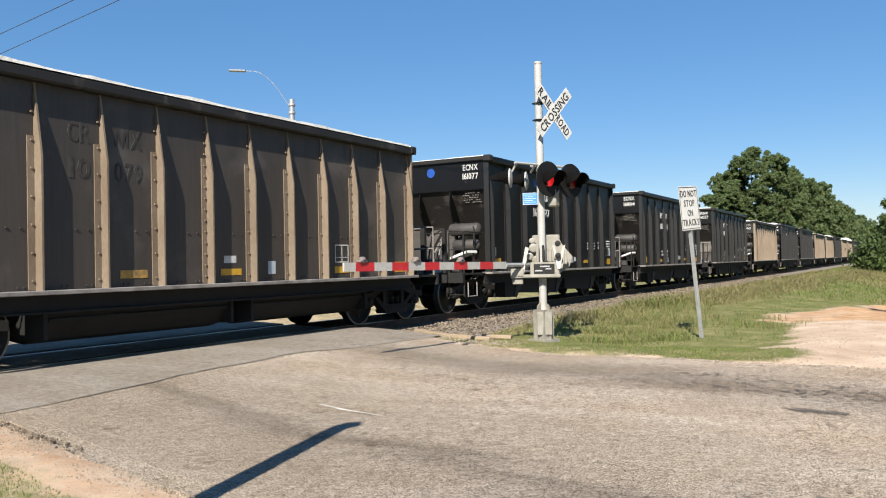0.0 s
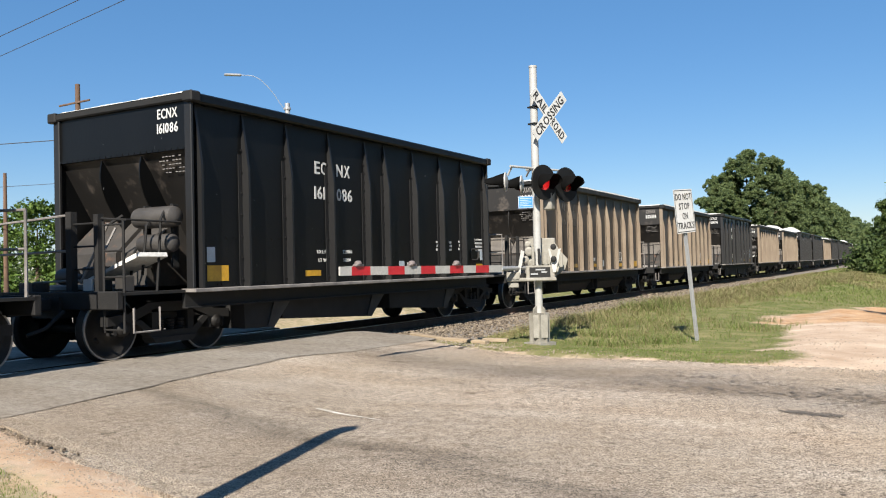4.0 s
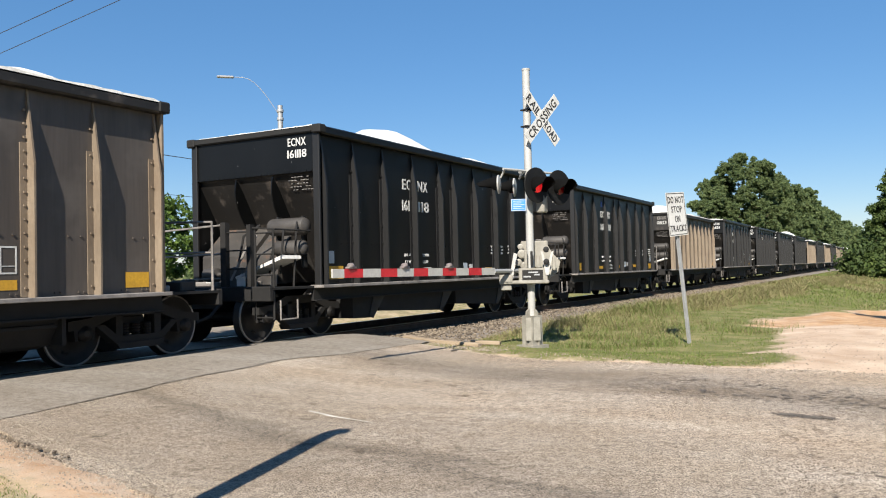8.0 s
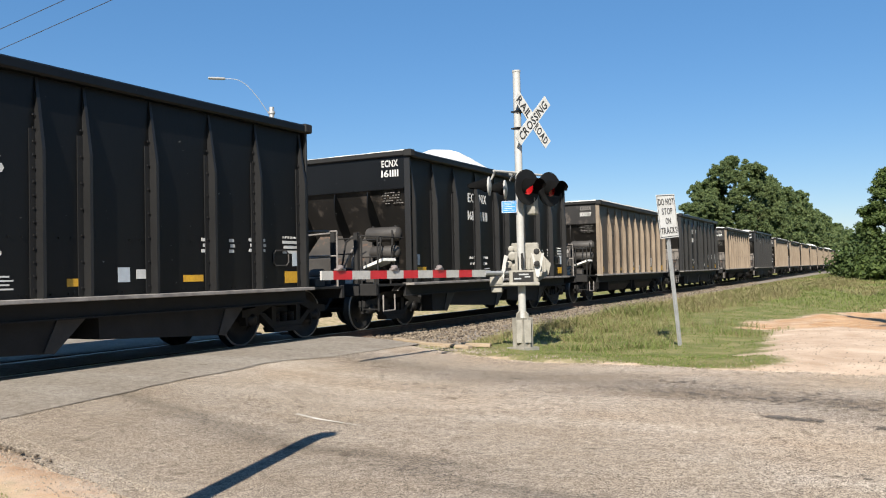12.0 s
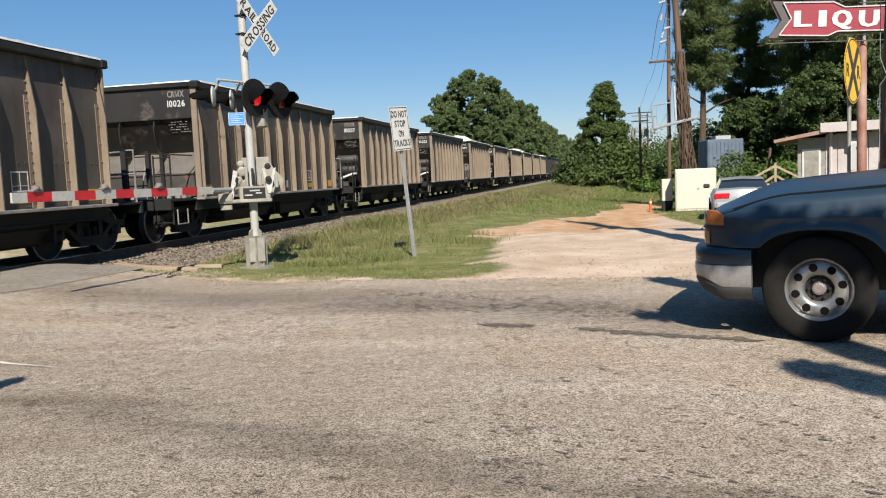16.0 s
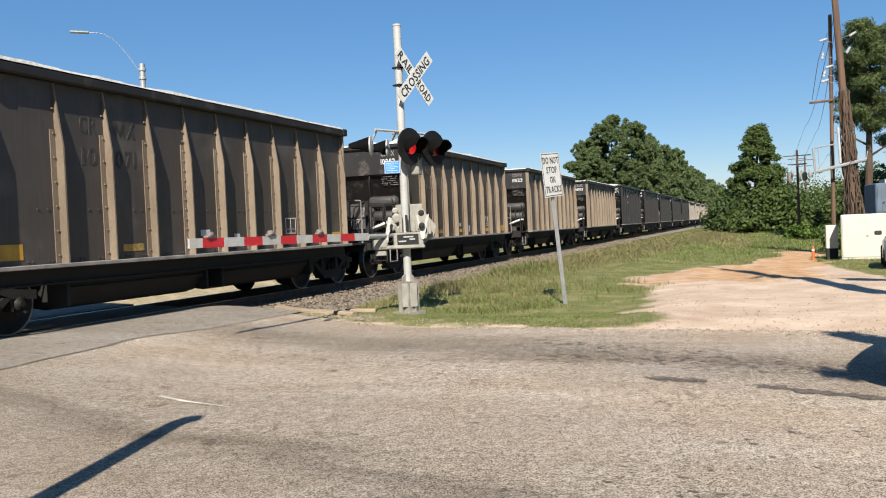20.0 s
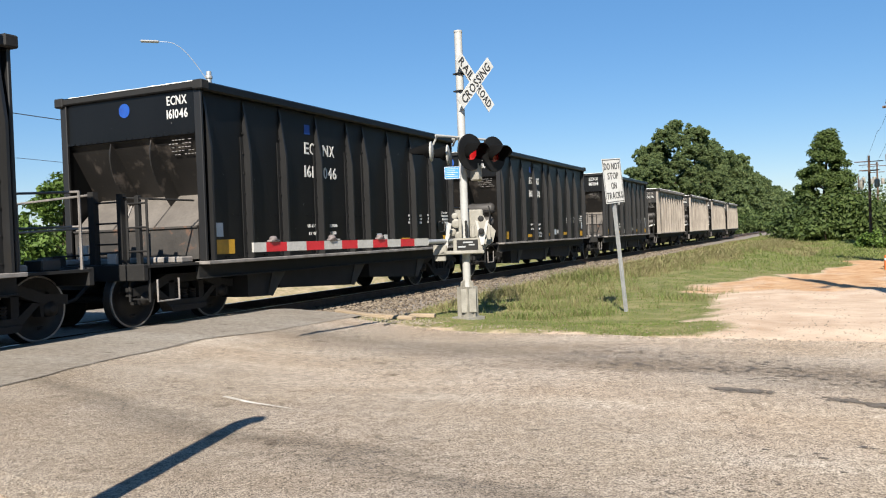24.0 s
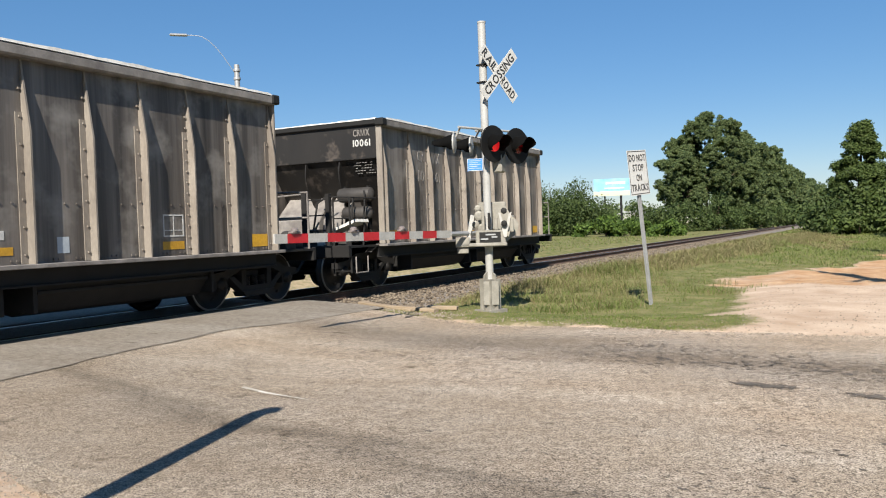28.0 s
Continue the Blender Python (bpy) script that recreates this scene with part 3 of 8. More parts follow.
def strip(name, x0, x1, dx, dz, material, ragged=0.05, lo=None, hi=None, edge=False):
    """A slab of paving between the road's two edges, with ragged sides and a skirt."""
    v, f, n = [], [], 28
    cols = np.arange(x0, x1 + dx * 0.5, dx)
    for x in cols:
        a = (lo(x) if lo else near_edge(x)) + ragged * noise.noise((x * 2.3, 1.0, 0)) * 2 + ragged * noise.noise((x * 9, 2.0, 0))
        b = (hi(x) if hi else far_edge(x)) + ragged * noise.noise((x * 2.1, 5.0, 0)) * 3 + ragged * noise.noise((x * 8, 6.0, 0))
        v.append((x, a, -0.25))
        for k in range(n + 1):
            y = a + (b - a) * k / n
            ex = paving_edge(y) + 0.03 * noise.noise((y * 3, 3.0, 1.0)) if edge and x > x1 - dx * 0.5 else x
            v.append((ex, y, road_z(ex, y) + dz))
        v.append((x, b, -0.25))
    w = n + 3
    for i in range(len(cols) - 1):
        for k in range(w - 1):
            f.append((i * w + k, (i + 1) * w + k, (i + 1) * w + k + 1, i * w + k + 1))
    return raw_mesh(name, v, f)


tagged(part("road", strip("road", -7.65, 60, 0.35, 0.0, "road", 0.07), "road"), "worn pale chip-seal road with dark tyre bands", "road", kind="structure")
cross_lo, cross_hi = (lambda x: 2.25 - 0.285 * x), (lambda x: 9.6 - 0.35 * x)
for a, b in ((-9.66, -7.25), (-11.13, -9.85), (-30.0, -11.33)):
    tagged(part("crossing_paving", strip("crossing_paving", a, b, (b - a) / 12 if b - a < 5 else 0.5, 0.006, "patch", 0.04, cross_lo, cross_hi, a == -9.66), "patch"),
           "smooth grey asphalt laid across the railway tracks", "road", kind="structure")
cm = strip("cross_street", -2.0, 7.5, 0.5, -0.001, "road", 0.0, lambda x: -200.0, lambda x: -13.8)
tagged(part("cross_street", cm, "road"), "worn chip-seal side street", "road", kind="structure")


def paint_patch(name, outline, z, material, label):
    bm = bmesh.new()
    bm.faces.new([bm.verts.new((x, y, road_z(x, y) + z)) for x, y in outline])
    return tagged(part(name, bm, material), label, "road marking", kind="structure")


M["worn_line"] = mat("worn_line_paint", (0.585, 0.555, 0.495), (0.375, 0.338, 0.285), 0.8, 0, 6, 40, 0.1, contrast=0.3)
M["tar"] = mat("tar_and_shadow_line", (0.05, 0.045, 0.04), (0.1, 0.085, 0.07), 0.6, 0, 8, 40, 0.2)
paint_patch("lane_line", ((-4.70, 6.16), (-4.69, 6.21), (-4.30, 6.045), (-3.75, 5.85), (-3.75, 5.84), (-4.33, 6.015)), 0.006, "worn_line", "worn white remnant of a lane line")


def seam(name, pts, width, label):
    """A dark crack, joint or painted shadow along points, of uneven width."""
    bm = bmesh.new()
    prev = None
    dense = []
    for (x0, y0), (x1, y1) in zip(pts, pts[1:]):
        n = max(2, int(math.hypot(x1 - x0, y1 - y0) / 0.12))
        dense += [(x0 + (x1 - x0) * k / n, y0 + (y1 - y0) * k / n) for k in range(n)]
    for i, (x, y) in enumerate(dense):
        w = width * (0.6 + 0.8 * abs(noise.noise((i * 0.37, x, 3.0))))
        ox, oy = 0.05 * noise.noise((i * 0.3, 1, y)), 0.05 * noise.noise((i * 0.3, 8, x))
        d = Vector((pts[-1][0] - pts[0][0], pts[-1][1] - pts[0][1])).normalized()
        row = [bm.verts.new((x + ox - d.y * s * w, y + oy + d.x * s * w, road_z(x, y) + 0.012)) for s in (-0.5, 0.5)]
        if prev:
            bm.faces.new((prev[0], row[0], row[1], prev[1]))
        prev = row
    return tagged(part(name, bm, "tar"), label, "road crack", kind="structure")


seam("paving_seam", [(paving_edge(5.2 + 0.3 * k), 5.2 + 0.3 * k) for k in range(16)], 0.013, "dark seam where the crossing asphalt meets the road")
# dark strip painted on the ground along the gate arm's shadow
seam("tar_joint", ((-5.88, 11.25), (-5.98, 12.2), (-6.22, 12.9)), 0.09, "dark strip painted as the gate arm's shadow beside the crossing")


def blotches(name, material, label, spots):
    """Thin ragged stains; spots are (x, y, length, width)."""
    rg = random.Random(17)
    v, f = [], []
    for x, y, ln, wd in spots:
        n, a0, b = rg.randint(6, 9), -0.33 + rg.uniform(-0.15, 0.15), len(v)
        for k in range(n):
            a = 2 * math.pi * k / n
            q = rg.uniform(0.55, 1.1)
            dx, dy = ln * q * math.cos(a), wd * q * math.sin(a)
            px_, py_ = x + dx * math.cos(a0) - dy * math.sin(a0), y + dx * math.sin(a0) + dy * math.cos(a0)
            v.append((px_, py_, road_z(px_, py_) + 0.005))
        f.append(list(range(b, b + n)))
    return tagged(part(name, raw_mesh(name, v, f), material), label, "road stain", kind="stuff")


M["stain"] = mat("oily_road_stain", (0.141, 0.117, 0.093), (0.072, 0.06, 0.048), 0.8, 0, 14, 120, 0.3)
rgs = random.Random(31)
spots = []
for (x0, y0), (x1, y1), n, w in (((-0.72, 7.08), (-0.32, 7.0), 110, 0.035), ((0.08, 6.86), (0.5, 6.66), 130, 0.03), ((0.45, 6.68), (1.3, 6.38), 170, 0.035), ((-2.6, 8.3), (0.6, 7.6), 260, 0.2), ((-2.4, 9.0), (0.3, 8.1), 170, 0.2), ((-5.6, 8.6), (-2.0, 7.4), 90, 0.35)):
    for k in range(n):
        u = rgs.random()
        spots.append((x0 + (x1 - x0) * u + rgs.gauss(0, 0.04), y0 + (y1 - y0) * u + rgs.gauss(0, w), rgs.uniform(0.015, 0.06), rgs.uniform(0.006, 0.016)))
for k in range(5200):
    x, y = rgs.uniform(-6.4, 5), rgs.uniform(1.8, 9.8)
    d = noise.noise(((x + 0.34 * y) * 0.25, (y + 0.34 * x) * 0.9, 5.0)) + 0.4 * noise.noise((x * 1.2, y * 1.2, 8.0))
    if d < rgs.uniform(-0.25, 0.55):
        continue
    spots.append((x, y, rgs.uniform(0.005, 0.034), rgs.uniform(0.003, 0.011)))
for k in range(46):
    spots.append((rgs.uniform(-2.6, 2.6), rgs.uniform(2.4, 6.2), rgs.uniform(0.018, 0.04), rgs.uniform(0.009, 0.016)))
blotches("oil_spots", "stain", "scattered dark oil spots and tar flecks on the road", spots)


def rail_mesh():
    bm = bmesh.new()
    prism(bm, ((-0.07, -0.17), (0.07, -0.17), (0.07, -0.155), (0.012, -0.13), (0.012, -0.045), (0.036, -0.035), (0.036, -0.002), (-0.036, -0.002), (-0.036, -0.035), (-0.012, -0.045), (-0.012, -0.13), (-0.07, -0.155)), "y", -160, 900)
    return bm


track = thing("railway_track", "rusty steel rails on timber ties in ballast", "railway track", pose(XT, 0, 0), kind="structure")
for x in RAILS:
    r = part("rail", rail_mesh(), "rail", track)
    r.location.x = x - XT
    h = part("rail_head", boxes(((-0.03, -160, -0.002), (0.03, 900, 0.002))), "rail_top", r, "polished rail head")
tie_me = bpy.data.meshes.new("tie")
tb = boxes(((-1.3, -0.115, -0.33), (1.3, 0.115, -0.165)), bevel=0.01)
tb.to_mesh(tie_me)
tb.free()
for i in range(230):
    y = 12.8 + i * 0.5
    t = part("tie", tie_me, "tie", track)
    t.matrix_basis = pose(random.uniform(-0.03, 0.03), y, random.uniform(-0.01, 0.01), 0, 0, random.uniform(-1, 1))


def stones(name, places, lo, hi, material, label, category):
    """Many small broken stones in one mesh."""
    v, f = [], []
    base = [Vector(p) for p in ((1, 0, 0), (-1, 0, 0), (0, 1, 0), (0, -1, 0), (0, 0, 1), (0, 0, -1))]
    tri = ((0, 2, 4), (2, 1, 4), (1, 3, 4), (3, 0, 4), (2, 0, 5), (1, 2, 5), (3, 1, 5), (0, 3, 5))
    for x, y, z in places:
        s = random.uniform(lo, hi)
        rot = Euler((random.random() * 6, random.random() * 6, random.random() * 6)).to_matrix()
        o = len(v)
        for p in base:
            q = rot @ (p * s * random.uniform(0.6, 1.15))
            v.append((x + q.x, y + q.y, z + q.z * 0.8))
        f += [(a + o, b + o, c + o) for a, b, c in tri]
    return tagged(part(name, raw_mesh(name, v, f), material), label, category, kind="stuff")


spots = []
while len(spots) < 15000:
    y = 12.2 + 55 * random.random() ** 1.8
    d = random.uniform(0.0, 3.2) if random.random() < 0.85 else random.uniform(-3.4, 0)
    x = XT + d
    if abs(x - RAILS[0]) < 0.1 or abs(x - RAILS[1]) < 0.1 or y < cross_hi(x) + 0.1:
        continue
    if abs(d) > 2.5 and random.random() < (abs(d) - 2.5) * 1.3:
        continue
    spots.append((x, y, gz(x, y) + 0.012 + (0.02 if abs(d) < 1.4 else 0)))
stones("ballast", spots, 0.02, 0.05, "stone", "grey and brown crushed stone ballast beside the rails", "ballast")
spots = []
while len(spots) < 5600:
    q = random.random()
    if q < 0.45:
        x = 6 - 12.4 * random.random() ** 1.5
        y = far_edge(x) + abs(random.gauss(0, 0.9 if x > -1.5 else 0.3)) - (0.45 if x > -1.5 else 0.2)
    elif q < 0.72:
        x = random.uniform(-8.2, -5.2)
        y = cross_hi(x) + abs(random.gauss(0, 0.5)) - 0.1
    else:
        x, y = random.uniform(-1.5, 5), 11 + 12 * random.random() ** 1.4
    spots.append((x, y, max(gz(x, y), road_z(x, y) if near_edge(x) < y < far_edge(x) and x > -8 else -9) + 0.004))
stones("gravel", spots, 0.005, 0.017, "gravel", "loose pale gravel along the road edge", "gravel")
spots = []
for i in range(9000):
    x = random.uniform(-8.4, -1.5)
    y = near_edge(x) - 1.1 * random.random() ** 1.6 + 0.22
    spots.append((x, y, max(gz(x, y), road_z(x, y) if y > near_edge(x) + 0.04 else -9) + 0.001))
stones("grit", spots, 0.003, 0.009, "gravel", "fine grit and pebbles on the bare earth beside the road", "gravel")
spots = []
for i in range(260):
    x = random.uniform(-8.2, -5.0)
    y = near_edge(x) + random.gauss(-0.02, 0.06)
    spots.append((x, y, gz(x, y) + 0.03))
stones("asphalt_crumbs", spots, 0.008, 0.024, "stone", "dark broken crumbs of asphalt at the ragged road edge", "rubble")


# ---- grass ----
def blades(name, places, material, label):
    v, f = [], []
    for x, y, z, h, w in places:
        a = random.random() * 6.283
        lean = random.uniform(0.5, 1.6) * h
        dx, dy = math.cos(a), math.sin(a)
        o = len(v)
        v += [(x - dy * w, y + dx * w, z - 0.02), (x + dy * w, y - dx * w, z - 0.02),
              (x + dx * lean * 0.35 + dy * w * 0.8, y + dy * lean * 0.35 - dx * w * 0.8, z + h * 0.6),
              (x + dx * lean * 0.35 - dy * w * 0.8, y + dy * lean * 0.35 + dx * w * 0.8, z + h * 0.6), (x + dx * lean, y + dy * lean, z + h)]
        f += [(o, o + 1, o + 2, o + 3), (o + 3, o + 2, o + 4)]
    return tagged(part(name, raw_mesh(name, v, f), material), label, "grass", kind="stuff")


def verge_spot(far=False):
    while True:
        y = 10.3 + (62 * random.random() ** 2.2 if not far else 20 + 75 * random.random())
        x = random.uniform(-8.0, 9.0)
        s, c, b = soil(x, y)
        if s > 0.35 + random.random() * 0.3 or c > 0.45 or b > 0.4 + random.random() * 0.5 or y < far_edge(x) + 0.15 or (x > 3.5 and y < 17):
            continue
        return x, y


green, dry = [], []
for i in range(70000):
    x, y = verge_spot()
    tall = 0.5 + 0.9 * max(0, noise.noise((x * 0.6, y * 0.6, 20)) + 0.25)
    far = 1 + max(0, y - 15) * 0.022
    h = random.uniform(0.012, 0.034) * tall * (1 + smooth(20, 34, y) * 1.4)
    w = 0.006 * far
    if noise.noise((x * 0.45, y * 0.3, 33)) + 0.55 * smooth(-4.4, -6.4, x) + random.uniform(-0.5, 0.5) > 0.38:
        dry.append((x, y, gz(x, y), h, w * 0.8))
    else:
        green.append((x, y, gz(x, y), h, w))


def tuft(x, y, n, h, spread, tan):
    """A clump of blades; tan is the share of dry ones."""
    for k in range(n):
        a, q = random.random() * 6.283, random.random() ** 0.7 * spread
        px_, py_ = x + q * math.cos(a), y + q * math.sin(a)
        (dry if random.random() < tan else green).append((px_, py_, gz(px_, py_), h * random.uniform(0.45, 1.1) * (1.1 - 0.5 * q / spread), 0.0018 + 0.00011 * y))


for i in range(2000):
    x, y = verge_spot()
    if y > 30 or soil(x, y)[0] > 0.25:
        continue
    n = noise.noise((x * 0.5, y * 0.4, 51))
    tuft(x, y, random.randint(14, 34), random.uniform(0.02, 0.045) * (1.2 + n), random.uniform(0.1, 0.3), 0.12 + 0.5 * max(0, n) + 0.3 * smooth(-5.0, -6.8, x))
# weeds gone to seed beside the signal and along the ballast
for cx, cy, sx_, h in ((-5.6, 17.3, 0.7, 0.34), (-4.4, 17.0, 0.9, 0.26), (-4.2, 15.6, 0.5, 0.2), (-6.4, 18.2, 0.5, 0.3), (-5.2, 15.3, 0.4, 0.17), (-5.9, 20.5, 0.8, 0.34), (-3.6, 19.5, 1.0, 0.2)):
    for i in range(26):
        tuft(random.gauss(cx, sx_), random.gauss(cy, sx_ * 0.8), random.randint(18, 34), h * random.uniform(0.6, 1.2), random.uniform(0.1, 0.25), random.choice((0.3, 0.6, 0.85)))
for i in range(900):
    y = 22 + 44 * random.random() ** 1.3
    x = -6.9 + 0.085 * (y - 22) + abs(random.gauss(0, 1.0)) + 0.5 * noise.noise((y * 0.2, 3, 3))
    tuft(x, y, random.randint(24, 40), random.uniform(0.2, 0.45), random.uniform(0.15, 0.4), 0.85 if noise.noise((x * 0.25, y * 0.12, 61)) > -0.2 else 0.4)
for i in range(40000):
    x = random.uniform(-8.5, -1.2)
    y = near_edge(min(x, -1.35)) - 0.25 - 3.0 * random.random() ** 1.3 + 0.3 * noise.noise((x * 2, 3, 1))
    if near_edge(min(x, -1.35)) - y < 0.5 + 0.4 * noise.noise((x * 0.9, 7, 2)):
        continue
    (green if random.random() < 0.55 + 0.5 * noise.noise((x * 1.5, y * 1.5, 2)) else dry).append((x, y, gz(x, y), random.uniform(0.01, 0.028), 0.0026))
for i in range(34000):
    x, y = verge_spot(True)
    h = random.uniform(0.05, 0.16)
    (green if noise.noise((x * 0.3, y * 0.15, 40)) > -0.1 else dry).append((x, y, gz(x, y), h, 0.005 + y * 0.0002))
for i in range(9000):
    x, y = random.uniform(-34, -14.5), random.uniform(14, 90)
    (green if random.random() < 0.75 else dry).append((x, y, gz(x, y), random.uniform(0.04, 0.15), 0.008 + y * 0.0002))
for cx, cy in ((-4.35, 13.6), (-3.6, 14.2), (-4.9, 15.2), (-2.6, 17.5), (-5.2, 19)):
    for i in range(420):
        x, y = random.gauss(cx, 0.3), random.gauss(cy, 0.25)
        (green if random.random() < 0.7 else dry).append((x, y, gz(x, y), random.uniform(0.05, 0.17), 0.005))
for i in range(16000):
    y = 13.5 + 60 * random.random() ** 1.7
    x = XT + 3.0 + abs(random.gauss(0, 0.9)) + 0.5 * noise.noise((y * 0.3, 2, 7))
    (dry if random.random() < 0.8 else green).append((x, y, gz(x, y), random.uniform(0.06, 0.24) * smooth(12.5, 17, y), 0.003 + y * 0.0002))
blades("green_grass", green, "grass", "patchy green grass on the verge")
blades("dry_grass", dry, "dry_grass", "dry yellow grass beside the ballast")


# ---- hopper cars ----
HALF = 4.86      # half the body's length; the trucks stand under the body's ends
PITCH = 13.42


def mirror_y(ob, name):
    """The same part at the other end of the car."""
    o = ob.copy()
    scene.collection.objects.link(o)
    o.name = name
    o.matrix_basis = pose(0, 0, 0, 0, 0, 180) @ ob.matrix_basis
    return o


def both_ends(name, bm, material, car, label=""):
    a = part(name, bm, material, car, label)
    mirror_y(a, name)
    return a


def wheelset_mesh():
    bm = bmesh.new()
    turn = Matrix.Rotation(math.pi / 2, 4, "Y")
    tube(bm, ((-1.02, 0, 0), (1.02, 0, 0)), 0.075, 10)
    for s in (-1, 1):
        m = Matrix.Translation((0.75 * s, 0, 0)) @ Matrix.Rotation(math.pi / 2 * s, 4, "Y")
        lathe(bm, ((0.09, -0.07), (0.12, -0.07), (0.13, -0.02), (0.36, -0.01), (0.39, -0.07), (0.485, -0.07), (0.485, -0.045), (0.455, -0.03), (0.45, 0.06), (0.40, 0.065), (0.37, 0.03), (0.2, 0.02), (0.14, 0.07), (0.09, 0.075)), 32, m)
        for k in range(3):
            a = k * 2.094
            box(bm, (-0.02, -0.05, 0.025), (0.02, 0.05, 0.034), m @ Matrix.Rotation(a, 4, "Z") @ Matrix.Translation((0.27, 0, 0)))
        lathe(bm, ((0.0, 0.36), (0.045, 0.36), (0.05, 0.34), (0.105, 0.335), (0.11, 0.24), (0.08, 0.23)), 16, m)
    me = bpy.data.meshes.new("wheelset")
    bm.to_mesh(me)
    bm.free()
    me.materials.append(M["wheel"])
    me.polygons.foreach_set("use_smooth", [len(p.vertices) == 4 for p in me.polygons])
    return me


WHEELSET = wheelset_mesh()


def tread_mesh():
    bm = lathe(bmesh.new(), ((0.425, 0.062), (0.43, 0.0665), (0.448, 0.0665), (0.4535, 0.058), (0.4535, 0.04)), 40, Matrix.Translation((0.75, 0, 0)) @ Matrix.Rotation(math.pi / 2, 4, "Y"))
    me = bpy.data.meshes.new("wheel_rim")
    bm.to_mesh(me)
    bm.free()
    me.materials.append(M["tread_steel"])
    return me


TREAD = tread_mesh()


def side_frame_mesh():
    """Cast bogie side frame: arched top bar, lower bar, two columns and bearing jaws."""
    bm = bmesh.new()
    prism(bm, ((-1.16, 0.50), (-1.16, 0.63), (-0.82, 0.66), (-0.45, 0.80), (0.45, 0.80), (0.82, 0.66), (1.16, 0.63), (1.16, 0.50), (0.75, 0.53), (0.42, 0.66), (-0.42, 0.66), (-0.75, 0.53)), "x", 0.93, 1.08)
    prism(bm, ((-0.72, 0.54), (-0.40, 0.28), (0.40, 0.28), (0.72, 0.54), (0.60, 0.56), (0.36, 0.38), (-0.36, 0.38), (-0.60, 0.56)), "x", 0.92, 1.09)
    box(bm, (0.93, -0.40, 0.34), (1.08, -0.28, 0.70))
    box(bm, (0.93, 0.28, 0.34), (1.08, 0.40, 0.70))
    prism(bm, ((-0.36, 0.20), (0.36, 0.20), (0.42, 0.29), (-0.42, 0.29)), "x", 0.88, 1.12)
    for s in (-1, 1):
        prism(bm, ((s * 0.89 - 0.17, 0.53), (s * 0.89 + 0.17, 0.53), (s * 0.89 + 0.15, 0.36), (s * 0.89 + 0.11, 0.36), (s * 0.89 + 0.10, 0.47), (s * 0.89 - 0.10, 0.47), (s * 0.89 - 0.11, 0.36), (s * 0.89 - 0.15, 0.36)), "x", 0.90, 1.06)
    me = bpy.data.meshes.new("side_frame")
    bm.to_mesh(me)
    bm.free()
    me.materials.append(M["bogie"])
    return me


SIDE_FRAME = side_frame_mesh()


def spring_mesh():
    bm = bmesh.new()
    prof = []
    for k in range(7):
        z = 0.29 + k * 0.04
        prof += [(0.075, z), (0.06, z + 0.02)]
    lathe(bm, prof, 10, Matrix.Translation((1.0, 0, 0)))
    me = bpy.data.meshes.new("spring")
    bm.to_mesh(me)
    bm.free()
    me.materials.append(M["wheel"])
    return me


SPRING = spring_mesh()
RIB_Y = {"black": (0.10, 1.10, 2.15, 3.33, 4.49, 5.17, 6.27, 7.42, 8.47, 9.64), "grey": (0.05, 1.25, 2.18, 3.10, 4.03, 4.95, 5.88, 6.80, 7.73, 8.66, 9.67)}
RIB_Y["pale"] = RIB_Y["grey"]


def dust_ridge(y0, y1, x0, x1, z, lo, hi, seed):
    """A low uneven bank of dust lying along a rim."""
    bm = bmesh.new()
    n, prev = 60, None
    for k in range(n + 1):
        y = y0 + (y1 - y0) * k / n
        h = max(lo + (hi - lo) * (0.5 + 0.9 * noise.noise((y * 1.3, seed, 0.5)) + 0.5 * noise.noise((y * 6, seed, 4.0))), 0.003)
        if k in (0, n):
            h = 0.003
        row = [bm.verts.new(c) for c in ((x0, y, z), (x0 + 0.012, y, z + h), (x1 - 0.012, y, z + h), (x1, y, z))]
        if prev:
            for a in range(3):
                bm.faces.new((prev[a], prev[a + 1], row[a + 1], row[a]))
        prev = row
    bmesh.ops.recalc_face_normals(bm, faces=bm.faces)
    return bm


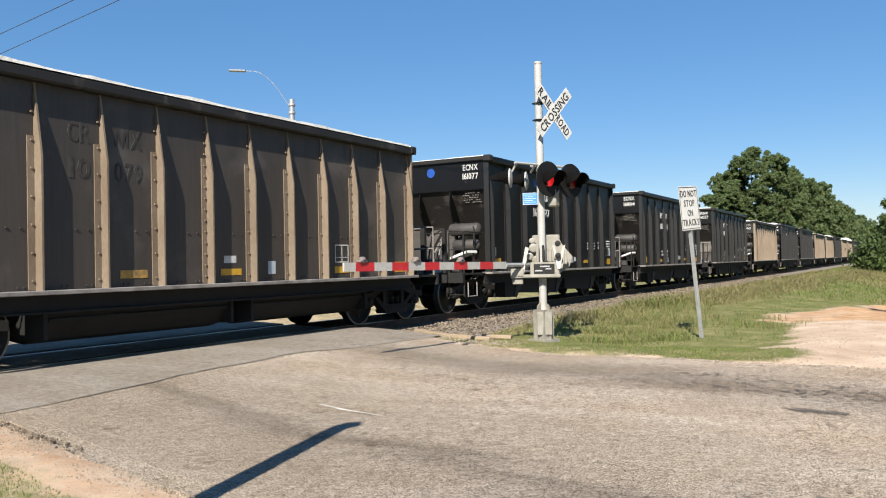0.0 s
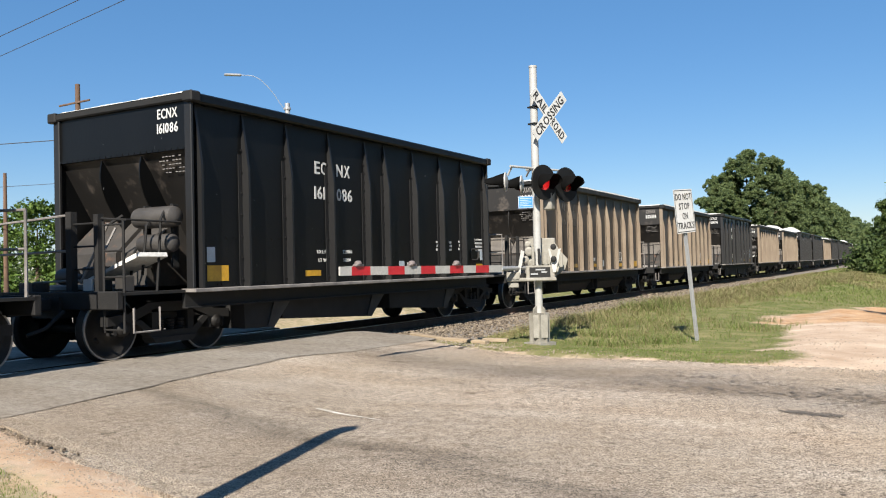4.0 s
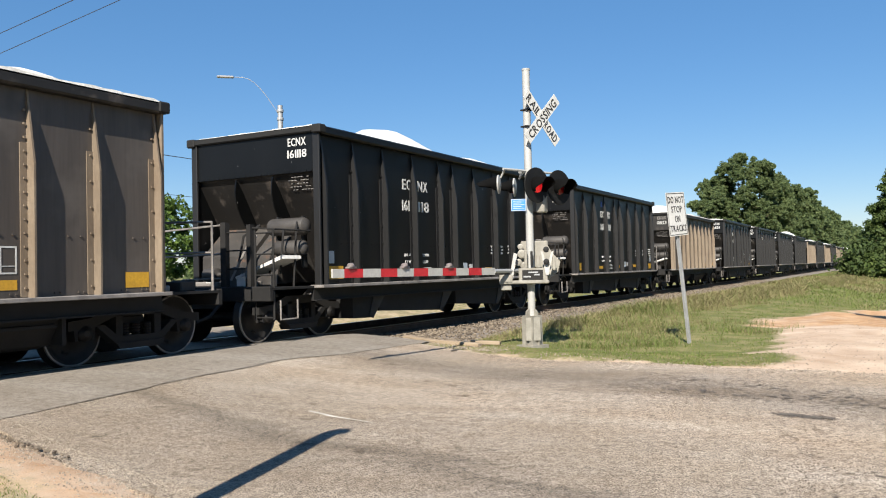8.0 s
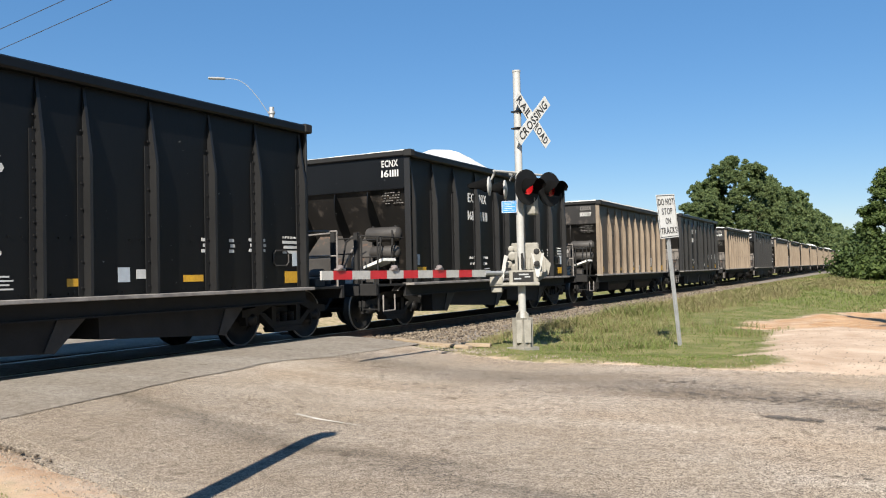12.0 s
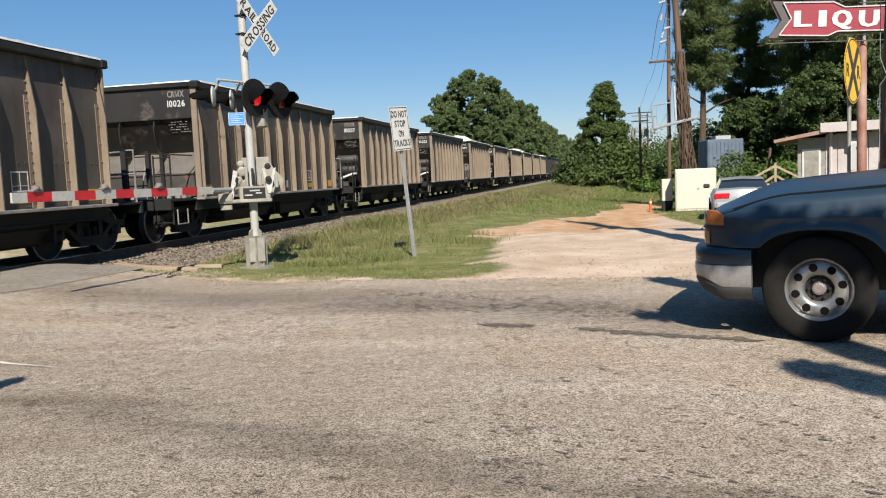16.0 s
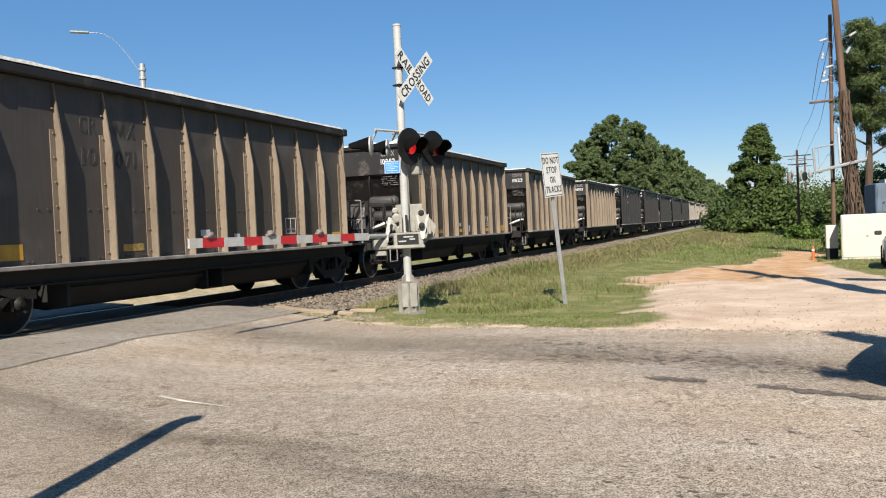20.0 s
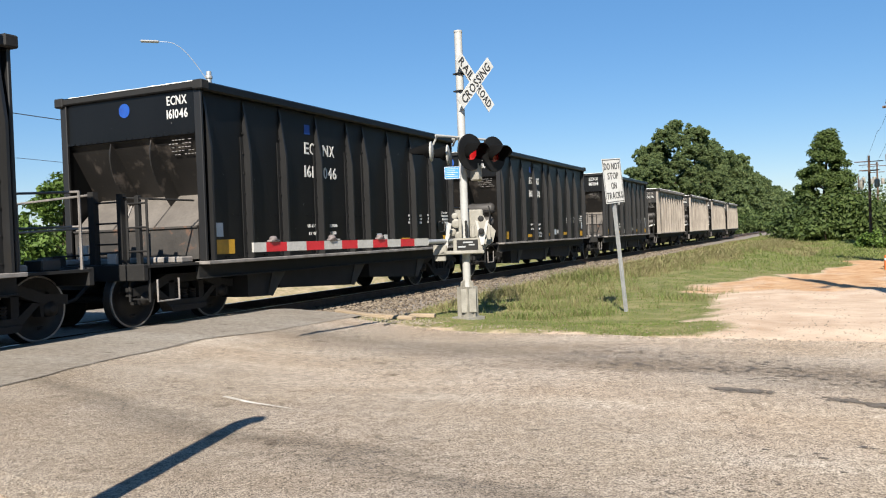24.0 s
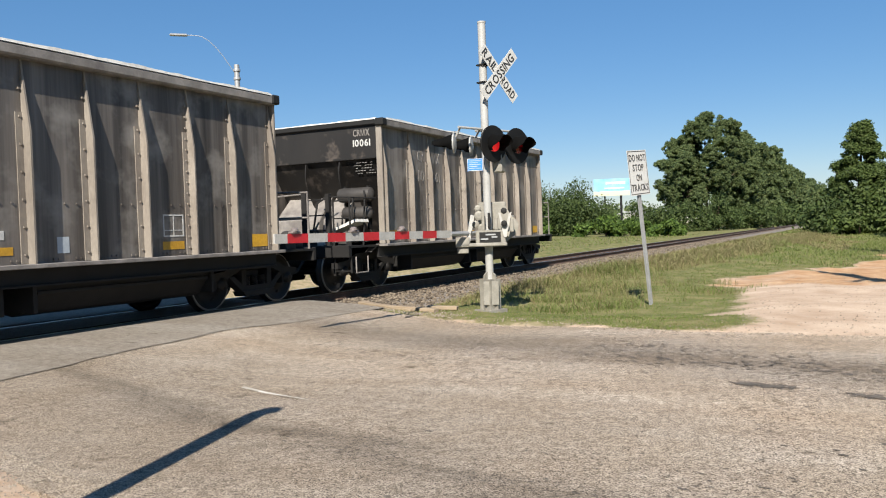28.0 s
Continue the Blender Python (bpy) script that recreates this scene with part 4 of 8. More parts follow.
def hopper_car(kind, plain=False):
    black, pale = kind == "black", kind == "pale"
    top = 3.87 if black else 3.65
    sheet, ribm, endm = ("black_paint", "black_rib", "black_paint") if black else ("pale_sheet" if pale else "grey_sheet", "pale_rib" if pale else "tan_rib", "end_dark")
    label = "black open-top railway hopper car loaded with pale stone" if black else "silvery dust-streaked open-top railway hopper car" if pale else "weathered grey open-top railway hopper car with tan ribs"
    car = thing("hopper_car", label, "railway car", group="cars of the freight train")
    # body
    for s in (1, -1):
        bm = boxes(((min(1.46 * s, 1.48 * s), -HALF, 0.98), (max(1.46 * s, 1.48 * s), HALF, top - 0.1)))
        for off in RIB_Y[kind][1:]:
            y = -HALF + off
            for dy, z in ((-0.2, 1.74), (-0.38, 1.74), (-0.16, 1.03), (-0.24, 1.03), (-0.5, 1.03), (-0.58, 1.03)):
                box(bm, (min(1.48 * s, 1.498 * s), y + dy - 0.011, z - 0.011), (max(1.48 * s, 1.498 * s), y + dy + 0.011, z + 0.011))
        part("side_sheet", bm, sheet, car)
        bm = boxes(((min(1.45 * s, 1.63 * s), -HALF - 0.03, top - 0.15), (max(1.45 * s, 1.63 * s), HALF + 0.03, top)), bevel=0.025)
        part("top_chord", bm, "black_paint" if black else "sill_light" if pale else "end_dark", car)
        if not black:
            part("top_rim", dust_ridge(-HALF, HALF, min(1.5 * s, 1.632 * s), max(1.5 * s, 1.632 * s), top, 0.02, 0.05, 3.0 * s), "load", car, "pale stone dust heaped on the rim")
        part("side_sill", boxes(((min(1.36 * s, 1.66 * s), -HALF - 0.1, 0.93), (max(1.36 * s, 1.66 * s), HALF + 0.1, 0.985)), bevel=0.008), "sill_light", car, "pale dusty side sill")
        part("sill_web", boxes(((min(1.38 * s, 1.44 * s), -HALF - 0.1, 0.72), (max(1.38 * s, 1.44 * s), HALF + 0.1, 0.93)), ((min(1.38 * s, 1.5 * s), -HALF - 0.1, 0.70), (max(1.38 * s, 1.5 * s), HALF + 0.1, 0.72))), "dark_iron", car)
        for i, off in enumerate(RIB_Y[kind]):
            y = -HALF + off
            w = 0.022 if black else 0.013
            bm = bmesh.new()
            prism(bm, ((1.47 * s, 0.985), (1.625 * s, 0.985), (1.625 * s, top - 1.05), (1.49 * s, top - 0.15), (1.47 * s, top - 0.15)), "y", y - w, y + w)
            if i:
                box(bm, (min(1.475 * s, 1.494 * s), y - 0.105, 0.99), (max(1.475 * s, 1.494 * s), y - w + 0.002, top - 0.8))
                for k in range(7 if i % 4 else 14):
                    z = 1.1 + k * (0.34 if i % 4 else 0.165)
                    box(bm, (min(1.492 * s, 1.512 * s), y - 0.066, z - 0.012), (max(1.492 * s, 1.512 * s), y - 0.042, z + 0.012))
            part("rib", bm, ribm, car)
    ridge = dust_ridge(-1.5, 1.5, HALF - 0.02, HALF + 0.092, top + 0.003, 0.008 if black else 0.02, 0.028 if black else 0.045, 11.0)
    ridge.transform(Matrix.Rotation(-math.pi / 2, 4, "Z"))
    both_ends("end_rim", ridge, "load", car, "pale stone dust on the end rim")
    part("end_chord", boxes(((-1.63, -HALF - 0.09, top - 0.11), (1.63, -HALF + 0.03, top + 0.004)), bevel=0.02), "dark_iron", car)
    part("end_chord", boxes(((-1.63, HALF - 0.03, top - 0.11), (1.63, HALF + 0.09, top + 0.004)), bevel=0.02), "dark_iron", car)
    for s in (1, -1):
        both_ends("corner_cap", boxes(((s * 1.55 - 0.1, -HALF - 0.12, top - 0.14), (s * 1.55 + 0.1, -HALF + 0.08, top + 0.02)), bevel=0.02), "dark_iron", car)
        both_ends("corner_post", boxes(((s * 1.50 - 0.07, -HALF - 0.06, 0.985), (s * 1.50 + 0.07, -HALF - 0.005, top - 0.1)), bevel=0.01), ribm, car)
    bm = boxes(((-1.48, -HALF - 0.02, top - 0.80), (1.48, -HALF + 0.01, top - 0.1)), ((-1.48, -HALF - 0.05, top - 0.82), (1.48, -HALF + 0.02, top - 0.78)))
    for k in range(22):
        x = -1.4 + k * 0.133
        box(bm, (x, -HALF - 0.058, top - 0.81), (x + 0.03, -HALF - 0.05, top - 0.785))
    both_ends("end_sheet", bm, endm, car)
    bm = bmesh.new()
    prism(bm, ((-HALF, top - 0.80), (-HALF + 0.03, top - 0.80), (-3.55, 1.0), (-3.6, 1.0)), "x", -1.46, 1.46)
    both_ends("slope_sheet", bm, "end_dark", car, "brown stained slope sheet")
    for x in (-0.45, 0.45):
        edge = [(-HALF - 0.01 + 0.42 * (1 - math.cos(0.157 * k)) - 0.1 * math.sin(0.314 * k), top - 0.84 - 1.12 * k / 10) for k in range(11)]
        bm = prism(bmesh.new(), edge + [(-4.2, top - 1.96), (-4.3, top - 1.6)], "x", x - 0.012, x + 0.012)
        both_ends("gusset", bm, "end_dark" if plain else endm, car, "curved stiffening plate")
    bm = bmesh.new()
    for x0, x1 in ((-1.38, 1.38),) if plain else ((-1.34, -0.14), (-0.02, 0.55)):
        prism(bm, ((-HALF - 0.02, 1.02), (-HALF - 0.02, 1.55), (-4.25, 2.12), (-3.7, 2.12), (-3.7, 1.02)), "x", x0, x1)
    # pale cars: lighter hood colour holds both stone dust and painted sunlight
    both_ends("slope_hood", bm, "sill_light" if pale else "end_grey" if black or plain else "machine_grey", car, "dusty grey sheet metal hood over the bolster")
    if plain:
        for k in range(3):
            x0 = -1.36 + 0.92 * k
            bm = prism(bmesh.new(), ((-HALF - 0.018, 1.556), (-HALF - 0.022, 1.562), (-4.262, 2.112), (-4.25, 2.108)), "x", x0, x0 + 0.88)
            both_ends("hood_top", bm, "hood_dust", car, "sloping hood top pale with stone dust")
        both_ends("gate_post", boxes(((1.17, -6.02, 0.97), (1.25, -5.94, 2.02)), bevel=0.01), "dark_iron", car, "dark upright post")
        both_ends("gate_post", boxes(((0.26, -6.03, 0.97), (0.34, -5.95, 2.1)), bevel=0.01), "dark_iron", car, "dark upright post")
        both_ends("ledge", boxes(((-1.38, -HALF - 0.05, 1.53), (1.38, -HALF - 0.018, 1.56))), "end_grey", car)
    both_ends("dust_ledge", boxes(((-1.36, -HALF - 0.34, 0.972), (1.3 if plain else 0.2, -HALF - 0.06, 1.07)), bevel=0.02), "sill_light", car, "pale dusty ledge across the platform")
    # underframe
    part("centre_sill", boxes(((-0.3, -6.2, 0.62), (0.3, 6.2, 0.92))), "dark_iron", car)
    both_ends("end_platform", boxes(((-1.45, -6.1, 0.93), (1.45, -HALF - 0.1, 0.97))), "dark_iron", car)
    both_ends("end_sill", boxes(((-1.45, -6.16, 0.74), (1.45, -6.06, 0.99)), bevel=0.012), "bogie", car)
    bm = boxes(((-0.12, -6.62, 0.72), (0.12, -6.1, 0.9)), bevel=0.02)
    box(bm, (-0.16, -6.76, 0.68), (0.05, -6.56, 0.94))
    box(bm, (0.05, -6.73, 0.7), (0.17, -6.6, 0.92))
    both_ends("coupler", bm, "bogie", car)
    bm = bmesh.new()
    tube(bm, ((0.4, -6.2, 0.72), (0.42, -6.5, 0.5), (0.34, -6.72, 0.42)), 0.028, 6)
    both_ends("air_hose", bm, "dark_iron", car)
    # outlets
    if black:
        for y0, y1, slope, low in ((1.2, 2.42, 0.55, 0.30), (2.12, 5.36, 0.6, 0.40), (5.46, 8.36, 0.55, 0.40)):
            bm = prism(bmesh.new(), ((y0 - HALF, 0.95), (y1 - HALF, 0.95), (y1 - HALF - 0.06, 0.78), (y1 - HALF - slope, 0.28), (y0 - HALF + 0.02, low)), "x", -1.36, 1.36)
            part("hopper_chute", bm, "bogie", car, "dark steel discharge chute")
            # edge plates get a lighter steel, with the sun on them in the colour
            for x in (1.36, -1.385):
                bm = prism(bmesh.new(), ((y1 - HALF - 0.42, 0.93), (y1 - HALF + 0.02, 0.93), (y1 - HALF - 0.04, 0.76), (y1 - HALF - slope + 0.02, 0.27), (y1 - HALF - slope - 0.12, 0.30)), "x", x, x + 0.025)
                part("chute_flange", bm, "chute_steel", car, "chute edge plate painted lighter as if sunlit")
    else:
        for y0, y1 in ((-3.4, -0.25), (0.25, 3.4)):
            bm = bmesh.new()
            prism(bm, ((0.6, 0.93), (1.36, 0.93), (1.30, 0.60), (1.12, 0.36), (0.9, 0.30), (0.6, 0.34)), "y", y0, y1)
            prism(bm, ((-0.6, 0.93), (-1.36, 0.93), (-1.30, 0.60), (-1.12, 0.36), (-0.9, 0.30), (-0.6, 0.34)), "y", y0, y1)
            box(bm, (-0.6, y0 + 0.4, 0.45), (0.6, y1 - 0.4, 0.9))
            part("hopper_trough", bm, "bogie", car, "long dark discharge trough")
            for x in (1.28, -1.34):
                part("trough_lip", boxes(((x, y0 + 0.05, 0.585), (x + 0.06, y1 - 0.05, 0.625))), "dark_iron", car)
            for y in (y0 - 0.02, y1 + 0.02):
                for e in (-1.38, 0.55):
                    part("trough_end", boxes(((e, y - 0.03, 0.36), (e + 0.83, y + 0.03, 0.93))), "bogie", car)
    # trucks
    for yt in (-HALF, HALF):
        tr = part("truck_bolster", boxes(((-0.95, yt - 0.22, 0.42), (0.95, yt + 0.22, 0.66)), bevel=0.03), "bogie", car)
        for turn in (0, 180):
            part("side_frame", SIDE_FRAME, "bogie", tr).matrix_basis = pose(0, yt, 0, 0, 0, turn)
        for off in (-0.2, 0.0, 0.2):
            part("spring", SPRING, "wheel", tr).matrix_basis = pose(0, yt + off, 0)
        part("brake_beam", boxes(((-0.8, yt - 0.42, 0.36), (0.8, yt - 0.34, 0.44)), ((-0.8, yt + 0.34, 0.36), (0.8, yt + 0.42, 0.44))), "bogie", tr)
        for s in (-0.89, 0.89):
            o = part("wheelset", WHEELSET, "wheel", car)
            o.matrix_basis = pose(0, yt + s, 0.455)
            part("wheel_rim", TREAD, "tread_steel", o, "bright worn wheel rim")
    # end fittings
    bm = tube(bmesh.new(), ((-1.42, -5.98, 0.97), (-1.42, -5.98, 2.02), (0.28, -5.98, 2.08), (0.28, -5.98, 0.97)), 0.022, 6)
    tube(bm, ((-1.42, -5.98, 1.55), (0.28, -5.98, 1.57)), 0.018, 6)
    # light sill colour imitates sun on the rail tubes
    both_ends("handrail", bm, "sill_light", car, "handrail painted pale for the sun on it")
    both_ends("stanchion", boxes(((0.24, -6.04, 0.8), (0.36, -5.94, 2.12)), ((0.84, -6.04, 0.8), (0.93, -5.94, 2.06))), "bogie", car)
    bm = bmesh.new()
    for x in (1.02, 1.42):
        tube(bm, ((x, -6.02, 0.42), (x, -6.02, 1.95)), 0.02, 6)
    for k in range(5):
        tube(bm, ((1.02, -6.02, 0.46 + 0.36 * k), (1.42, -6.02, 0.46 + 0.36 * k)), 0.014, 6)
    both_ends("ladder", bm, "bogie", car)
    bm = tube(bmesh.new(), ((1.46, -5.9, 0.75), (1.46, -5.9, 0.42), (1.46, -5.45, 0.42), (1.46, -5.45, 0.75)), 0.016, 6)
    both_ends("stirrup_step", bm, "sill_light", car)
    bm = tube(bmesh.new(), ((0.92, -5.98, 2.0), (1.42, -5.98, 1.96), (1.42, -5.0, 1.96)), 0.016, 6)
    both_ends("grab_bar", bm, "bogie", car)
    if not plain:
        for r_, x0, ln, y, z in ((0.16, 0.5, 0.88, -5.02, 2.05), (0.14, 0.62, 0.74, -5.05, 1.66)):
            bm = lathe(bmesh.new(), ((0, 0), (r_ * 0.6, 0.015), (r_ * 0.92, 0.05), (r_, 0.1), (r_, ln - 0.1), (r_ * 0.92, ln - 0.05), (r_ * 0.6, ln - 0.015), (0, ln)), 18, Matrix.Translation((x0, y, z)) @ Matrix.Rotation(math.pi / 2, 4, "Y"))
            part("air_reservoir", bm, "machine_grey", car, "dusty cylindrical air tank", True)
        for x in (0.62, 1.2):
            part("tank_strap", boxes(((x, -5.0, 1.3), (x + 0.05, -4.88, 2.24)), bevel=0.006), "dark_iron", car)
        # near-white load material stands in for sunlight on this plate
        part("chute_plate", prism(bmesh.new(), ((0.28, 1.16), (0.3, 1.12), (1.36, 1.46), (1.34, 1.52)), "y", -5.72, -5.2), "load", car, "slanted plate painted white for the sun on it")
        part("valve_box", boxes(((0.02, -5.62, 0.97), (0.36, -5.34, 1.34)), bevel=0.02), "machine_grey", car)
        part("brake_cylinder", lathe(bmesh.new(), ((0, 0), (0.12, 0.01), (0.13, 0.05), (0.13, 0.3), (0.05, 0.33), (0.04, 0.5), (0, 0.51)), 14, Matrix.Translation((-0.75, -5.4, 1.2)) @ Matrix.Rotation(math.pi / 2, 4, "Y")), "machine_grey", car, "", True)
        for x, z0, z1 in ((0.72, 0.97, 1.5), (1.0, 1.2, 1.9), (1.3, 0.97, 2.0)):
            part("riser", tube(bmesh.new(), ((x, -5.35, z0), (x + 0.04, -5.3, z1), (x - 0.06, -5.15, z1 + 0.12)), 0.02, 6), "bogie", car)
        part("bracket_box", boxes(((0.95, -5.8, 0.97), (1.16, -5.62, 1.2)), bevel=0.015), "machine_grey", car)
        part("pipe", tube(bmesh.new(), ((0.15, -5.5, 1.34), (0.2, -5.4, 1.9), (0.42, -5.2, 2.1)), 0.022, 6), "bogie", car)
        part("brake_lever", tube(bmesh.new(), ((0.3, -5.85, 1.1), (0.72, -5.7, 1.95)), 0.02, 6), "sill_light", car, "pale slanting lever")
        part("rodding", tube(bmesh.new(), ((-1.2, -5.55, 1.12), (0.0, -5.6, 1.14), (0.1, -5.6, 1.3)), 0.016, 6), "sill_light", car, "pale brake rod")
    else:
        part("rodding", tube(bmesh.new(), ((-1.2, -5.7, 1.12), (0.4, -5.7, 1.16)), 0.016, 6), "bogie", car)
    bm = bmesh.new()
    for k in range(16):
        a, b = 2 * math.pi * k / 16, 2 * math.pi * (k + 1) / 16
        tube(bm, ((-0.75 + 0.27 * math.cos(a), 6.05, 1.75 + 0.27 * math.sin(a)), (-0.75 + 0.27 * math.cos(b), 6.05, 1.75 + 0.27 * math.sin(b))), 0.018, 5)
    for k in range(4):
        a = 2 * math.pi * k / 4
        tube(bm, ((-0.75, 6.03, 1.75), (-0.75 + 0.27 * math.cos(a), 6.05, 1.75 + 0.27 * math.sin(a))), 0.014, 5)
    tube(bm, ((-0.75, 6.03, 1.75), (-0.75, 5.8, 1.75)), 0.03, 6)
    part("brake_wheel", bm, "bogie", car)
    part("brake_stand", boxes(((-0.86, 5.75, 0.97), (-0.64, 5.85, 1.9))), "bogie", car)
    for lo, hi in (((-0.95, -5.2, 1.05), (-0.75, -5.16, 1.3)), ((0.62, -6.05, 1.0), (0.8, -6.02, 1.16))):
        both_ends("data_plate", boxes((lo, hi)), "white", car, "small white plate")
    for z in (1.3, 1.62, 1.94):
        both_ends("guard_bar", rod((0.3, -5.99, z), (0.9, -5.99, z), 0.014, 6), "bogie", car)
    both_ends("riser_pipe", tube(bmesh.new(), ((0.56, -5.8, 0.97), (0.58, -5.7, 1.5), (0.5, -5.4, 1.9)), 0.018, 6), "sill_light", car, "pale riser pipe")
    both_ends("cross_walk", boxes(((-1.3, -5.75, 0.97), (-0.95, -5.45, 1.12)), bevel=0.015), "end_grey", car, "dusty step box")
    # markings shared by all cars of the kind
    def plate(nm, y0, y1, z0, z1, material, lb):
        b = boxes(((1.482, -HALF + y0, z0), (1.486, -HALF + y1, z1)))
        return part(nm, b, material, car, lb)

    if black:
        for y0, y1, z0, z1 in ((0.3, 0.75, 1.08, 1.32), (2.62, 3.06, 1.11, 1.21), (4.9, 5.12, 1.12, 1.22), (6.87, 7.27, 1.14, 1.24), (9.2, 9.56, 1.07, 1.27)):
            plate("yellow_plate", y0, y1, z0, z1, "yellow", "yellow reflective plate")
        for y0, y1, z0, z1 in ((0.3, 0.47, 1.37, 1.6), (5.69, 5.89, 1.16, 1.36), (9.41, 9.6, 1.36, 1.6)):
            plate("route_card", y0, y1, z0, z1, "card", "pale blue-grey card")
        plate("data_card", 6.0, 6.27, 1.2, 1.33, "white", "small white card")
        for text, y, z in (("LD LMT", 3.12, 1.54), ("LT WT", 3.15, 1.39), ("229800", 3.88, 1.54), ("56200", 3.86, 1.39), ("EMPTY LOAD", 9.34, 1.86)):
            part("lettering", letters(text, 0.055 if "Y" in text else 0.088, Matrix.Translation((1.483, -HALF + y, z)) @ SIDE_UP), "white", car)
        part("stencil", boxes(*[((1.482, -HALF + 3.78, 1.1 + 0.05 * k), (1.486, -HALF + 4.17 - 0.05 * (k % 2), 1.12 + 0.05 * k)) for k in range(4)]), "white", car, "small white stencilled lines")
        for y0, y1, z1 in ((7.24, 7.40, 1.8), (7.84, 7.95, 1.8), (8.30, 8.36, 1.82), (8.55, 8.7, 1.82), (9.15, 9.55, 1.8)):
            bm = boxes(*[((1.482, -HALF + y0 + 0.03 * (k % 2), z1 - 0.085 * k - 0.05), (1.486, -HALF + y1 + 0.02 * (k == 1), z1 - 0.085 * k)) for k in range(3)])
            part("stencil", bm, "white", car, "small white stencilled lines")
        bm = bmesh.new()
        ring = ((-0.2, 0.07), (-0.14, 0.13), (0.14, 0.13), (0.2, 0.07), (0.2, -0.07), (0.14, -0.13), (-0.14, -0.13), (-0.2, -0.07))
        tube(bm, [(1.492, -HALF + 9.1 + a, 1.5 + b) for a, b in ring + ring[:1]], 0.014, 6)
        part("placard_frame", bm, "machine_grey", car, "dull octagonal placard frame")
        bm = boxes(((1.502, HALF - 0.02, 1.2), (1.51, HALF + 0.015, 1.66)))
        part("corner_stripe", bm, "white", car, "white stencilled stripe")
    else:
        for y0, y1, z0, z1 in ((0.2, 0.6, 1.06, 1.27), (4.3, 4.74, 1.1, 1.2), (7.15, 7.58, 1.08, 1.2), (9.15, 9.55, 1.06, 1.27)):
            plate("yellow_plate", y0, y1, z0, z1, "yellow", "yellow reflective plate")
        plate("worn_plate", 2.46, 2.92, 1.1, 1.21, "worn_yellow", "worn faded yellow plate")
        plate("data_card", 4.37, 4.63, 1.29, 1.4, "white", "small white card")
        plate("route_card", 5.36, 5.54, 1.1, 1.31, "card", "pale blue-grey card")
        bm = boxes(((1.482, 2.31, 1.27), (1.486, 2.33, 1.6)), ((1.482, 2.70, 1.27), (1.486, 2.72, 1.6)), ((1.482, 2.31, 1.58), (1.486, 2.72, 1.6)), ((1.482, 2.31, 1.27), (1.486, 2.72, 1.29)), ((1.482, 2.51, 1.29), (1.486, 2.525, 1.58)), ((1.482, 2.33, 1.36), (1.486, 2.70, 1.37)))
        part("stencil_box", bm, "white", car, "white stencilled square")
    for k in range(5):
        z = top - 0.90 - 0.055 * k
        y = -HALF + (top - 0.80 - z) / (top - 1.8) * 1.26 - 0.03
        bm = bmesh.new()
        for q in range(7):
            x = 0.8 + 0.07 * q - 0.03 * (k % 2)
            if (q * 3 + k) % 5:
                box(bm, (x, y - 0.006, z), (x + 0.05, y, z + 0.013))
        part("stencil_line", bm, "faint_letter", car, "faint stencilled line")
    return car


def load_mesh(top, hump, seed):
    """A heap of crushed stone that fills the body and stands above its rim."""
    v, nx_, ny_ = [], 13, 41
    for j in range(ny_):
        for i in range(nx_):
            y, x = -4.72 + 9.44 * j / (ny_ - 1), -1.44 + 2.88 * i / (nx_ - 1)
            e = (1 - (x / 1.44) ** 2) * (1 - (y / 4.72) ** 6)
            v.append((x, y, top - 0.16 + e * (hump * (0.75 + 0.35 * math.cos((y + 0.6) * 1.35)) + 0.1 * noise.noise((x * 2, y * 1.5, seed))) + 0.02 * noise.noise((x * 7, y * 7, seed))))
    f = [(j * nx_ + i, j * nx_ + i + 1, (j + 1) * nx_ + i + 1, (j + 1) * nx_ + i) for j in range(ny_ - 1) for i in range(nx_ - 1)]
    return raw_mesh("load", v, f)


HEAPED = {10, 11, 13, 17, 26, 29}      # cars filled well above the rim
LOADS = {(black, high): load_mesh(3.87 if black else 3.65, 0.72 if high else 0.4, 5 if black else 8) for black in (True, False) for high in (True, False)}


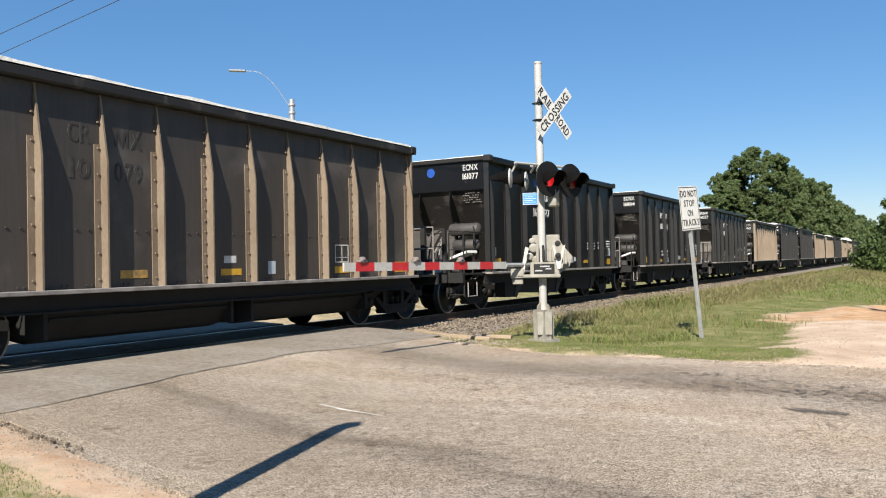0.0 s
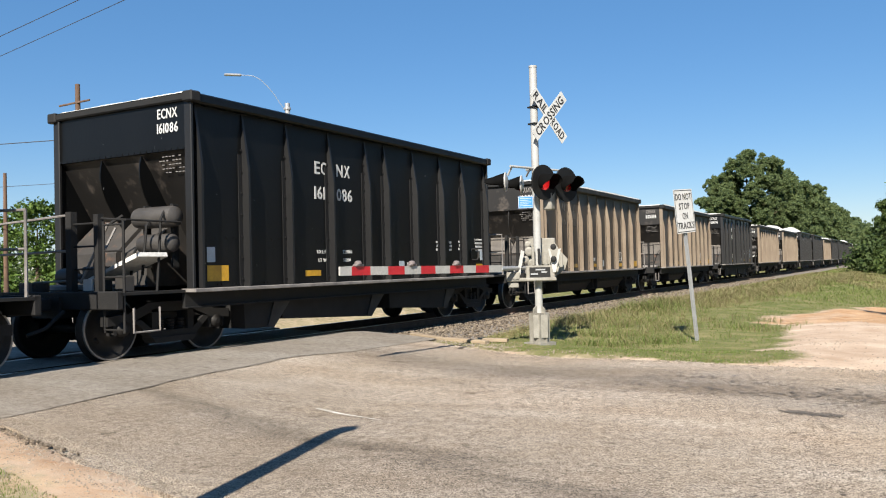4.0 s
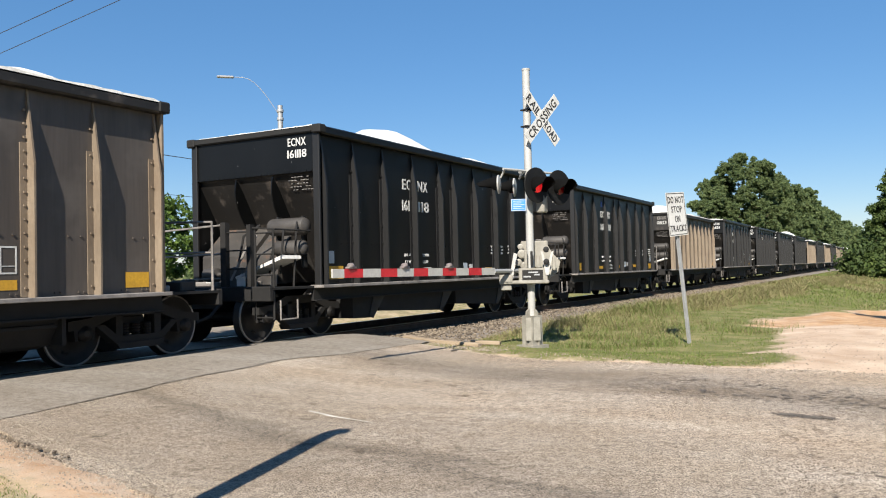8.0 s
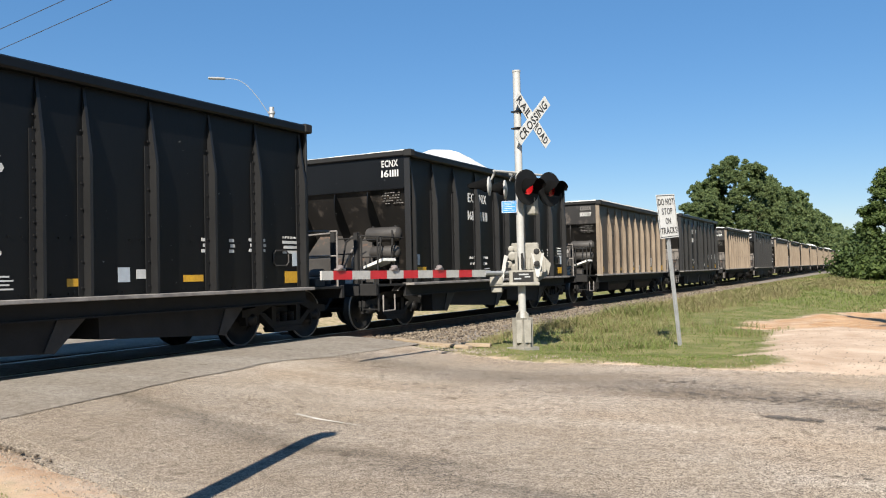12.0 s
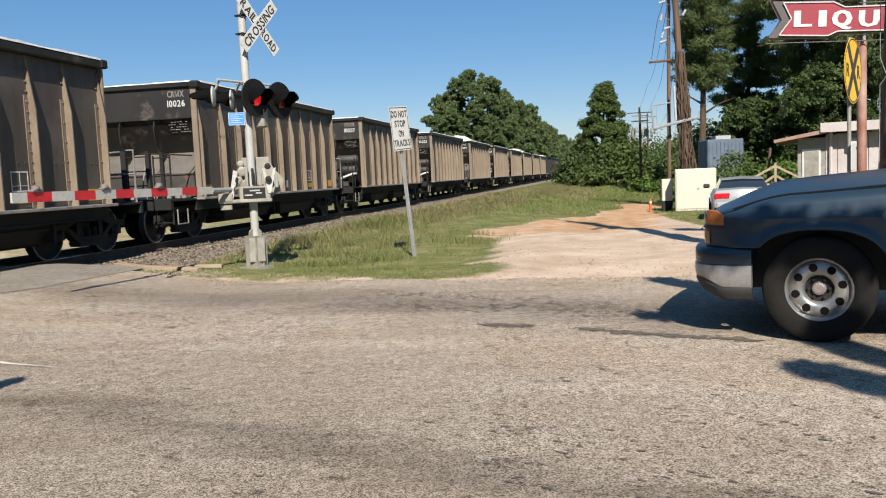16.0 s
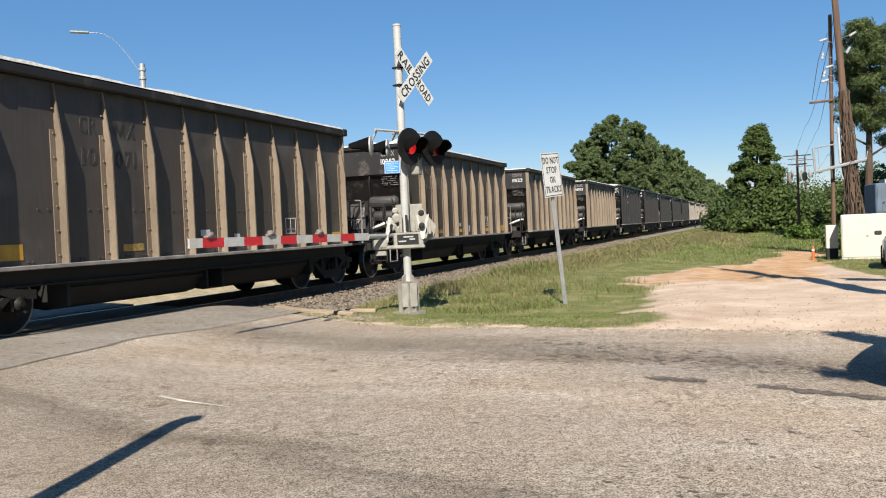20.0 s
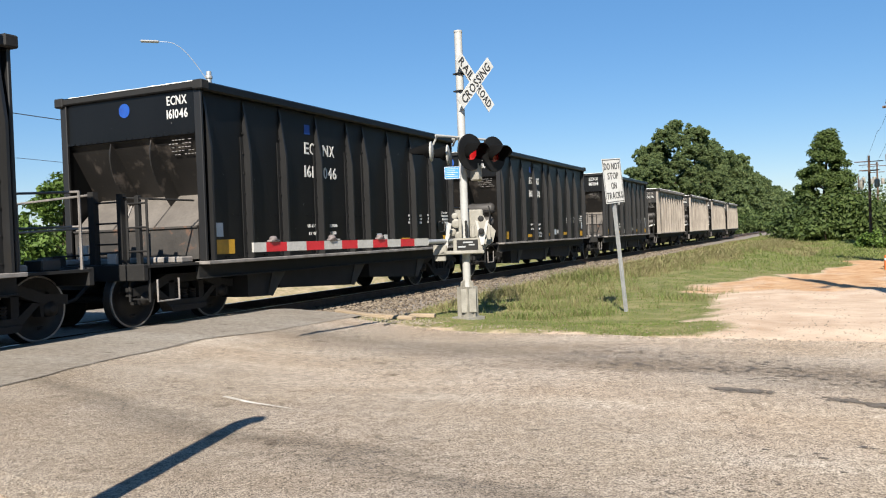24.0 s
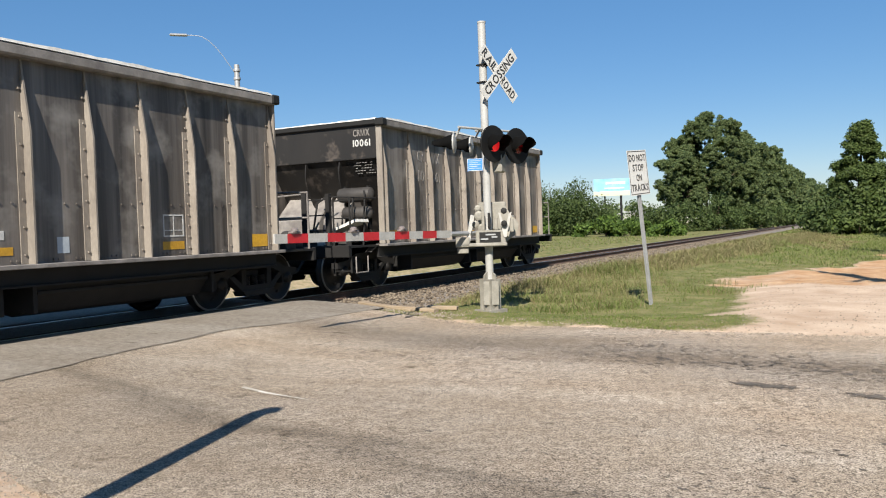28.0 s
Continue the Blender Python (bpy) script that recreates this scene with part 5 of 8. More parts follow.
def mark(car, kind, number, dot):
    """The reporting mark and number of one car, on its near side and both ends."""
    black = kind == "black"
    top = 3.87 if black else 3.65
    col = "white" if black else "faded_letter"
    rows = (("EC", "NX", 3.05), (number[:3], number[3:], 2.6)) if black else (("CR", "MX", 2.98), (number[:2], number[2:], 2.52))
    size = 0.32 if black else 0.36
    if kind == "pale":
        col = "sill_light"
    for a, b, z in rows:
        wide = len(b) == 3
        spots = ((a, 2.93 - 0.03 * wide, 0.36), (b, 3.565, 0.52 if wide else 0.46)) if black else ((a, 1.68, 0.36), (b, 2.38, 0.48))
        for word, y0, w in spots:
            share = [0.55 if ch == "1" else 1.1 if ch in "MN" else 1.0 for ch in word]
            y = y0 - HALF
            for ch, s in zip(word, share):
                cell = w * s / sum(share)
                part("lettering", letters(ch, size, Matrix.Translation((1.483, y + cell / 2, z)) @ SIDE_UP, cell * (0.5 if ch == "1" else 0.82)), col, car)
                y += cell
    part("lettering", letters("ECNX" if black else "CRMX", 0.21, Matrix.Translation((1.05, -HALF - 0.024, top - 0.25)) @ END_UP, 0.42), "white" if black else "sill_light", car)
    part("lettering", letters(number, 0.21, Matrix.Translation((1.05, -HALF - 0.024, top - 0.47)) @ END_UP, 0.44), "white", car)
    if dot:
        bm = bmesh.new()
        lathe(bm, ((0, 0.004), (0.12, 0.004), (0.12, 0)), 20, Matrix.Translation((-0.1, -HALF - 0.022, top - 0.32)) @ END_UP)
        part("blue_dot", bm, "blue", car, "round blue spot of paint")
        part("blue_dot", boxes(((1.482, -HALF + 2.96, 3.32), (1.486, -HALF + 3.14, 3.5))), "blue", car, "blue patch of paint")


# the train in order, from the car nearest at the start; K black, G grey
ORDER = "G" + "KKK" + "G" + "KK" + "GG" + "K" + "GG" + "KK" + "G" + "KKKK" + "G" + "K" + "G" + "K" + "GGGGGGGGGG" + "KKKKK" + "SSSS"
NUMBERS = {-1: "10079", 0: "161077", 1: "161104", 2: "161057", 3: "10162", 4: "161042", 5: "161086", 6: "10088", 7: "10111", 8: "161091", 9: "10108", 10: "10010", 11: "161118", 12: "161081", 13: "10023",
           14: "161108", 15: "161065", 16: "161116", 17: "161111", 18: "10017", 19: "161050", 20: "10148", 21: "161066", 22: "10092", 23: "10026", 24: "10027", 25: "10053", 26: "10064",
           27: "10113", 28: "10071", 29: "10082", 30: "10123", 31: "10033", 32: "161072", 33: "161093", 34: "161046", 35: "161098", 36: "161114", 37: "10075", 38: "10086", 39: "10058", 40: "10061"}
DOTS = {0, 1, 2, 8, 12, 14, 15, 16, 19, 21, 33, 34, 35, 36}
PLAIN = {2, 6, 7, 8, 10, 19, 20, 21, 23, 26, 34, 36}      # cars whose near end has no tanks
proto = {}
cars = []
for i, c in enumerate(ORDER):
    k = i - 1
    key = (c, k in PLAIN)
    if key in proto:
        ob = copy_thing(proto[key], Matrix.Identity(4))
    else:
        ob = proto[key] = hopper_car({"K": "black", "G": "grey", "S": "pale"}[c], key[1])
    cars.append((k, ob))
for k, ob in cars:
    c = ORDER[k + 1]
    part("load", LOADS[c == "K", k in HEAPED], "load", ob, "heaped pale crushed limestone", True)
    mark(ob, {"K": "black", "G": "grey", "S": "pale"}[c], NUMBERS[k], k in DOTS)


# ---- crossing signal ----
RN = Vector((0.94, -0.34, 0)).normalized()      # the way the signal faces
RA = Vector((0.34, 0.94, 0)).normalized()       # along its cross arm
FACE = Matrix((( -RA.x * -1, 0, RN.x, 0), (-RA.y * -1, 0, RN.y, 0), (0, 1, 0, 0), (0, 0, 0, 1)))  # x along the arm, y up, z out of the face
MAST = Vector((-5.23, 12.86, 0.0))


def facing(a, z, out, flip=False):
    """Pose at a metres along the arm, height z and out metres in front of the mast."""
    m = Matrix.Translation(MAST + RA * a + RN * out + Vector((0, 0, z)))
    return m @ FACE @ (Matrix.Rotation(math.pi, 4, "Y") if flip else Matrix.Identity(4))


M["lens_lit"] = glow("lit_red_lens", (0.9, 0.02, 0.025), 0.22)
M["lens"] = mat("red_glass_lens", (0.18, 0.0045, 0.0054), (0.126, 0.0036, 0.0045), 0.12, 0, 5, 40, 0.0)
M["signal_black"] = mat("matt_black_paint", (0.004, 0.004, 0.004), (0.007, 0.007, 0.007), 0.65, 0, 6, 40, 0.02, spec=0.25)
M["hood_black"] = mat("dull_black_hood_paint", (0.003, 0.003, 0.003), (0.005, 0.005, 0.005), 0.9, 0, 6, 40, 0.02, spec=0.05)
M["sign_white"] = mat("white_sign_sheeting", (0.511, 0.511, 0.499), (0.462, 0.455, 0.43), 0.4, 0, 4, 40, 0.02)
M["sign_blue"] = mat("blue_sign", (0.03, 0.2, 0.55), (0.03, 0.16, 0.45), 0.4, 0, 4, 40, 0.0)

sig = thing("crossing_signal", "white railroad crossing signal mast with crossbuck, red lamps and gate", "crossing signal")
bm = bmesh.new()
lathe(bm, ((0.064, 0.25), (0.064, 4.53), (0.07, 4.53), (0.07, 4.56), (0.0, 4.57)), 20, Matrix.Translation(MAST))
part("mast", bm, "steel_white", sig, "white tubular mast", True)
bm = bmesh.new()
prism(bm, ((-0.19, -0.19), (0.19, -0.19), (0.19, 0.19), (-0.19, 0.19)), "z", -0.05, 0.0)
for a in range(4):
    prism(bm, ((0.06, 0.0), (0.165, 0.0), (0.165, 0.08), (0.13, 0.42), (0.06, 0.46)), "y", -0.012, 0.012)
    bmesh.ops.rotate(bm, verts=bm.verts, cent=(0, 0, 0), matrix=Matrix.Rotation(math.pi / 2, 3, "Z"))
box(bm, (-0.12, -0.12, 0.0), (0.12, 0.12, 0.37))
bm.transform(Matrix.Translation(MAST + Vector((0, 0, -0.08))) @ Matrix.Rotation(radians(-20), 4, "Z") @ Matrix.Diagonal((1, 1, 1.32, 1)))
part("junction_base", bm, "cast_grey", sig, "grey cast junction box base")
part("base_door", boxes(((0.125, -0.12, 0.0), (0.15, 0.12, 0.38))), "cast_grey", sig).matrix_basis = Matrix.Translation(MAST) @ Matrix.Rotation(radians(-60), 4, "Z")
tagged(part("concrete_footing", boxes(((-0.2, -0.2, -0.5), (0.2, 0.2, -0.145)), bevel=0.02), mat("old_concrete", (0.45, 0.42, 0.37), (0.3, 0.27, 0.23), 0.9, 0, 4, 40, 0.4)),
       "concrete footing under the crossing signal", "footing").matrix_world = Matrix.Translation(MAST) @ Matrix.Rotation(radians(-20), 4, "Z")
# crossbuck
for turn, words, out in ((-45, (("RAIL", -0.29), ("ROAD", 0.29)), 0.14), (45, (("CROSSING", 0.0),), 0.15)):
    m = facing(0.22, 3.72, out) @ Matrix.Rotation(radians(turn), 4, "Z")
    bm = boxes(((-0.54, -0.1, -0.003), (0.54, 0.1, 0.003)))
    bm.transform(m)
    blade = part("crossbuck_blade", bm, "sign_white", sig, "white crossbuck board")
    for w, x in words:
        part("lettering", letters(w, 0.2, m @ Matrix.Translation((x, 0, 0.004)), 0.92 if w == "CROSSING" else 0.39), "black", blade)
for z in (3.58, 3.86):
    bm = boxes(((-0.08, -0.012, -0.075), (0.075, 0.012, 0.075)), ((0.0, -0.009, 0.07), (0.2, 0.009, 0.125)))
    bm.transform(facing(0, z, 0))
    part("clamp", bm, "dark_iron", sig)


def lamp(a, z, out, flip, lens):
    m = facing(a, z, out)
    if flip:
        f = Vector((-0.965, -0.29, 0)).normalized()
        m = Matrix(((-f.y, 0, f.x, m[0][3]), (f.x, 0, f.y, m[1][3]), (0, 1, 0, m[2][3]), (0, 0, 0, 1)))
    bm = bmesh.new()
    R = 0.155 if flip else 0.29
    lathe(bm, ((0.0, -0.02), (R, -0.02), (R + 0.005, 0.0), (R, 0.006), (0.0, 0.006)), 36, m)
    disc = part("lamp_disc", bm, "signal_black" if not flip else "steel_white", sig, "black background disc" if not flip else "white lamp disc")
    bm = bmesh.new()
    k = 0.35 if flip else 1.0
    lathe(bm, ((0.0, -0.13 * k), (0.05, -0.125 * k), (0.1, -0.1 * k), (0.135, -0.06 * k - 0.003), (0.148, -0.022), (0.0, -0.0215)), 28, m)
    part("lamp_housing", bm, "signal_black" if not flip else "steel_white", disc, "rounded lamp housing", True)
    bm = bmesh.new()
    lathe(bm, ((0.0, 0.035), (0.06, 0.03), (0.1, 0.018), (0.125, 0.008)), 28, m)
    part("lens", bm, lens, disc, "red signal lens", True)
    bm = bmesh.new()
    n, mouth = 28, 0.105 if flip else 0.165
    ring = []
    for k in range(n + 1):
        t = math.pi * (-0.22 + 1.44 * k / n)
        ln = 0.1 + (0.24 if flip else 0.18) * smooth(-0.45, 0.45, math.sin(t))
        ring.append([bm.verts.new(m @ Vector((r * math.cos(t), r * math.sin(t) - 0.16 * d, d))) for r, d in ((0.15, 0.004), (mouth, ln), (mouth - 0.007, ln), (0.143, 0.004))])
    for p, q in zip(ring, ring[1:]):
        for k in range(4):
            bm.faces.new((p[k], q[k], q[(k + 1) % 4], p[(k + 1) % 4]))
    part("hood", bm, "hood_black", disc, "long black visor over the lens", True)


lamp(-0.06, 2.57, 0.24, False, "lens_lit")
lamp(0.5, 2.56, 0.24, False, "lens")
lamp(-0.52, 2.6, -0.2, True, "lens")
lamp(-0.06, 2.58, -0.28, True, "lens_lit")
for a in (-0.54, -0.1):
    part("lamp_hanger", rod(MAST + RA * a + RN * -0.12 + Vector((0, 0, 2.7)), MAST + RA * a + RN * -0.02 + Vector((0, 0, 2.83)), 0.018, 8), "steel_white", sig)
bm = bmesh.new()
tube(bm, (MAST + RA * -0.6 + Vector((0, 0, 2.83)), MAST + RA * 0.62 + Vector((0, 0, 2.83))), 0.02, 8)
tube(bm, (MAST + RN * -0.2 + Vector((0, 0, 2.83)), MAST + RN * 0.2 + Vector((0, 0, 2.83))), 0.03, 8)
part("cross_arm", bm, "steel_white", sig)
bm = boxes(((-0.125, -0.1, -0.003), (0.125, 0.1, 0.003)))
mb = Matrix.Translation(MAST + Vector((-0.13, -0.14, 2.26))) @ Matrix(((0.93, 0, 0.36, 0), (0.36, 0, -0.93, 0), (0, 1, 0, 0), (0, 0, 0, 1)))
bm.transform(mb)
bs = part("notice_plate", bm, "sign_blue", sig, "small blue notice plate with white lines")
for k in range(5):
    bm = boxes(((-0.095, 0.06 - 0.03 * k, 0.0035), (0.095 - 0.05 * (k % 2), 0.067 - 0.03 * k, 0.005)))
    bm.transform(mb)
    part("notice_line", bm, "white", bs)
bm = boxes(((-0.122, 0.09, 0.0035), (0.122, 0.097, 0.005)), ((-0.122, -0.097, 0.0035), (0.122, -0.09, 0.005)), ((-0.122, -0.09, 0.0035), (-0.115, 0.09, 0.005)), ((0.115, -0.09, 0.0035), (0.122, 0.09, 0.005)))
bm.transform(mb)
part("notice_border", bm, "white", bs, "thin white border")
bm = boxes(((-0.05, -0.09, 2.12), (0.1, 0.09, 2.42)), bevel=0.02)
bm.transform(Matrix.Translation(MAST + Vector((0.17, 0.08, 0))))
part("bell_box", bm, "cast_grey", sig)
# gate mechanism
GM = Matrix.Translation(MAST) @ Matrix(((0.924, 0.383, 0, 0), (0.383, -0.924, 0, 0), (0, 0, 1, 0), (0, 0, 0, 1)))  # x across the view, y towards the road
bm = prism(bmesh.new(), ((0.1, 1.05), (0.1, 1.58), (0.28, 1.6), (0.36, 1.46), (0.5, 1.3), (0.45, 1.12), (0.28, 1.0)), "y", -0.42, -0.1)
bm.transform(GM)
part("gate_motor_box", bm, "cast_grey", sig, "grey slanted gate machine housing")
bm = boxes(((-0.16, -0.2, 1.2), (0.3, -0.12, 1.66)), bevel=0.02)
bm.transform(GM)
part("back_plate", bm, "cast_grey", sig)
for x0, x1, z0, z1, y0, y1 in ((-0.2, 0.28, 0.98, 1.2, 0.06, 0.2), (-0.46, 0.3, 0.94, 1.0, 0.05, 0.24)):
    bm = boxes(((x0, y0, z0), (x1, y1, z1)), bevel=0.015)
    bm.transform(GM)
    part("gear_case", bm, "cast_grey", sig, "pale open gear case")
# dark panel on the closed case paints the shade of a recess
bm = boxes(((-0.14, 0.2, 1.01), (0.2, 0.215, 1.17)))
bm.transform(GM)
part("gear_opening", bm, "dark_iron", sig, "dark panel painted as shade inside the gear case")
for k, (x, z, w) in enumerate(((-0.06, 1.06, 0.12), (0.1, 1.09, 0.09), (0.04, 1.13, 0.16))):
    bm = boxes(((x - w / 2, 0.215, z - 0.012), (x + w / 2, 0.225, z + 0.012)))
    bm.transform(GM)
    part("gear_rod", bm, "galv", sig)
M["arm_white"] = mat("dull_white_arm_paint", (0.392, 0.385, 0.364), (0.308, 0.301, 0.28), 0.6, 0, 5, 40, 0.03)
for o in (0.2, -0.14):
    for ol_ in (((-0.36, 1.0), (-0.31, 1.0), (-0.22, 1.44), (-0.27, 1.46)), ((0.17, 1.48), (0.21, 1.46), (0.27, 1.2), (0.34, 1.46), (0.385, 1.48), (0.29, 1.08), (0.25, 1.08))):
        bm = prism(bmesh.new(), ol_, "y", o - 0.018, o + 0.018)
        bm.transform(GM)
        part("gate_arm_bracket", bm, "arm_white", sig, "white gate support arm")
for x, z, w, h in ((-0.1, 1.2, 0.05, 0.3), (0.0, 1.22, 0.04, 0.26), (0.1, 1.2, 0.06, 0.2), (0.36, 1.16, 0.05, 0.22)):
    bm = boxes(((x, 0.12, z), (x + w, 0.19, z + h)), bevel=0.008)
    bm.transform(GM)
    part("linkage", bm, "dark_iron" if w < 0.05 else "cast_grey", sig)
for z in (1.3, 1.5):
    bm = lathe(bmesh.new(), ((0, 0), (0.05, 0), (0.05, 0.05), (0.02, 0.06), (0, 0.06)), 12, GM @ Matrix.Translation((0.26, 0.22, z)) @ Matrix.Rotation(-math.pi / 2, 4, "X"))
    part("pivot_bolt", bm, "dark_iron", sig)
bm = boxes(((-0.52, 0.1, 0.94), (-0.3, 0.24, 1.1)), bevel=0.01)
bm.transform(GM)
part("gate_hub", bm, "cast_grey", sig)
bm = boxes(((-0.5, 0.08, 0.84), (-0.32, 0.2, 0.93)), bevel=0.01)
bm.transform(GM)
part("hub_foot", bm, "cast_grey", sig)
for x, z, r in ((-0.14, 1.44, 0.075), (-0.2, 1.3, 0.06), (-0.1, 1.24, 0.07), (-0.16, 1.56, 0.05)):
    bm = lathe(bmesh.new(), ((0, -0.05), (r, -0.05), (r, 0.05), (r * 0.6, 0.06), (0, 0.06)), 14, GM @ Matrix.Translation((x, 0.0, z)) @ Matrix.Rotation(-math.pi / 2, 4, "X"))
    part("counterweight", bm, "cast_grey", sig)
# gate arm
GA, GB = Vector((-5.5, 12.45, 1.16)), Vector((-5.966, 8.33, 1.19))
d = (GB - GA)
M["lamp_grey"] = mat("dull_pinkish_lamp_plastic", (0.18, 0.15, 0.144), (0.12, 0.102, 0.096), 0.5, 0, 5, 40, 0.02)
gate = thing("gate_arm", "lowered red and white striped crossing gate arm", "gate arm")
L0 = 0.36
cuts = [0.36, 0.76, 1.13, 1.47, 1.82, 2.18, 2.52, 2.89, 3.24, 3.6, 3.96, 4.17]
for k, (u, v_) in enumerate(zip(cuts, cuts[1:])):
    a = GA + d.normalized() * u
    bm = boxes(((-0.014, 0, -0.056), (0.014, v_ - u, 0.056)))
    bm.transform(Matrix.Translation(a) @ d.to_track_quat("Y", "Z").to_matrix().to_4x4())
    part("arm_stripe", bm, "red" if k % 2 else "arm_white", gate, "red stripe" if k % 2 else "dull white stripe")
part("arm_root", tube(bmesh.new(), (GA + Vector((0.1, 0.35, 0)), GA + d * (L0 / d.length)), 0.035, 8), "galv", gate)
for u in (3.82, 2.71, 1.63):
    p = GA + d.normalized() * u
    bm = boxes(((-0.035, -0.085, 0.056), (0.035, 0.085, 0.085)), bevel=0.008)
    lathe(bm, ((0, 0.08), (0.05, 0.085), (0.048, 0.11), (0.03, 0.128), (0, 0.132)), 14)
    bm.transform(Matrix.Translation(p))
    part("arm_light", bm, "lamp_grey", gate, "small dull lamp on the arm", True)

# ---- do-not-stop sign ----
st = thing("road_sign", "white do not stop on tracks sign on a leaning post", "road sign")
P0, P1 = Vector((-3.05, 14.72, -0.35)), Vector((-3.24, 14.56, 2.46))
up = (P1 - P0).normalized()
sn = Vector((0.95, -0.31, 0))
sn = (sn - up * sn.dot(up)).normalized()
sx = up.cross(sn)
SM = Matrix(((sx.x, up.x, sn.x, 0), (sx.y, up.y, sn.y, 0), (sx.z, up.z, sn.z, 0), (0, 0, 0, 1)))
bm = boxes(((-0.03, 0, -0.02), (0.03, 1, 0.0)), ((-0.03, 0, 0.0), (-0.022, 1, 0.025)), ((0.022, 0, 0.0), (0.03, 1, 0.025)))
bm.transform(Matrix.Translation(P0) @ SM @ Matrix.Diagonal((1, (P1 - P0).length, 1, 1)))
part("post", bm, "galv", st, "galvanised U-channel post")
mc = Matrix.Translation(P1 - up * 0.38 + sn * 0.04) @ SM
bm = boxes(((-0.30, -0.38, -0.0015), (0.30, 0.38, 0.0015)))
bm.transform(mc)
face = part("sign_face", bm, "sign_white", st, "white sheet metal sign")
for (x0, y0, x1, y1) in ((-0.285, -0.365, -0.272, 0.365), (0.272, -0.365, 0.285, 0.365), (-0.285, -0.365, 0.285, -0.352), (-0.285, 0.352, 0.285, 0.365)):
    bm = boxes(((x0, y0, 0.0018), (x1, y1, 0.003)))
    bm.transform(mc)
    part("border", bm, "black", face)
for w, y in (("DO NOT", 0.25), ("STOP", 0.085), ("ON", -0.085), ("TRACKS", -0.25)):
    part("lettering", letters(w, 0.16, mc @ Matrix.Translation((0, y, 0.002)), 0.085 * len(w)), "black", face)


# ---- trees ----
def leaf_mesh(name, clumps, per, size, seed, flat=0.75, slim=0.6):
    """Many small folded leaves gathered in clumps: (x, y, z, radius)."""
    rg = np.random.default_rng(seed)
    c = np.array(clumps)
    cnt = np.maximum((per * (c[:, 3] / c[:, 3].mean()) ** 2).astype(int), 4)
    idx = np.repeat(np.arange(len(c)), cnt)
    n = len(idx)
    d = rg.normal(size=(n, 3))
    d /= np.linalg.norm(d, axis=1)[:, None]
    rad = c[idx, 3] * (0.2 + 0.85 * rg.random(n) ** 0.7 + 0.22 * np.abs(rg.normal(size=n)))
    pos = c[idx, :3] + d * rad[:, None] * np.array([1, 1, flat])
    nrm = d * 0.8 + rg.normal(size=(n, 3)) * 0.55 + np.array([0, 0, 0.35])
    nrm /= np.linalg.norm(nrm, axis=1)[:, None]
    ref = rg.normal(size=(n, 3))
    u = np.cross(nrm, ref)
    u /= np.linalg.norm(u, axis=1)[:, None]
    w = np.cross(nrm, u)
    s = size * (0.55 + 0.9 * rg.random(n))[:, None]
    a, b = pos - u * s, pos + u * s
    e, f = pos + w * s * slim + nrm * s * 0.12, pos - w * s * slim + nrm * s * 0.12
    verts = np.stack([a, e, b, f], axis=1).reshape(-1, 3)
    faces = np.arange(n * 4).reshape(-1, 4)
    return raw_mesh(name, verts.tolist(), faces.tolist())


def trunk_mesh(h, r, seed, lean=(0, 0), limbs=7, crown0=0.35, spread=0.3):
    rg = random.Random(seed)
    bm = bmesh.new()
    pts = [(lean[0] * t + 0.15 * r * rg.uniform(-1, 1) * 3 * t, lean[1] * t, h * t - 0.2) for t in (0, 0.15, 0.35, 0.55, 0.75, 0.95)]
    tube(bm, pts, [r * 1.3, r, r * 0.85, r * 0.65, r * 0.42, r * 0.12], 9)
    for k in range(limbs):
        t = crown0 + (0.9 - crown0) * k / limbs
        z = h * t
        a = rg.uniform(0, 6.28)
        ln = h * spread * (1.15 - t) * rg.uniform(0.7, 1.2)
        x0, y0 = lean[0] * t, lean[1] * t
        tube(bm, ((x0, y0, z), (x0 + math.cos(a) * ln * 0.5, y0 + math.sin(a) * ln * 0.5, z + ln * 0.3), (x0 + math.cos(a) * ln, y0 + math.sin(a) * ln, z + ln * 0.45)), [r * 0.4 * (1.2 - t), r * 0.25 * (1.2 - t), r * 0.06], 6)
    return bm


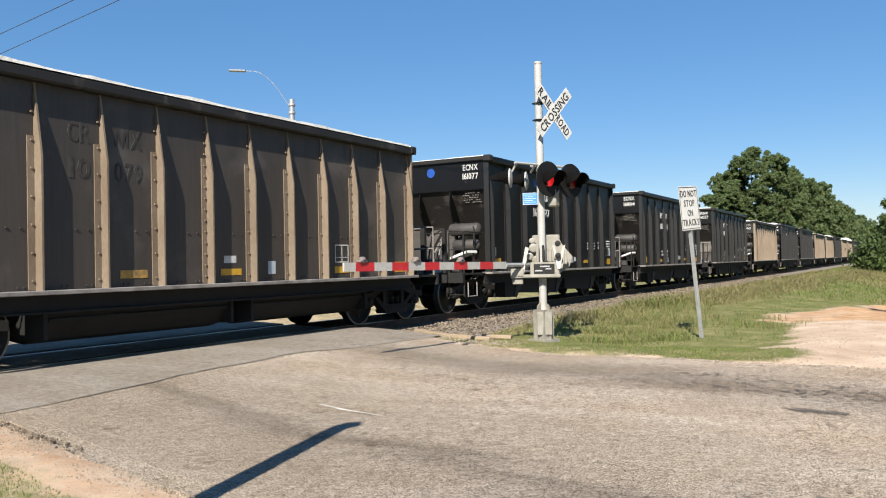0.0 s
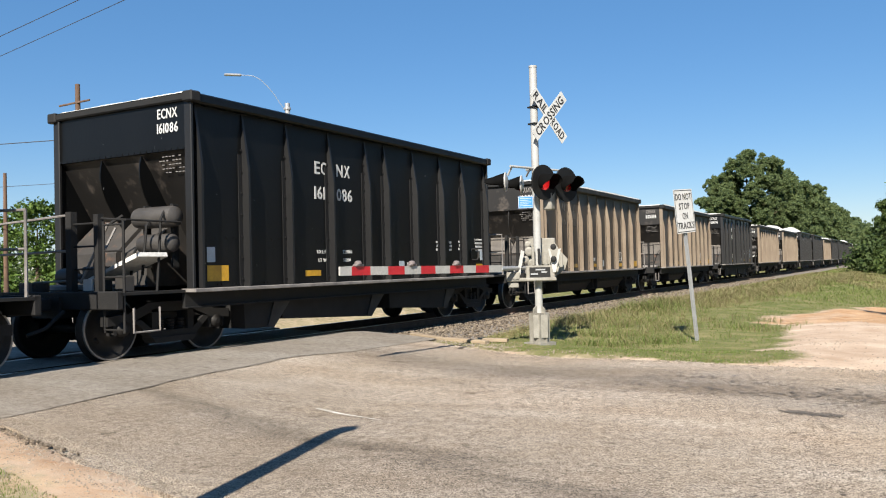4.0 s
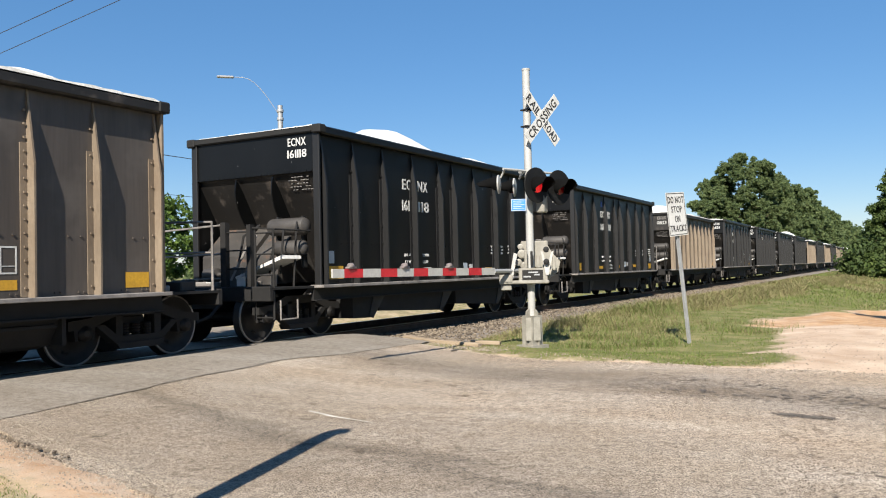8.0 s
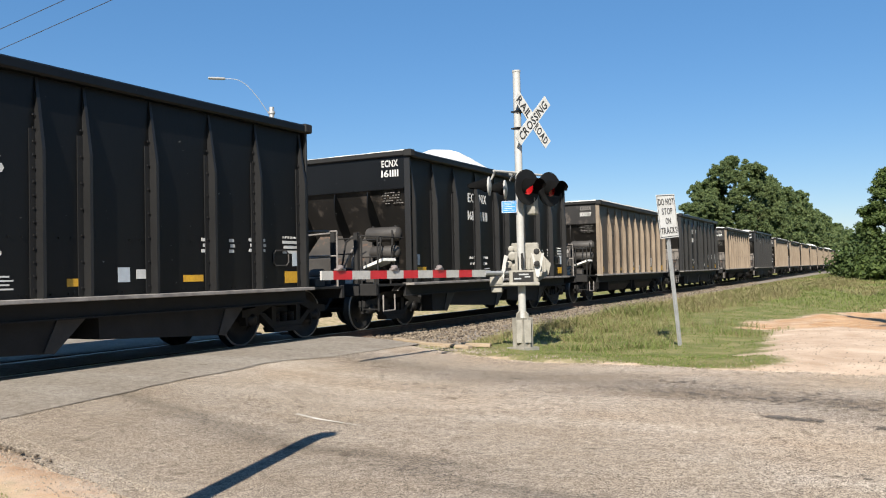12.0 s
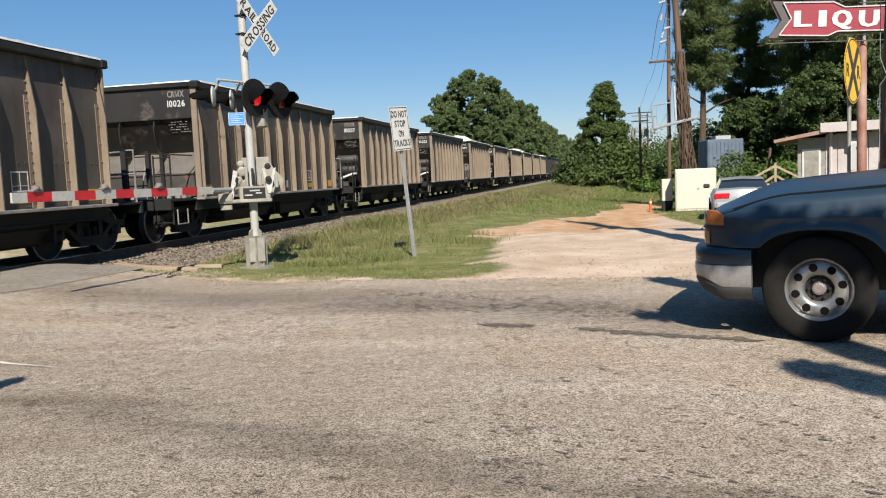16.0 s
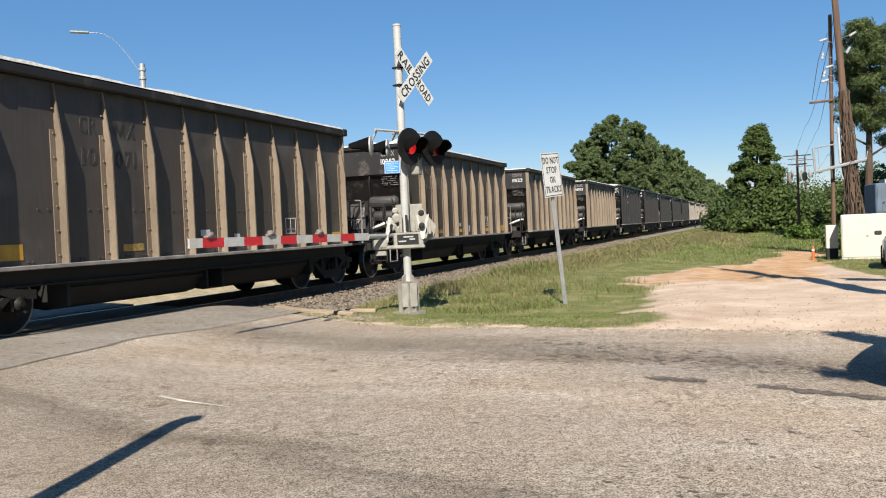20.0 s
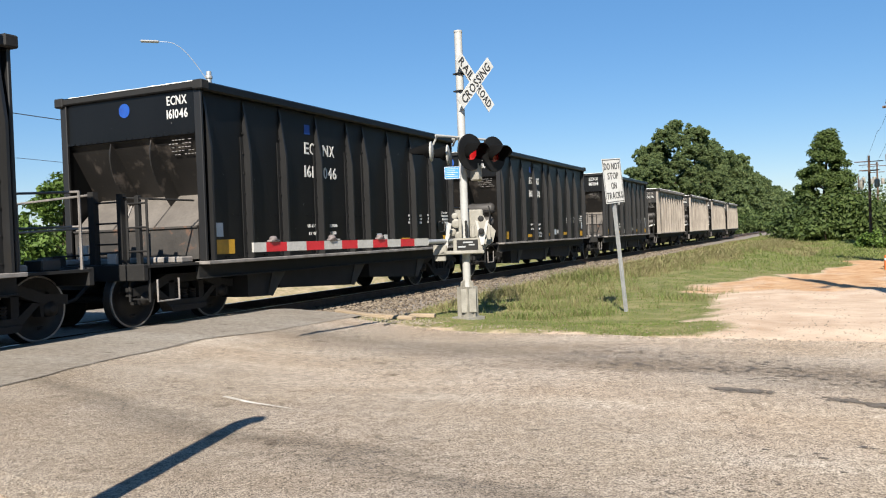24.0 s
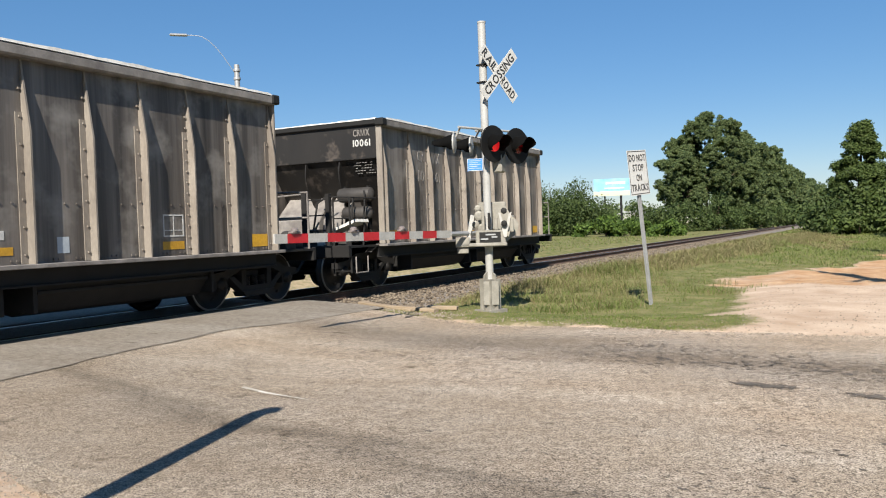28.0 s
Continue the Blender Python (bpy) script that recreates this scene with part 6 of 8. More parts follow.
def tree(x, y, h, r, shape, seed, leaves, size, leaf="leaf_a", name="tree", label="tall broadleaf tree in full green leaf", trunk=0.22, z0=None, lean=(0, 0)):
    rg = random.Random(seed)
    z = gz(x, y) if z0 is None else z0
    t = thing(name, label, "tree", pose(x, y, z), group="trees beyond the railway")
    part("trunk", trunk_mesh(h * (0.92 if shape == "pine" else 0.85), trunk, seed, lean, 9 if shape == "pine" else 7, 0.4 if shape == "pine" else 0.25, 0.2 if shape == "pine" else 0.35), "trunk", t, smooth=True)
    cl = []
    if shape == "round":
        lobes = [(0, 0, 0.78 * h, 0.42 * r), (0.1 * r, 0, 0.92 * h, 0.22 * r), (0, 0, 0.55 * h, 0.5 * r), (0, 0, 0.35 * h, 0.5 * r)]
        for k in range(20):
            zz = 0.2 + 0.74 * (k + rg.random()) / 20
            w = r * 0.8 * math.sqrt(max(1 - ((zz - 0.45) / 0.54) ** 2, 0.04)) * rg.uniform(0.65, 1.05)
            a = 2.4 * k + rg.uniform(-0.5, 0.5)
            lobes.append((math.cos(a) * w, math.sin(a) * w, h * zz, r * rg.uniform(0.17, 0.36)))
        for lx_, ly_, lz_, lr_ in lobes:
            for k in range(48):
                d = Vector((rg.gauss(0, 1), rg.gauss(0, 1), rg.gauss(0.3, 1))).normalized() * lr_ * rg.uniform(0.2, 1.2)
                cl.append((lx_ + d.x, ly_ + d.y, lz_ + d.z * 0.9, r * rg.uniform(0.035, 0.1)))
    elif shape == "column":
        for k in range(230):
            zz = rg.random() ** 1.1
            w = (r * 1.05 * (1 - zz) ** 0.85 + 0.3) * (0.35 + 0.65 * rg.random() ** 0.5)
            a = rg.uniform(0, 6.28)
            cl.append((math.cos(a) * w + lean[0] * zz, math.sin(a) * w, 0.3 + (h - 0.6) * zz, rg.uniform(0.3, 0.56) * (1 - 0.25 * zz)))
    elif shape == "pine":
        low = 0.5 if r < 2.5 else 0.34
        for k in range(46):
            zz = low + (0.97 - low) * (k + rg.random()) / 46
            reach = r * (0.35 + 1.1 * math.sin(math.pi * min((zz - low) / (1 - low) * 0.85 + 0.15, 1)) ** 0.8) * rg.uniform(0.45, 1.0)
            a = rg.uniform(0, 6.28)
            for q in range(4):
                f = 0.35 + 0.65 * q / 3
                cl.append((math.cos(a) * reach * f + lean[0] * zz + rg.uniform(-0.3, 0.3), math.sin(a) * reach * f + lean[1] * zz + rg.uniform(-0.3, 0.3), h * zz + 0.25 * reach * f + rg.uniform(-0.3, 0.2), rg.uniform(0.32, 0.62) * (0.8 + 0.08 * r)))
    else:
        for k in range(22):
            a, q = rg.uniform(0, 6.28), rg.random() ** 0.6
            zz = rg.uniform(0.15, 0.8) * (1.1 - 0.6 * q)
            cl.append((math.cos(a) * r * q, math.sin(a) * r * q, h * zz, h * rg.uniform(0.16, 0.3)))
    part("crown", leaf_mesh("crown", cl, leaves // len(cl), size, seed, 0.6 if shape == "pine" else 0.8, 0.22 if shape == "pine" else 0.6), leaf, t)
    return t


# row beyond the track, down to the vanishing point
ROW = ((-21.6, 138, 18.6, 4.2), (-19.0, 142, 17.6, 3.9), (-25.5, 140, 15.5, 4.0), (-24.3, 133, 12.0, 3.6), (-17.6, 150, 15.4, 3.8), (-18.4, 158, 16.6, 4.0), (-17.0, 172, 16.0, 4.2), (-17.5, 188, 16.2, 4.4),
       (-17, 205, 15.6, 4.4), (-17.5, 225, 15.5, 4.6), (-17, 250, 15.5, 4.8), (-17, 285, 15.2, 5.2), (-17, 330, 14.5, 5.8), (-15, 385, 14.0, 6.5), (-15, 450, 13.5, 7.5), (-8, 530, 13, 8))
for i, (x, y, h, r) in enumerate(ROW):
    tree(x, y, h * 1.04, r * 1.06, "round", 100 + i, 78000 if y < 160 else 14000 if y < 260 else 5000, 0.13 if y < 160 else 0.3 if y < 260 else 0.6)
for i, (x, y, h, r) in enumerate(((-29, 124, 6.0, 4.2), (-23, 122, 5.4, 3.8), (-18, 126, 5.2, 3.2), (-15.5, 138, 5.0, 3.0), (-14.5, 155, 5.0, 3.0), (-14.2, 175, 5.5, 3.4), (-14, 205, 6, 4), (-14, 245, 6, 4.5), (-13, 300, 7, 5),
                                  (-36, 118, 8.6, 4.5), (-41, 112, 9.6, 4.8), (-46, 120, 9.0, 4.2), (-43, 124, 10.5, 4.4), (-39, 92, 4.2, 4.0), (-33, 84, 3.2, 3.5), (-27, 98, 3.0, 3.6), (-44, 78, 4.2, 4.4), (-22, 95, 2.4, 3.0), (-17.5, 88, 1.8, 2.4), (-30, 66, 2.6, 2.6), (-52, 96, 7.5, 4.5), (-60, 92, 8.5, 5))):
    tree(x, y, h, r, "scrub", 200 + i, 9000 if x < -30 else 5000, 0.17 if y < 160 else 0.4, "leaf_s" if h < 4 else "leaf_d", "shrub", "dense green scrub growing beside the railway", 0.1)
# ivy-clad tree on the near side of the track
tree(0.1, 75, 9.0, 3.2, "column", 301, 60000, 0.095, "leaf_b", "ivy_tree", "tapering tree trunk wholly overgrown with ivy", 0.3, lean=(0.4, 0))
for i, (x, y, h, r) in enumerate(((-1.2, 73.5, 4.2, 2.0), (1.6, 74, 5.2, 1.9), (2.8, 76, 3.6, 2.0), (4.4, 82, 3.2, 2.6), (6.5, 88, 3.4, 3.0), (0.2, 71.5, 2.6, 1.8), (3.4, 58, 1.3, 1.5), (5.2, 50, 1.7, 1.6), (4.2, 42, 1.3, 1.2), (7.0, 44, 2.4, 2.0), (9.0, 41, 2.4, 2.0), (5.8, 38.5, 1.2, 1.1),
                                  (5, 110, 5.5, 4), (9, 105, 7.5, 4.5), (13, 112, 8, 5), (2.5, 130, 6, 4), (8, 150, 9, 6), (15, 72, 7.5, 4.2), (11, 68, 6.5, 3.6))):
    tree(x, y, h, r, "scrub", 330 + i, 6000 if y < 70 else 4500, 0.1 if y < 60 else 0.17, "leaf_b" if i % 2 else "leaf_s" if y < 60 else "leaf_d", "bush", "dense dark green bush at the edge of the clearing", 0.08)
# pines
for i, (x, y, h, r, ln) in enumerate(((6.3, 55, 13.0, 1.7, 0.4), (12.9, 54, 17.5, 2.9, -0.3), (14.2, 50, 16.5, 3.5, 0.2), (16.4, 52, 17.0, 3.8, 0.3), (19.4, 54, 16.5, 4.0, 0.2), (14.6, 60, 18.5, 4.2, 0.0), (18.5, 62, 19, 4.5, 0.0), (22.5, 56, 16, 4.5, 0.0), (10.6, 64, 13.0, 2.6, 0.2))):
    tree(x, y, h, r, "pine", 400 + i, 40000 if r < 2 else 66000, 0.12, "leaf_p", "pine", "tall pine with ragged green needle clumps", 0.24, lean=(ln, 0))
for i, (x, y, h, r) in enumerate(((11.5, 47, 6.5, 2.8), (14.5, 46, 7.5, 3.2), (17.5, 47, 7.5, 3.2), (20.5, 48, 7.0, 3.2), (8.4, 50, 5.2, 2.2), (23, 46, 8, 3.5))):
    tree(x, y, h, r, "round", 450 + i, 34000, 0.085, "leaf_d", "understorey_tree", "leafy understorey tree below the pines", 0.14)
for i, (x, y, h, r) in enumerate(((-46, 40, 6.6, 3.0), (-50, 46, 7.4, 3.4), (-40, 45, 5.0, 2.6), (-58, 40, 7, 4), (-42, 33, 3.5, 2.6), (-36, 52, 4, 3), (-47, 28, 3.2, 2.4))):
    tree(x, y, h, r, "round" if h > 5 else "scrub", 470 + i, 6500, 0.15, "leaf_s", "roadside_tree", "green tree across the railway", 0.16)


def shade_tree():
    """A tree beyond the road's shoulder whose boughs shade the asphalt."""
    t = thing("shade_tree", "spreading roadside tree that throws bough shadows on the road", "tree", pose(7.0, -1.5, -0.05))
    part("trunk", tube(bmesh.new(), ((0, 0, -0.2), (-0.05, 0.1, 1.6), (-0.25, 0.3, 3.0), (-0.5, 0.5, 4.2)), [0.26, 0.2, 0.16, 0.11], 12), "trunk", t, smooth=True)
    cl = []
    for pts in (((-0.5, 0.5, 4.1), (-2.6, 3.2, 4.7), (-3.7, 4.0, 5.0), (-4.4, 5.15, 5.0)), ((-0.9, 1.0, 4.3), (-3.2, 2.6, 4.8), (-4.61, 2.9, 5.0)), ((-0.5, 0.5, 4.1), (-2.0, 0.3, 4.7), (-3.48, 0.6, 5.0), (-3.8, 1.05, 5.0)), ((-0.5, 0.5, 4.2), (-1.8, 0.7, 4.7), (-3.28, 1.2, 5.0), (-3.55, 1.85, 5.0))):
        part("bough", tube(bmesh.new(), pts, [0.1, 0.07, 0.05, 0.02][-len(pts):], 7), "trunk", t, smooth=True)
        for k in range(9):
            q = Vector(pts[-2]).lerp(Vector(pts[-1]), k / 8)
            cl.append((q.x, q.y, q.z, 0.15))
    part("crown", leaf_mesh("crown", cl, 150, 0.05, 66), "leaf_a", t)


shade_tree()


def far_woods():
    """A low belt of woods on the horizon all round."""
    rg = random.Random(9)
    cl = []
    for k in range(900):
        a = rg.uniform(0, 6.283)
        d = rg.uniform(330, 520)
        x, y = d * math.cos(a), d * math.sin(a)
        if abs(x - XT) < 9:
            continue
        for q in range(2):
            cl.append((x + rg.uniform(-6, 6), y + rg.uniform(-6, 6), rg.uniform(1, 9.5), rg.uniform(2.8, 5)))
    me = leaf_mesh("far_woods", cl, 46, 1.1, 77)
    return tagged(part("far_woods", me, "leaf_a"), "distant belt of green woods", "woods", kind="stuff")


far_woods()


# ---- debris beside the crossing ----
M["plank"] = mat("bleached_plank", (0.312, 0.246, 0.168), (0.216, 0.162, 0.108), 0.85, 0, 4, 30, 0.3, (0.6, 4, 4))
for x, y, ln, a in ((-6.9, 12.35, 1.5, -24), (-6.2, 12.1, 0.8, -8), (-7.4, 12.75, 0.9, -35), (-5.9, 12.45, 0.5, 14)):
    p = tagged(part("crossing_plank", boxes(((-ln / 2, -0.07, -0.03), (ln / 2, 0.07, 0.03)), bevel=0.008), "plank"), "bleached plank lying beside the crossing", "plank", group="planks by the crossing")
    p.matrix_world = pose(x, y, max(gz(x, y), -0.06) + 0.035, 0, 2, a)


# ---- poles, wires and lamps ----
def pole(x, y, h, r, label, top=(0, 0), name="utility_pole", z0=0.0):
    t = thing(name, label, "utility pole")
    bm = bmesh.new()
    tube(bm, [(x + top[0] * k, y + top[1] * k, z0 - 0.4 + (h + 0.4) * k) for k in (0, 0.25, 0.5, 0.75, 1)], [r * (1.1 - 0.4 * k) for k in (0, 0.25, 0.5, 0.75, 1)], 14)
    part("shaft", bm, "pole_wood", t, smooth=True)
    return t


def wire(points, sag, radius=0.012, label="thin black overhead cable between poles"):
    bm = bmesh.new()
    for p, q in zip(points, points[1:]):
        p, q = Vector(p), Vector(q)
        pts = [p.lerp(q, k / 14) - Vector((0, 0, sag * 4 * (k / 14) * (1 - k / 14))) for k in range(15)]
        tube(bm, pts, radius, 5)
    return tagged(part("overhead_wire", bm, "black", smooth=True), label, "wire", group="overhead wires")


# pole with equipment rack, overgrown
pz = -0.45
up_ = pole(3.76, 36.2, 11.3, 0.155, "weathered timber utility pole wrapped in dead vines, leaning slightly", (-0.58, 0), z0=pz)
rgv = random.Random(5)
bm = bmesh.new()
for k in range(130):
    a0, z0 = rgv.uniform(0, 6.28), rgv.uniform(-0.4, 4.6)
    z1 = min(z0 + rgv.uniform(1.0, 3.6), 5.9)
    pts = []
    rr = rgv.uniform(0.15, 0.34)
    for q in range(9):
        z = z0 + (z1 - z0) * q / 8
        a = a0 + rgv.uniform(-0.3, 0.3) + q * 0.1
        r_ = (rr + rgv.uniform(-0.03, 0.06)) * (1.05 - 0.08 * z)
        pts.append((3.76 - 0.05 * z + r_ * math.cos(a), 36.2 + r_ * math.sin(a), z))
    tube(bm, pts, rgv.uniform(0.012, 0.034), 4)
part("dead_vines", bm, "trunk", up_, "shaggy brown dead vine stems")
bm = bmesh.new()
tube(bm, ((2.98, 36.7, -0.6), (3.1, 36.7, 9.0)), [0.085, 0.07], 10)
part("second_shaft", bm, "pole_wood", up_)
for x0, z0, x1, z1, r_ in ((2.35, 2.82, 4.15, 3.19, 0.065), (2.35, 2.82, 2.3, 3.75, 0.045), (2.3, 3.75, 3.1, 3.85, 0.03), (2.5, 2.85, 2.47, 3.7, 0.015), (4.15, 3.19, 4.2, 3.5, 0.02)):
    part("rack_bar", rod((x0, 36.0, z0), (x1, 36.0, z1), r_, 6), "galv", up_, "grey steel rack bar")
part("meter_pipe", rod((3.25, 36.0, 3.1), (3.2, 36.0, 4.5), 0.05, 8), "insulator", up_, "grey metal pipe")
for x, z, tilt in ((2.79, 7.91, 75), (2.74, 7.31, 10), (2.97, 6.86, 75), (2.81, 6.33, 75), (2.78, 6.6, 15), (3.82, 8.02, 60), (3.65, 7.43, 30)):
    bm = bmesh.new()
    lathe(bm, ((0, -0.15), (0.045, -0.14), (0.06, -0.08), (0.04, -0.05), (0.06, 0.02), (0.04, 0.05), (0.05, 0.12), (0, 0.14)), 10, Matrix.Translation((x, 36.0, z)) @ Matrix.Rotation(radians(tilt), 4, "Y"))
    ins = part("insulator", bm, "insulator", up_, "grey stacked insulator", True)
    part("bracket", rod((x, 36.0, z), (3.1 if x < 3.2 else 3.4, 36.4, z - 0.05), 0.014, 5), "galv", ins)
part("cross_arm", rod((2.25, 36.6, 5.6), (3.2, 36.6, 5.63), 0.05, 6), "pole_wood", up_)
wire(((2.95, 36.2, 8.2), (2.6, 36.2, 7.2), (2.35, 36.4, 5.7)), -0.03, 0.012)
for k, (z, a) in enumerate(((8.8, 1), (8.2, -1), (5.9, 1))):
    wire(((3.2, 36.2, z), (5.0 + k, 90, z + 1), (5 + k, 160, z)), 0.9)
# poles further off
for x, y, h in ((3.0, 64, 5.7), (5.0, 92, 7.0), (4.3, 92.5, 7.2), (5.4, 150, 8.5)):
    p = pole(x, y, h, 0.1, "distant timber utility pole with cross arms and transformers")
    for z, w in ((h - 0.4, 1.1), (h - 1.0, 0.8)):
        part("cross_arm", rod((x - w * 0.8, y, z), (x + w * 0.8, y, z), 0.035, 5), "pole_wood", p)
    for s in (-0.5, 0.45):
        bm = bmesh.new()
        lathe(bm, ((0, 0), (0.15, 0.02), (0.17, 0.08), (0.17, 0.5), (0.13, 0.58), (0, 0.6)), 14, Matrix.Translation((x + s, y - 0.2, h - 2.2)))
        part("transformer", bm, "cast_grey", p, "grey transformer can", True)
# large brown pole by the road with notices
BX, BY = 3.50, 10.45
bp_ = pole(BX, BY, 13.0, 0.255, "thick dark brown creosoted utility pole by the road", (0.38, 0))
M["paper"] = mat("weathered_white_board", (0.507, 0.494, 0.455), (0.39, 0.37, 0.325), 0.7, 0, 5, 40, 0.05)
for z0, z1, w, mt, lb in ((2.66, 3.14, 0.2, "paper", "white board nailed on"), (2.28, 2.5, 0.12, "paper", "white paper notice"), (1.32, 1.62, 0.16, "paper", "white paper notice"), (1.2, 1.28, 0.2, "yellow", "yellow reflective plate")):
    bm = boxes(((-w, -0.285, z0), (w, -0.275, z1)))
    o = part("notice_board", bm, mt, bp_, lb)
    o.matrix_basis = pose(BX, BY, 0, 0, 0, -6)
bm = tube(bmesh.new(), ((BX - 0.26, BY - 0.12, 0), (BX - 0.255, BY - 0.12, 2.0), (BX - 0.2, BY - 0.16, 2.1), (BX - 0.26, BY - 0.14, 2.3), (BX - 0.22, BY - 0.1, 9)), 0.0035, 6)
part("cable_conduit", bm, "galv", bp_)
part("cross_arm", rod((BX - 0.35, BY - 1.1, 9.1), (BX + 0.35, BY + 1.1, 9.1), 0.07, 6), "pole_wood", bp_)
# wires over the crossing and their far pole
fp = pole(-60, 21.6, 9.6, 0.16, "timber utility pole across the railway")
part("cross_arm", rod((-60.4, 19.4, 9.2), (-59.7, 24.4, 9.2), 0.07, 6), "pole_wood", fp)
for y0, y1 in ((24.0, 11.4), (22.4, 10.9), (19.9, 10.0)):
    wire(((-60, y0, 9.2), (BX, y1, 9.15)), 0.25, 0.011)
pa = pole(-32.0, 24.2, 9.8, 0.15, "slim timber utility pole across the railway")
part("cross_arm", rod((-33.0, 24.0, 8.9), (-31.2, 24.2, 9.0), 0.045, 6), "pole_wood", pa)
for k, z in enumerate((7.35, 5.4)):
    wire(((-80, 6, z + 0.5), (-32, 24.2, z), (-27, 75, z)), 0.4, 0.02 if k == 0 else 0.012)
pole(-40.2, 26.0, 6.6, 0.12, "short timber utility pole across the railway")
# street lamp across the track
LD = 36.0
lx, ly = 0.15 + LD * math.sin(radians(-40.27)), 0.5 + LD * math.cos(radians(-40.27))
tx, ty = 0.15 + LD * math.sin(radians(-43.9)), 0.5 + LD * math.cos(radians(-43.9))
sl = thing("street_lamp", "galvanised street lamp with a curved arm beyond the railway", "street lamp")
part("pole_shaft", tube(bmesh.new(), ((lx, ly, -0.3), (lx, ly, 8.5)), [0.14, 0.11], 12), "galv", sl, smooth=True)
bm = bmesh.new()
tube(bm, [(lx + (tx - lx) * u, ly + (ty - ly) * u, 8.0 + 1.68 * math.sin(min(u / 0.7, 1) * 1.5708)) for u in (0, 0.12, 0.24, 0.36, 0.48, 0.6, 0.7, 0.86)], 0.013, 7)
part("arm", bm, "galv", sl, smooth=True)
bm = boxes(((-0.36, -0.1, -0.045), (0.36, 0.1, 0.045)), bevel=0.035)
bm.transform(Matrix.Translation((tx, ty, 9.68)) @ Matrix.Rotation(math.atan2(ty - ly, tx - lx), 4, "Z"))
part("lamp_head", bm, "galv", sl)
for z in (7.85, 8.2):
    part("pole_band", lathe(bmesh.new(), ((0.14, z), (0.15, z + 0.02), (0.15, z + 0.1), (0.14, z + 0.12)), 14, Matrix.Translation((lx, ly, 0))), "galv", sl)
# slim pole beside the camera, seen by its shadow across the road
sp = thing("roadside_post", "slim steel post whose shadow falls across the road", "post")
bm = bmesh.new()
px, py = -2.66, 1.24
tube(bm, ((px, py, -0.3), (px, py, 3.1), (px + 0.015, py - 0.01, 3.3), (px + 0.05, py - 0.02, 3.38), (px + 0.12, py - 0.03, 3.43)), [0.085, 0.085, 0.085, 0.085, 0.07], 12)
part("post_shaft", bm, "galv", sp, smooth=True)

# ---- roadside things on the clearing ----
M["cabinet"] = mat("cream_cabinet_paint", (0.462, 0.451, 0.388), (0.43, 0.42, 0.351), 0.5, 0, 2, 40, 0.03)
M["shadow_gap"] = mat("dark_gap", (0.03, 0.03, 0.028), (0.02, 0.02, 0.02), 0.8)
cb = thing("utility_cabinet", "large cream steel utility cabinet on bare ground", "utility cabinet", pose(3.62, 32.6, -0.47, 0, 0, -4))
part("body", boxes(((-0.73, -0.35, 0), (0.73, 0.35, 1.58)), bevel=0.03), "cabinet", cb)
part("door", boxes(((-0.68, -0.372, 0.1), (0.68, -0.352, 1.5)), bevel=0.006), "cabinet", cb)
part("handle", boxes(((0.05, -0.395, 0.82), (0.13, -0.372, 0.87))), "galv", cb)
part("plinth", boxes(((-0.76, -0.38, -0.15), (0.76, 0.38, 0.0))), "cast_grey", cb)
c2 = thing("meter_cabinet", "narrow cream utility cabinet with a dark base", "utility cabinet", pose(2.66, 33.6, -0.45))
part("body", boxes(((-0.2, -0.25, 0.35), (0.2, 0.25, 1.2)), bevel=0.02), "cabinet", c2)
part("base", boxes(((-0.19, -0.24, -0.15), (0.19, 0.24, 0.36))), "dark_iron", c2)
mk = thing("marker_post", "short orange marker post in the dirt", "marker post", pose(2.03, 33.5, -0.47))
M["orange"] = mat("faded_orange_plastic", (0.525, 0.112, 0.021), (0.42, 0.091, 0.021), 0.5, 0, 5, 40, 0.02)
part("post", lathe(bmesh.new(), ((0.055, -0.15), (0.05, 0.42), (0.045, 0.47), (0, 0.48)), 12), "orange", mk, smooth=True)
part("band", lathe(bmesh.new(), ((0.054, 0.3), (0.054, 0.38)), 12), "sign_white", mk, "pale reflective band")
tagged(part("fence_post", rod((6.15, 33.0, -0.6), (6.35, 33.0, 1.75), 0.05, 7), "pole_wood"), "leaning timber fence post behind the parked car", "fence post")
gf = thing("timber_frame", "weathered timber gable frame lying behind the car", "timber frame")
for a, b in (((4.85, 29, 0.62), (5.75, 29, 1.1)), ((5.75, 29, 1.1), (6.6, 29, 0.62)), ((5.1, 29, 0.5), (6.4, 29, 0.5)), ((5.35, 29, 0.52), (5.75, 29, 0.8)), ((5.75, 29, 0.8), (6.15, 29, 0.52)), ((5.75, 29, 0.5), (5.75, 29, 1.2))):
    part("beam", rod(a, b, 0.05, 4), "plank", gf)
for x in (5.15, 6.35):
    part("leg", boxes(((x - 0.04, 28.96, -0.6), (x + 0.04, 29.04, 0.5))), "plank", gf)
M["tank_blue"] = mat("dull_blue_container", (0.085, 0.115, 0.16), (0.055, 0.075, 0.105), 0.6, 0, 2, 30, 0.05)
tk = thing("container", "dull blue container standing below the trees", "container", pose(6.5, 47.5, -0.2, 0, 0, 8))
part("body", boxes(((-0.95, -1, 0), (0.95, 1, 2.75)), bevel=0.05), "tank_blue", tk)
for k in range(9):
    part("corrugation", boxes(((-0.86 + 0.2 * k, -1.03, 0.1), (-0.78 + 0.2 * k, -1.0, 2.6))), "tank_blue", tk)
part("top_frame", boxes(((-0.4, -0.6, 2.75), (0.4, 0.3, 2.95))), "galv", tk)

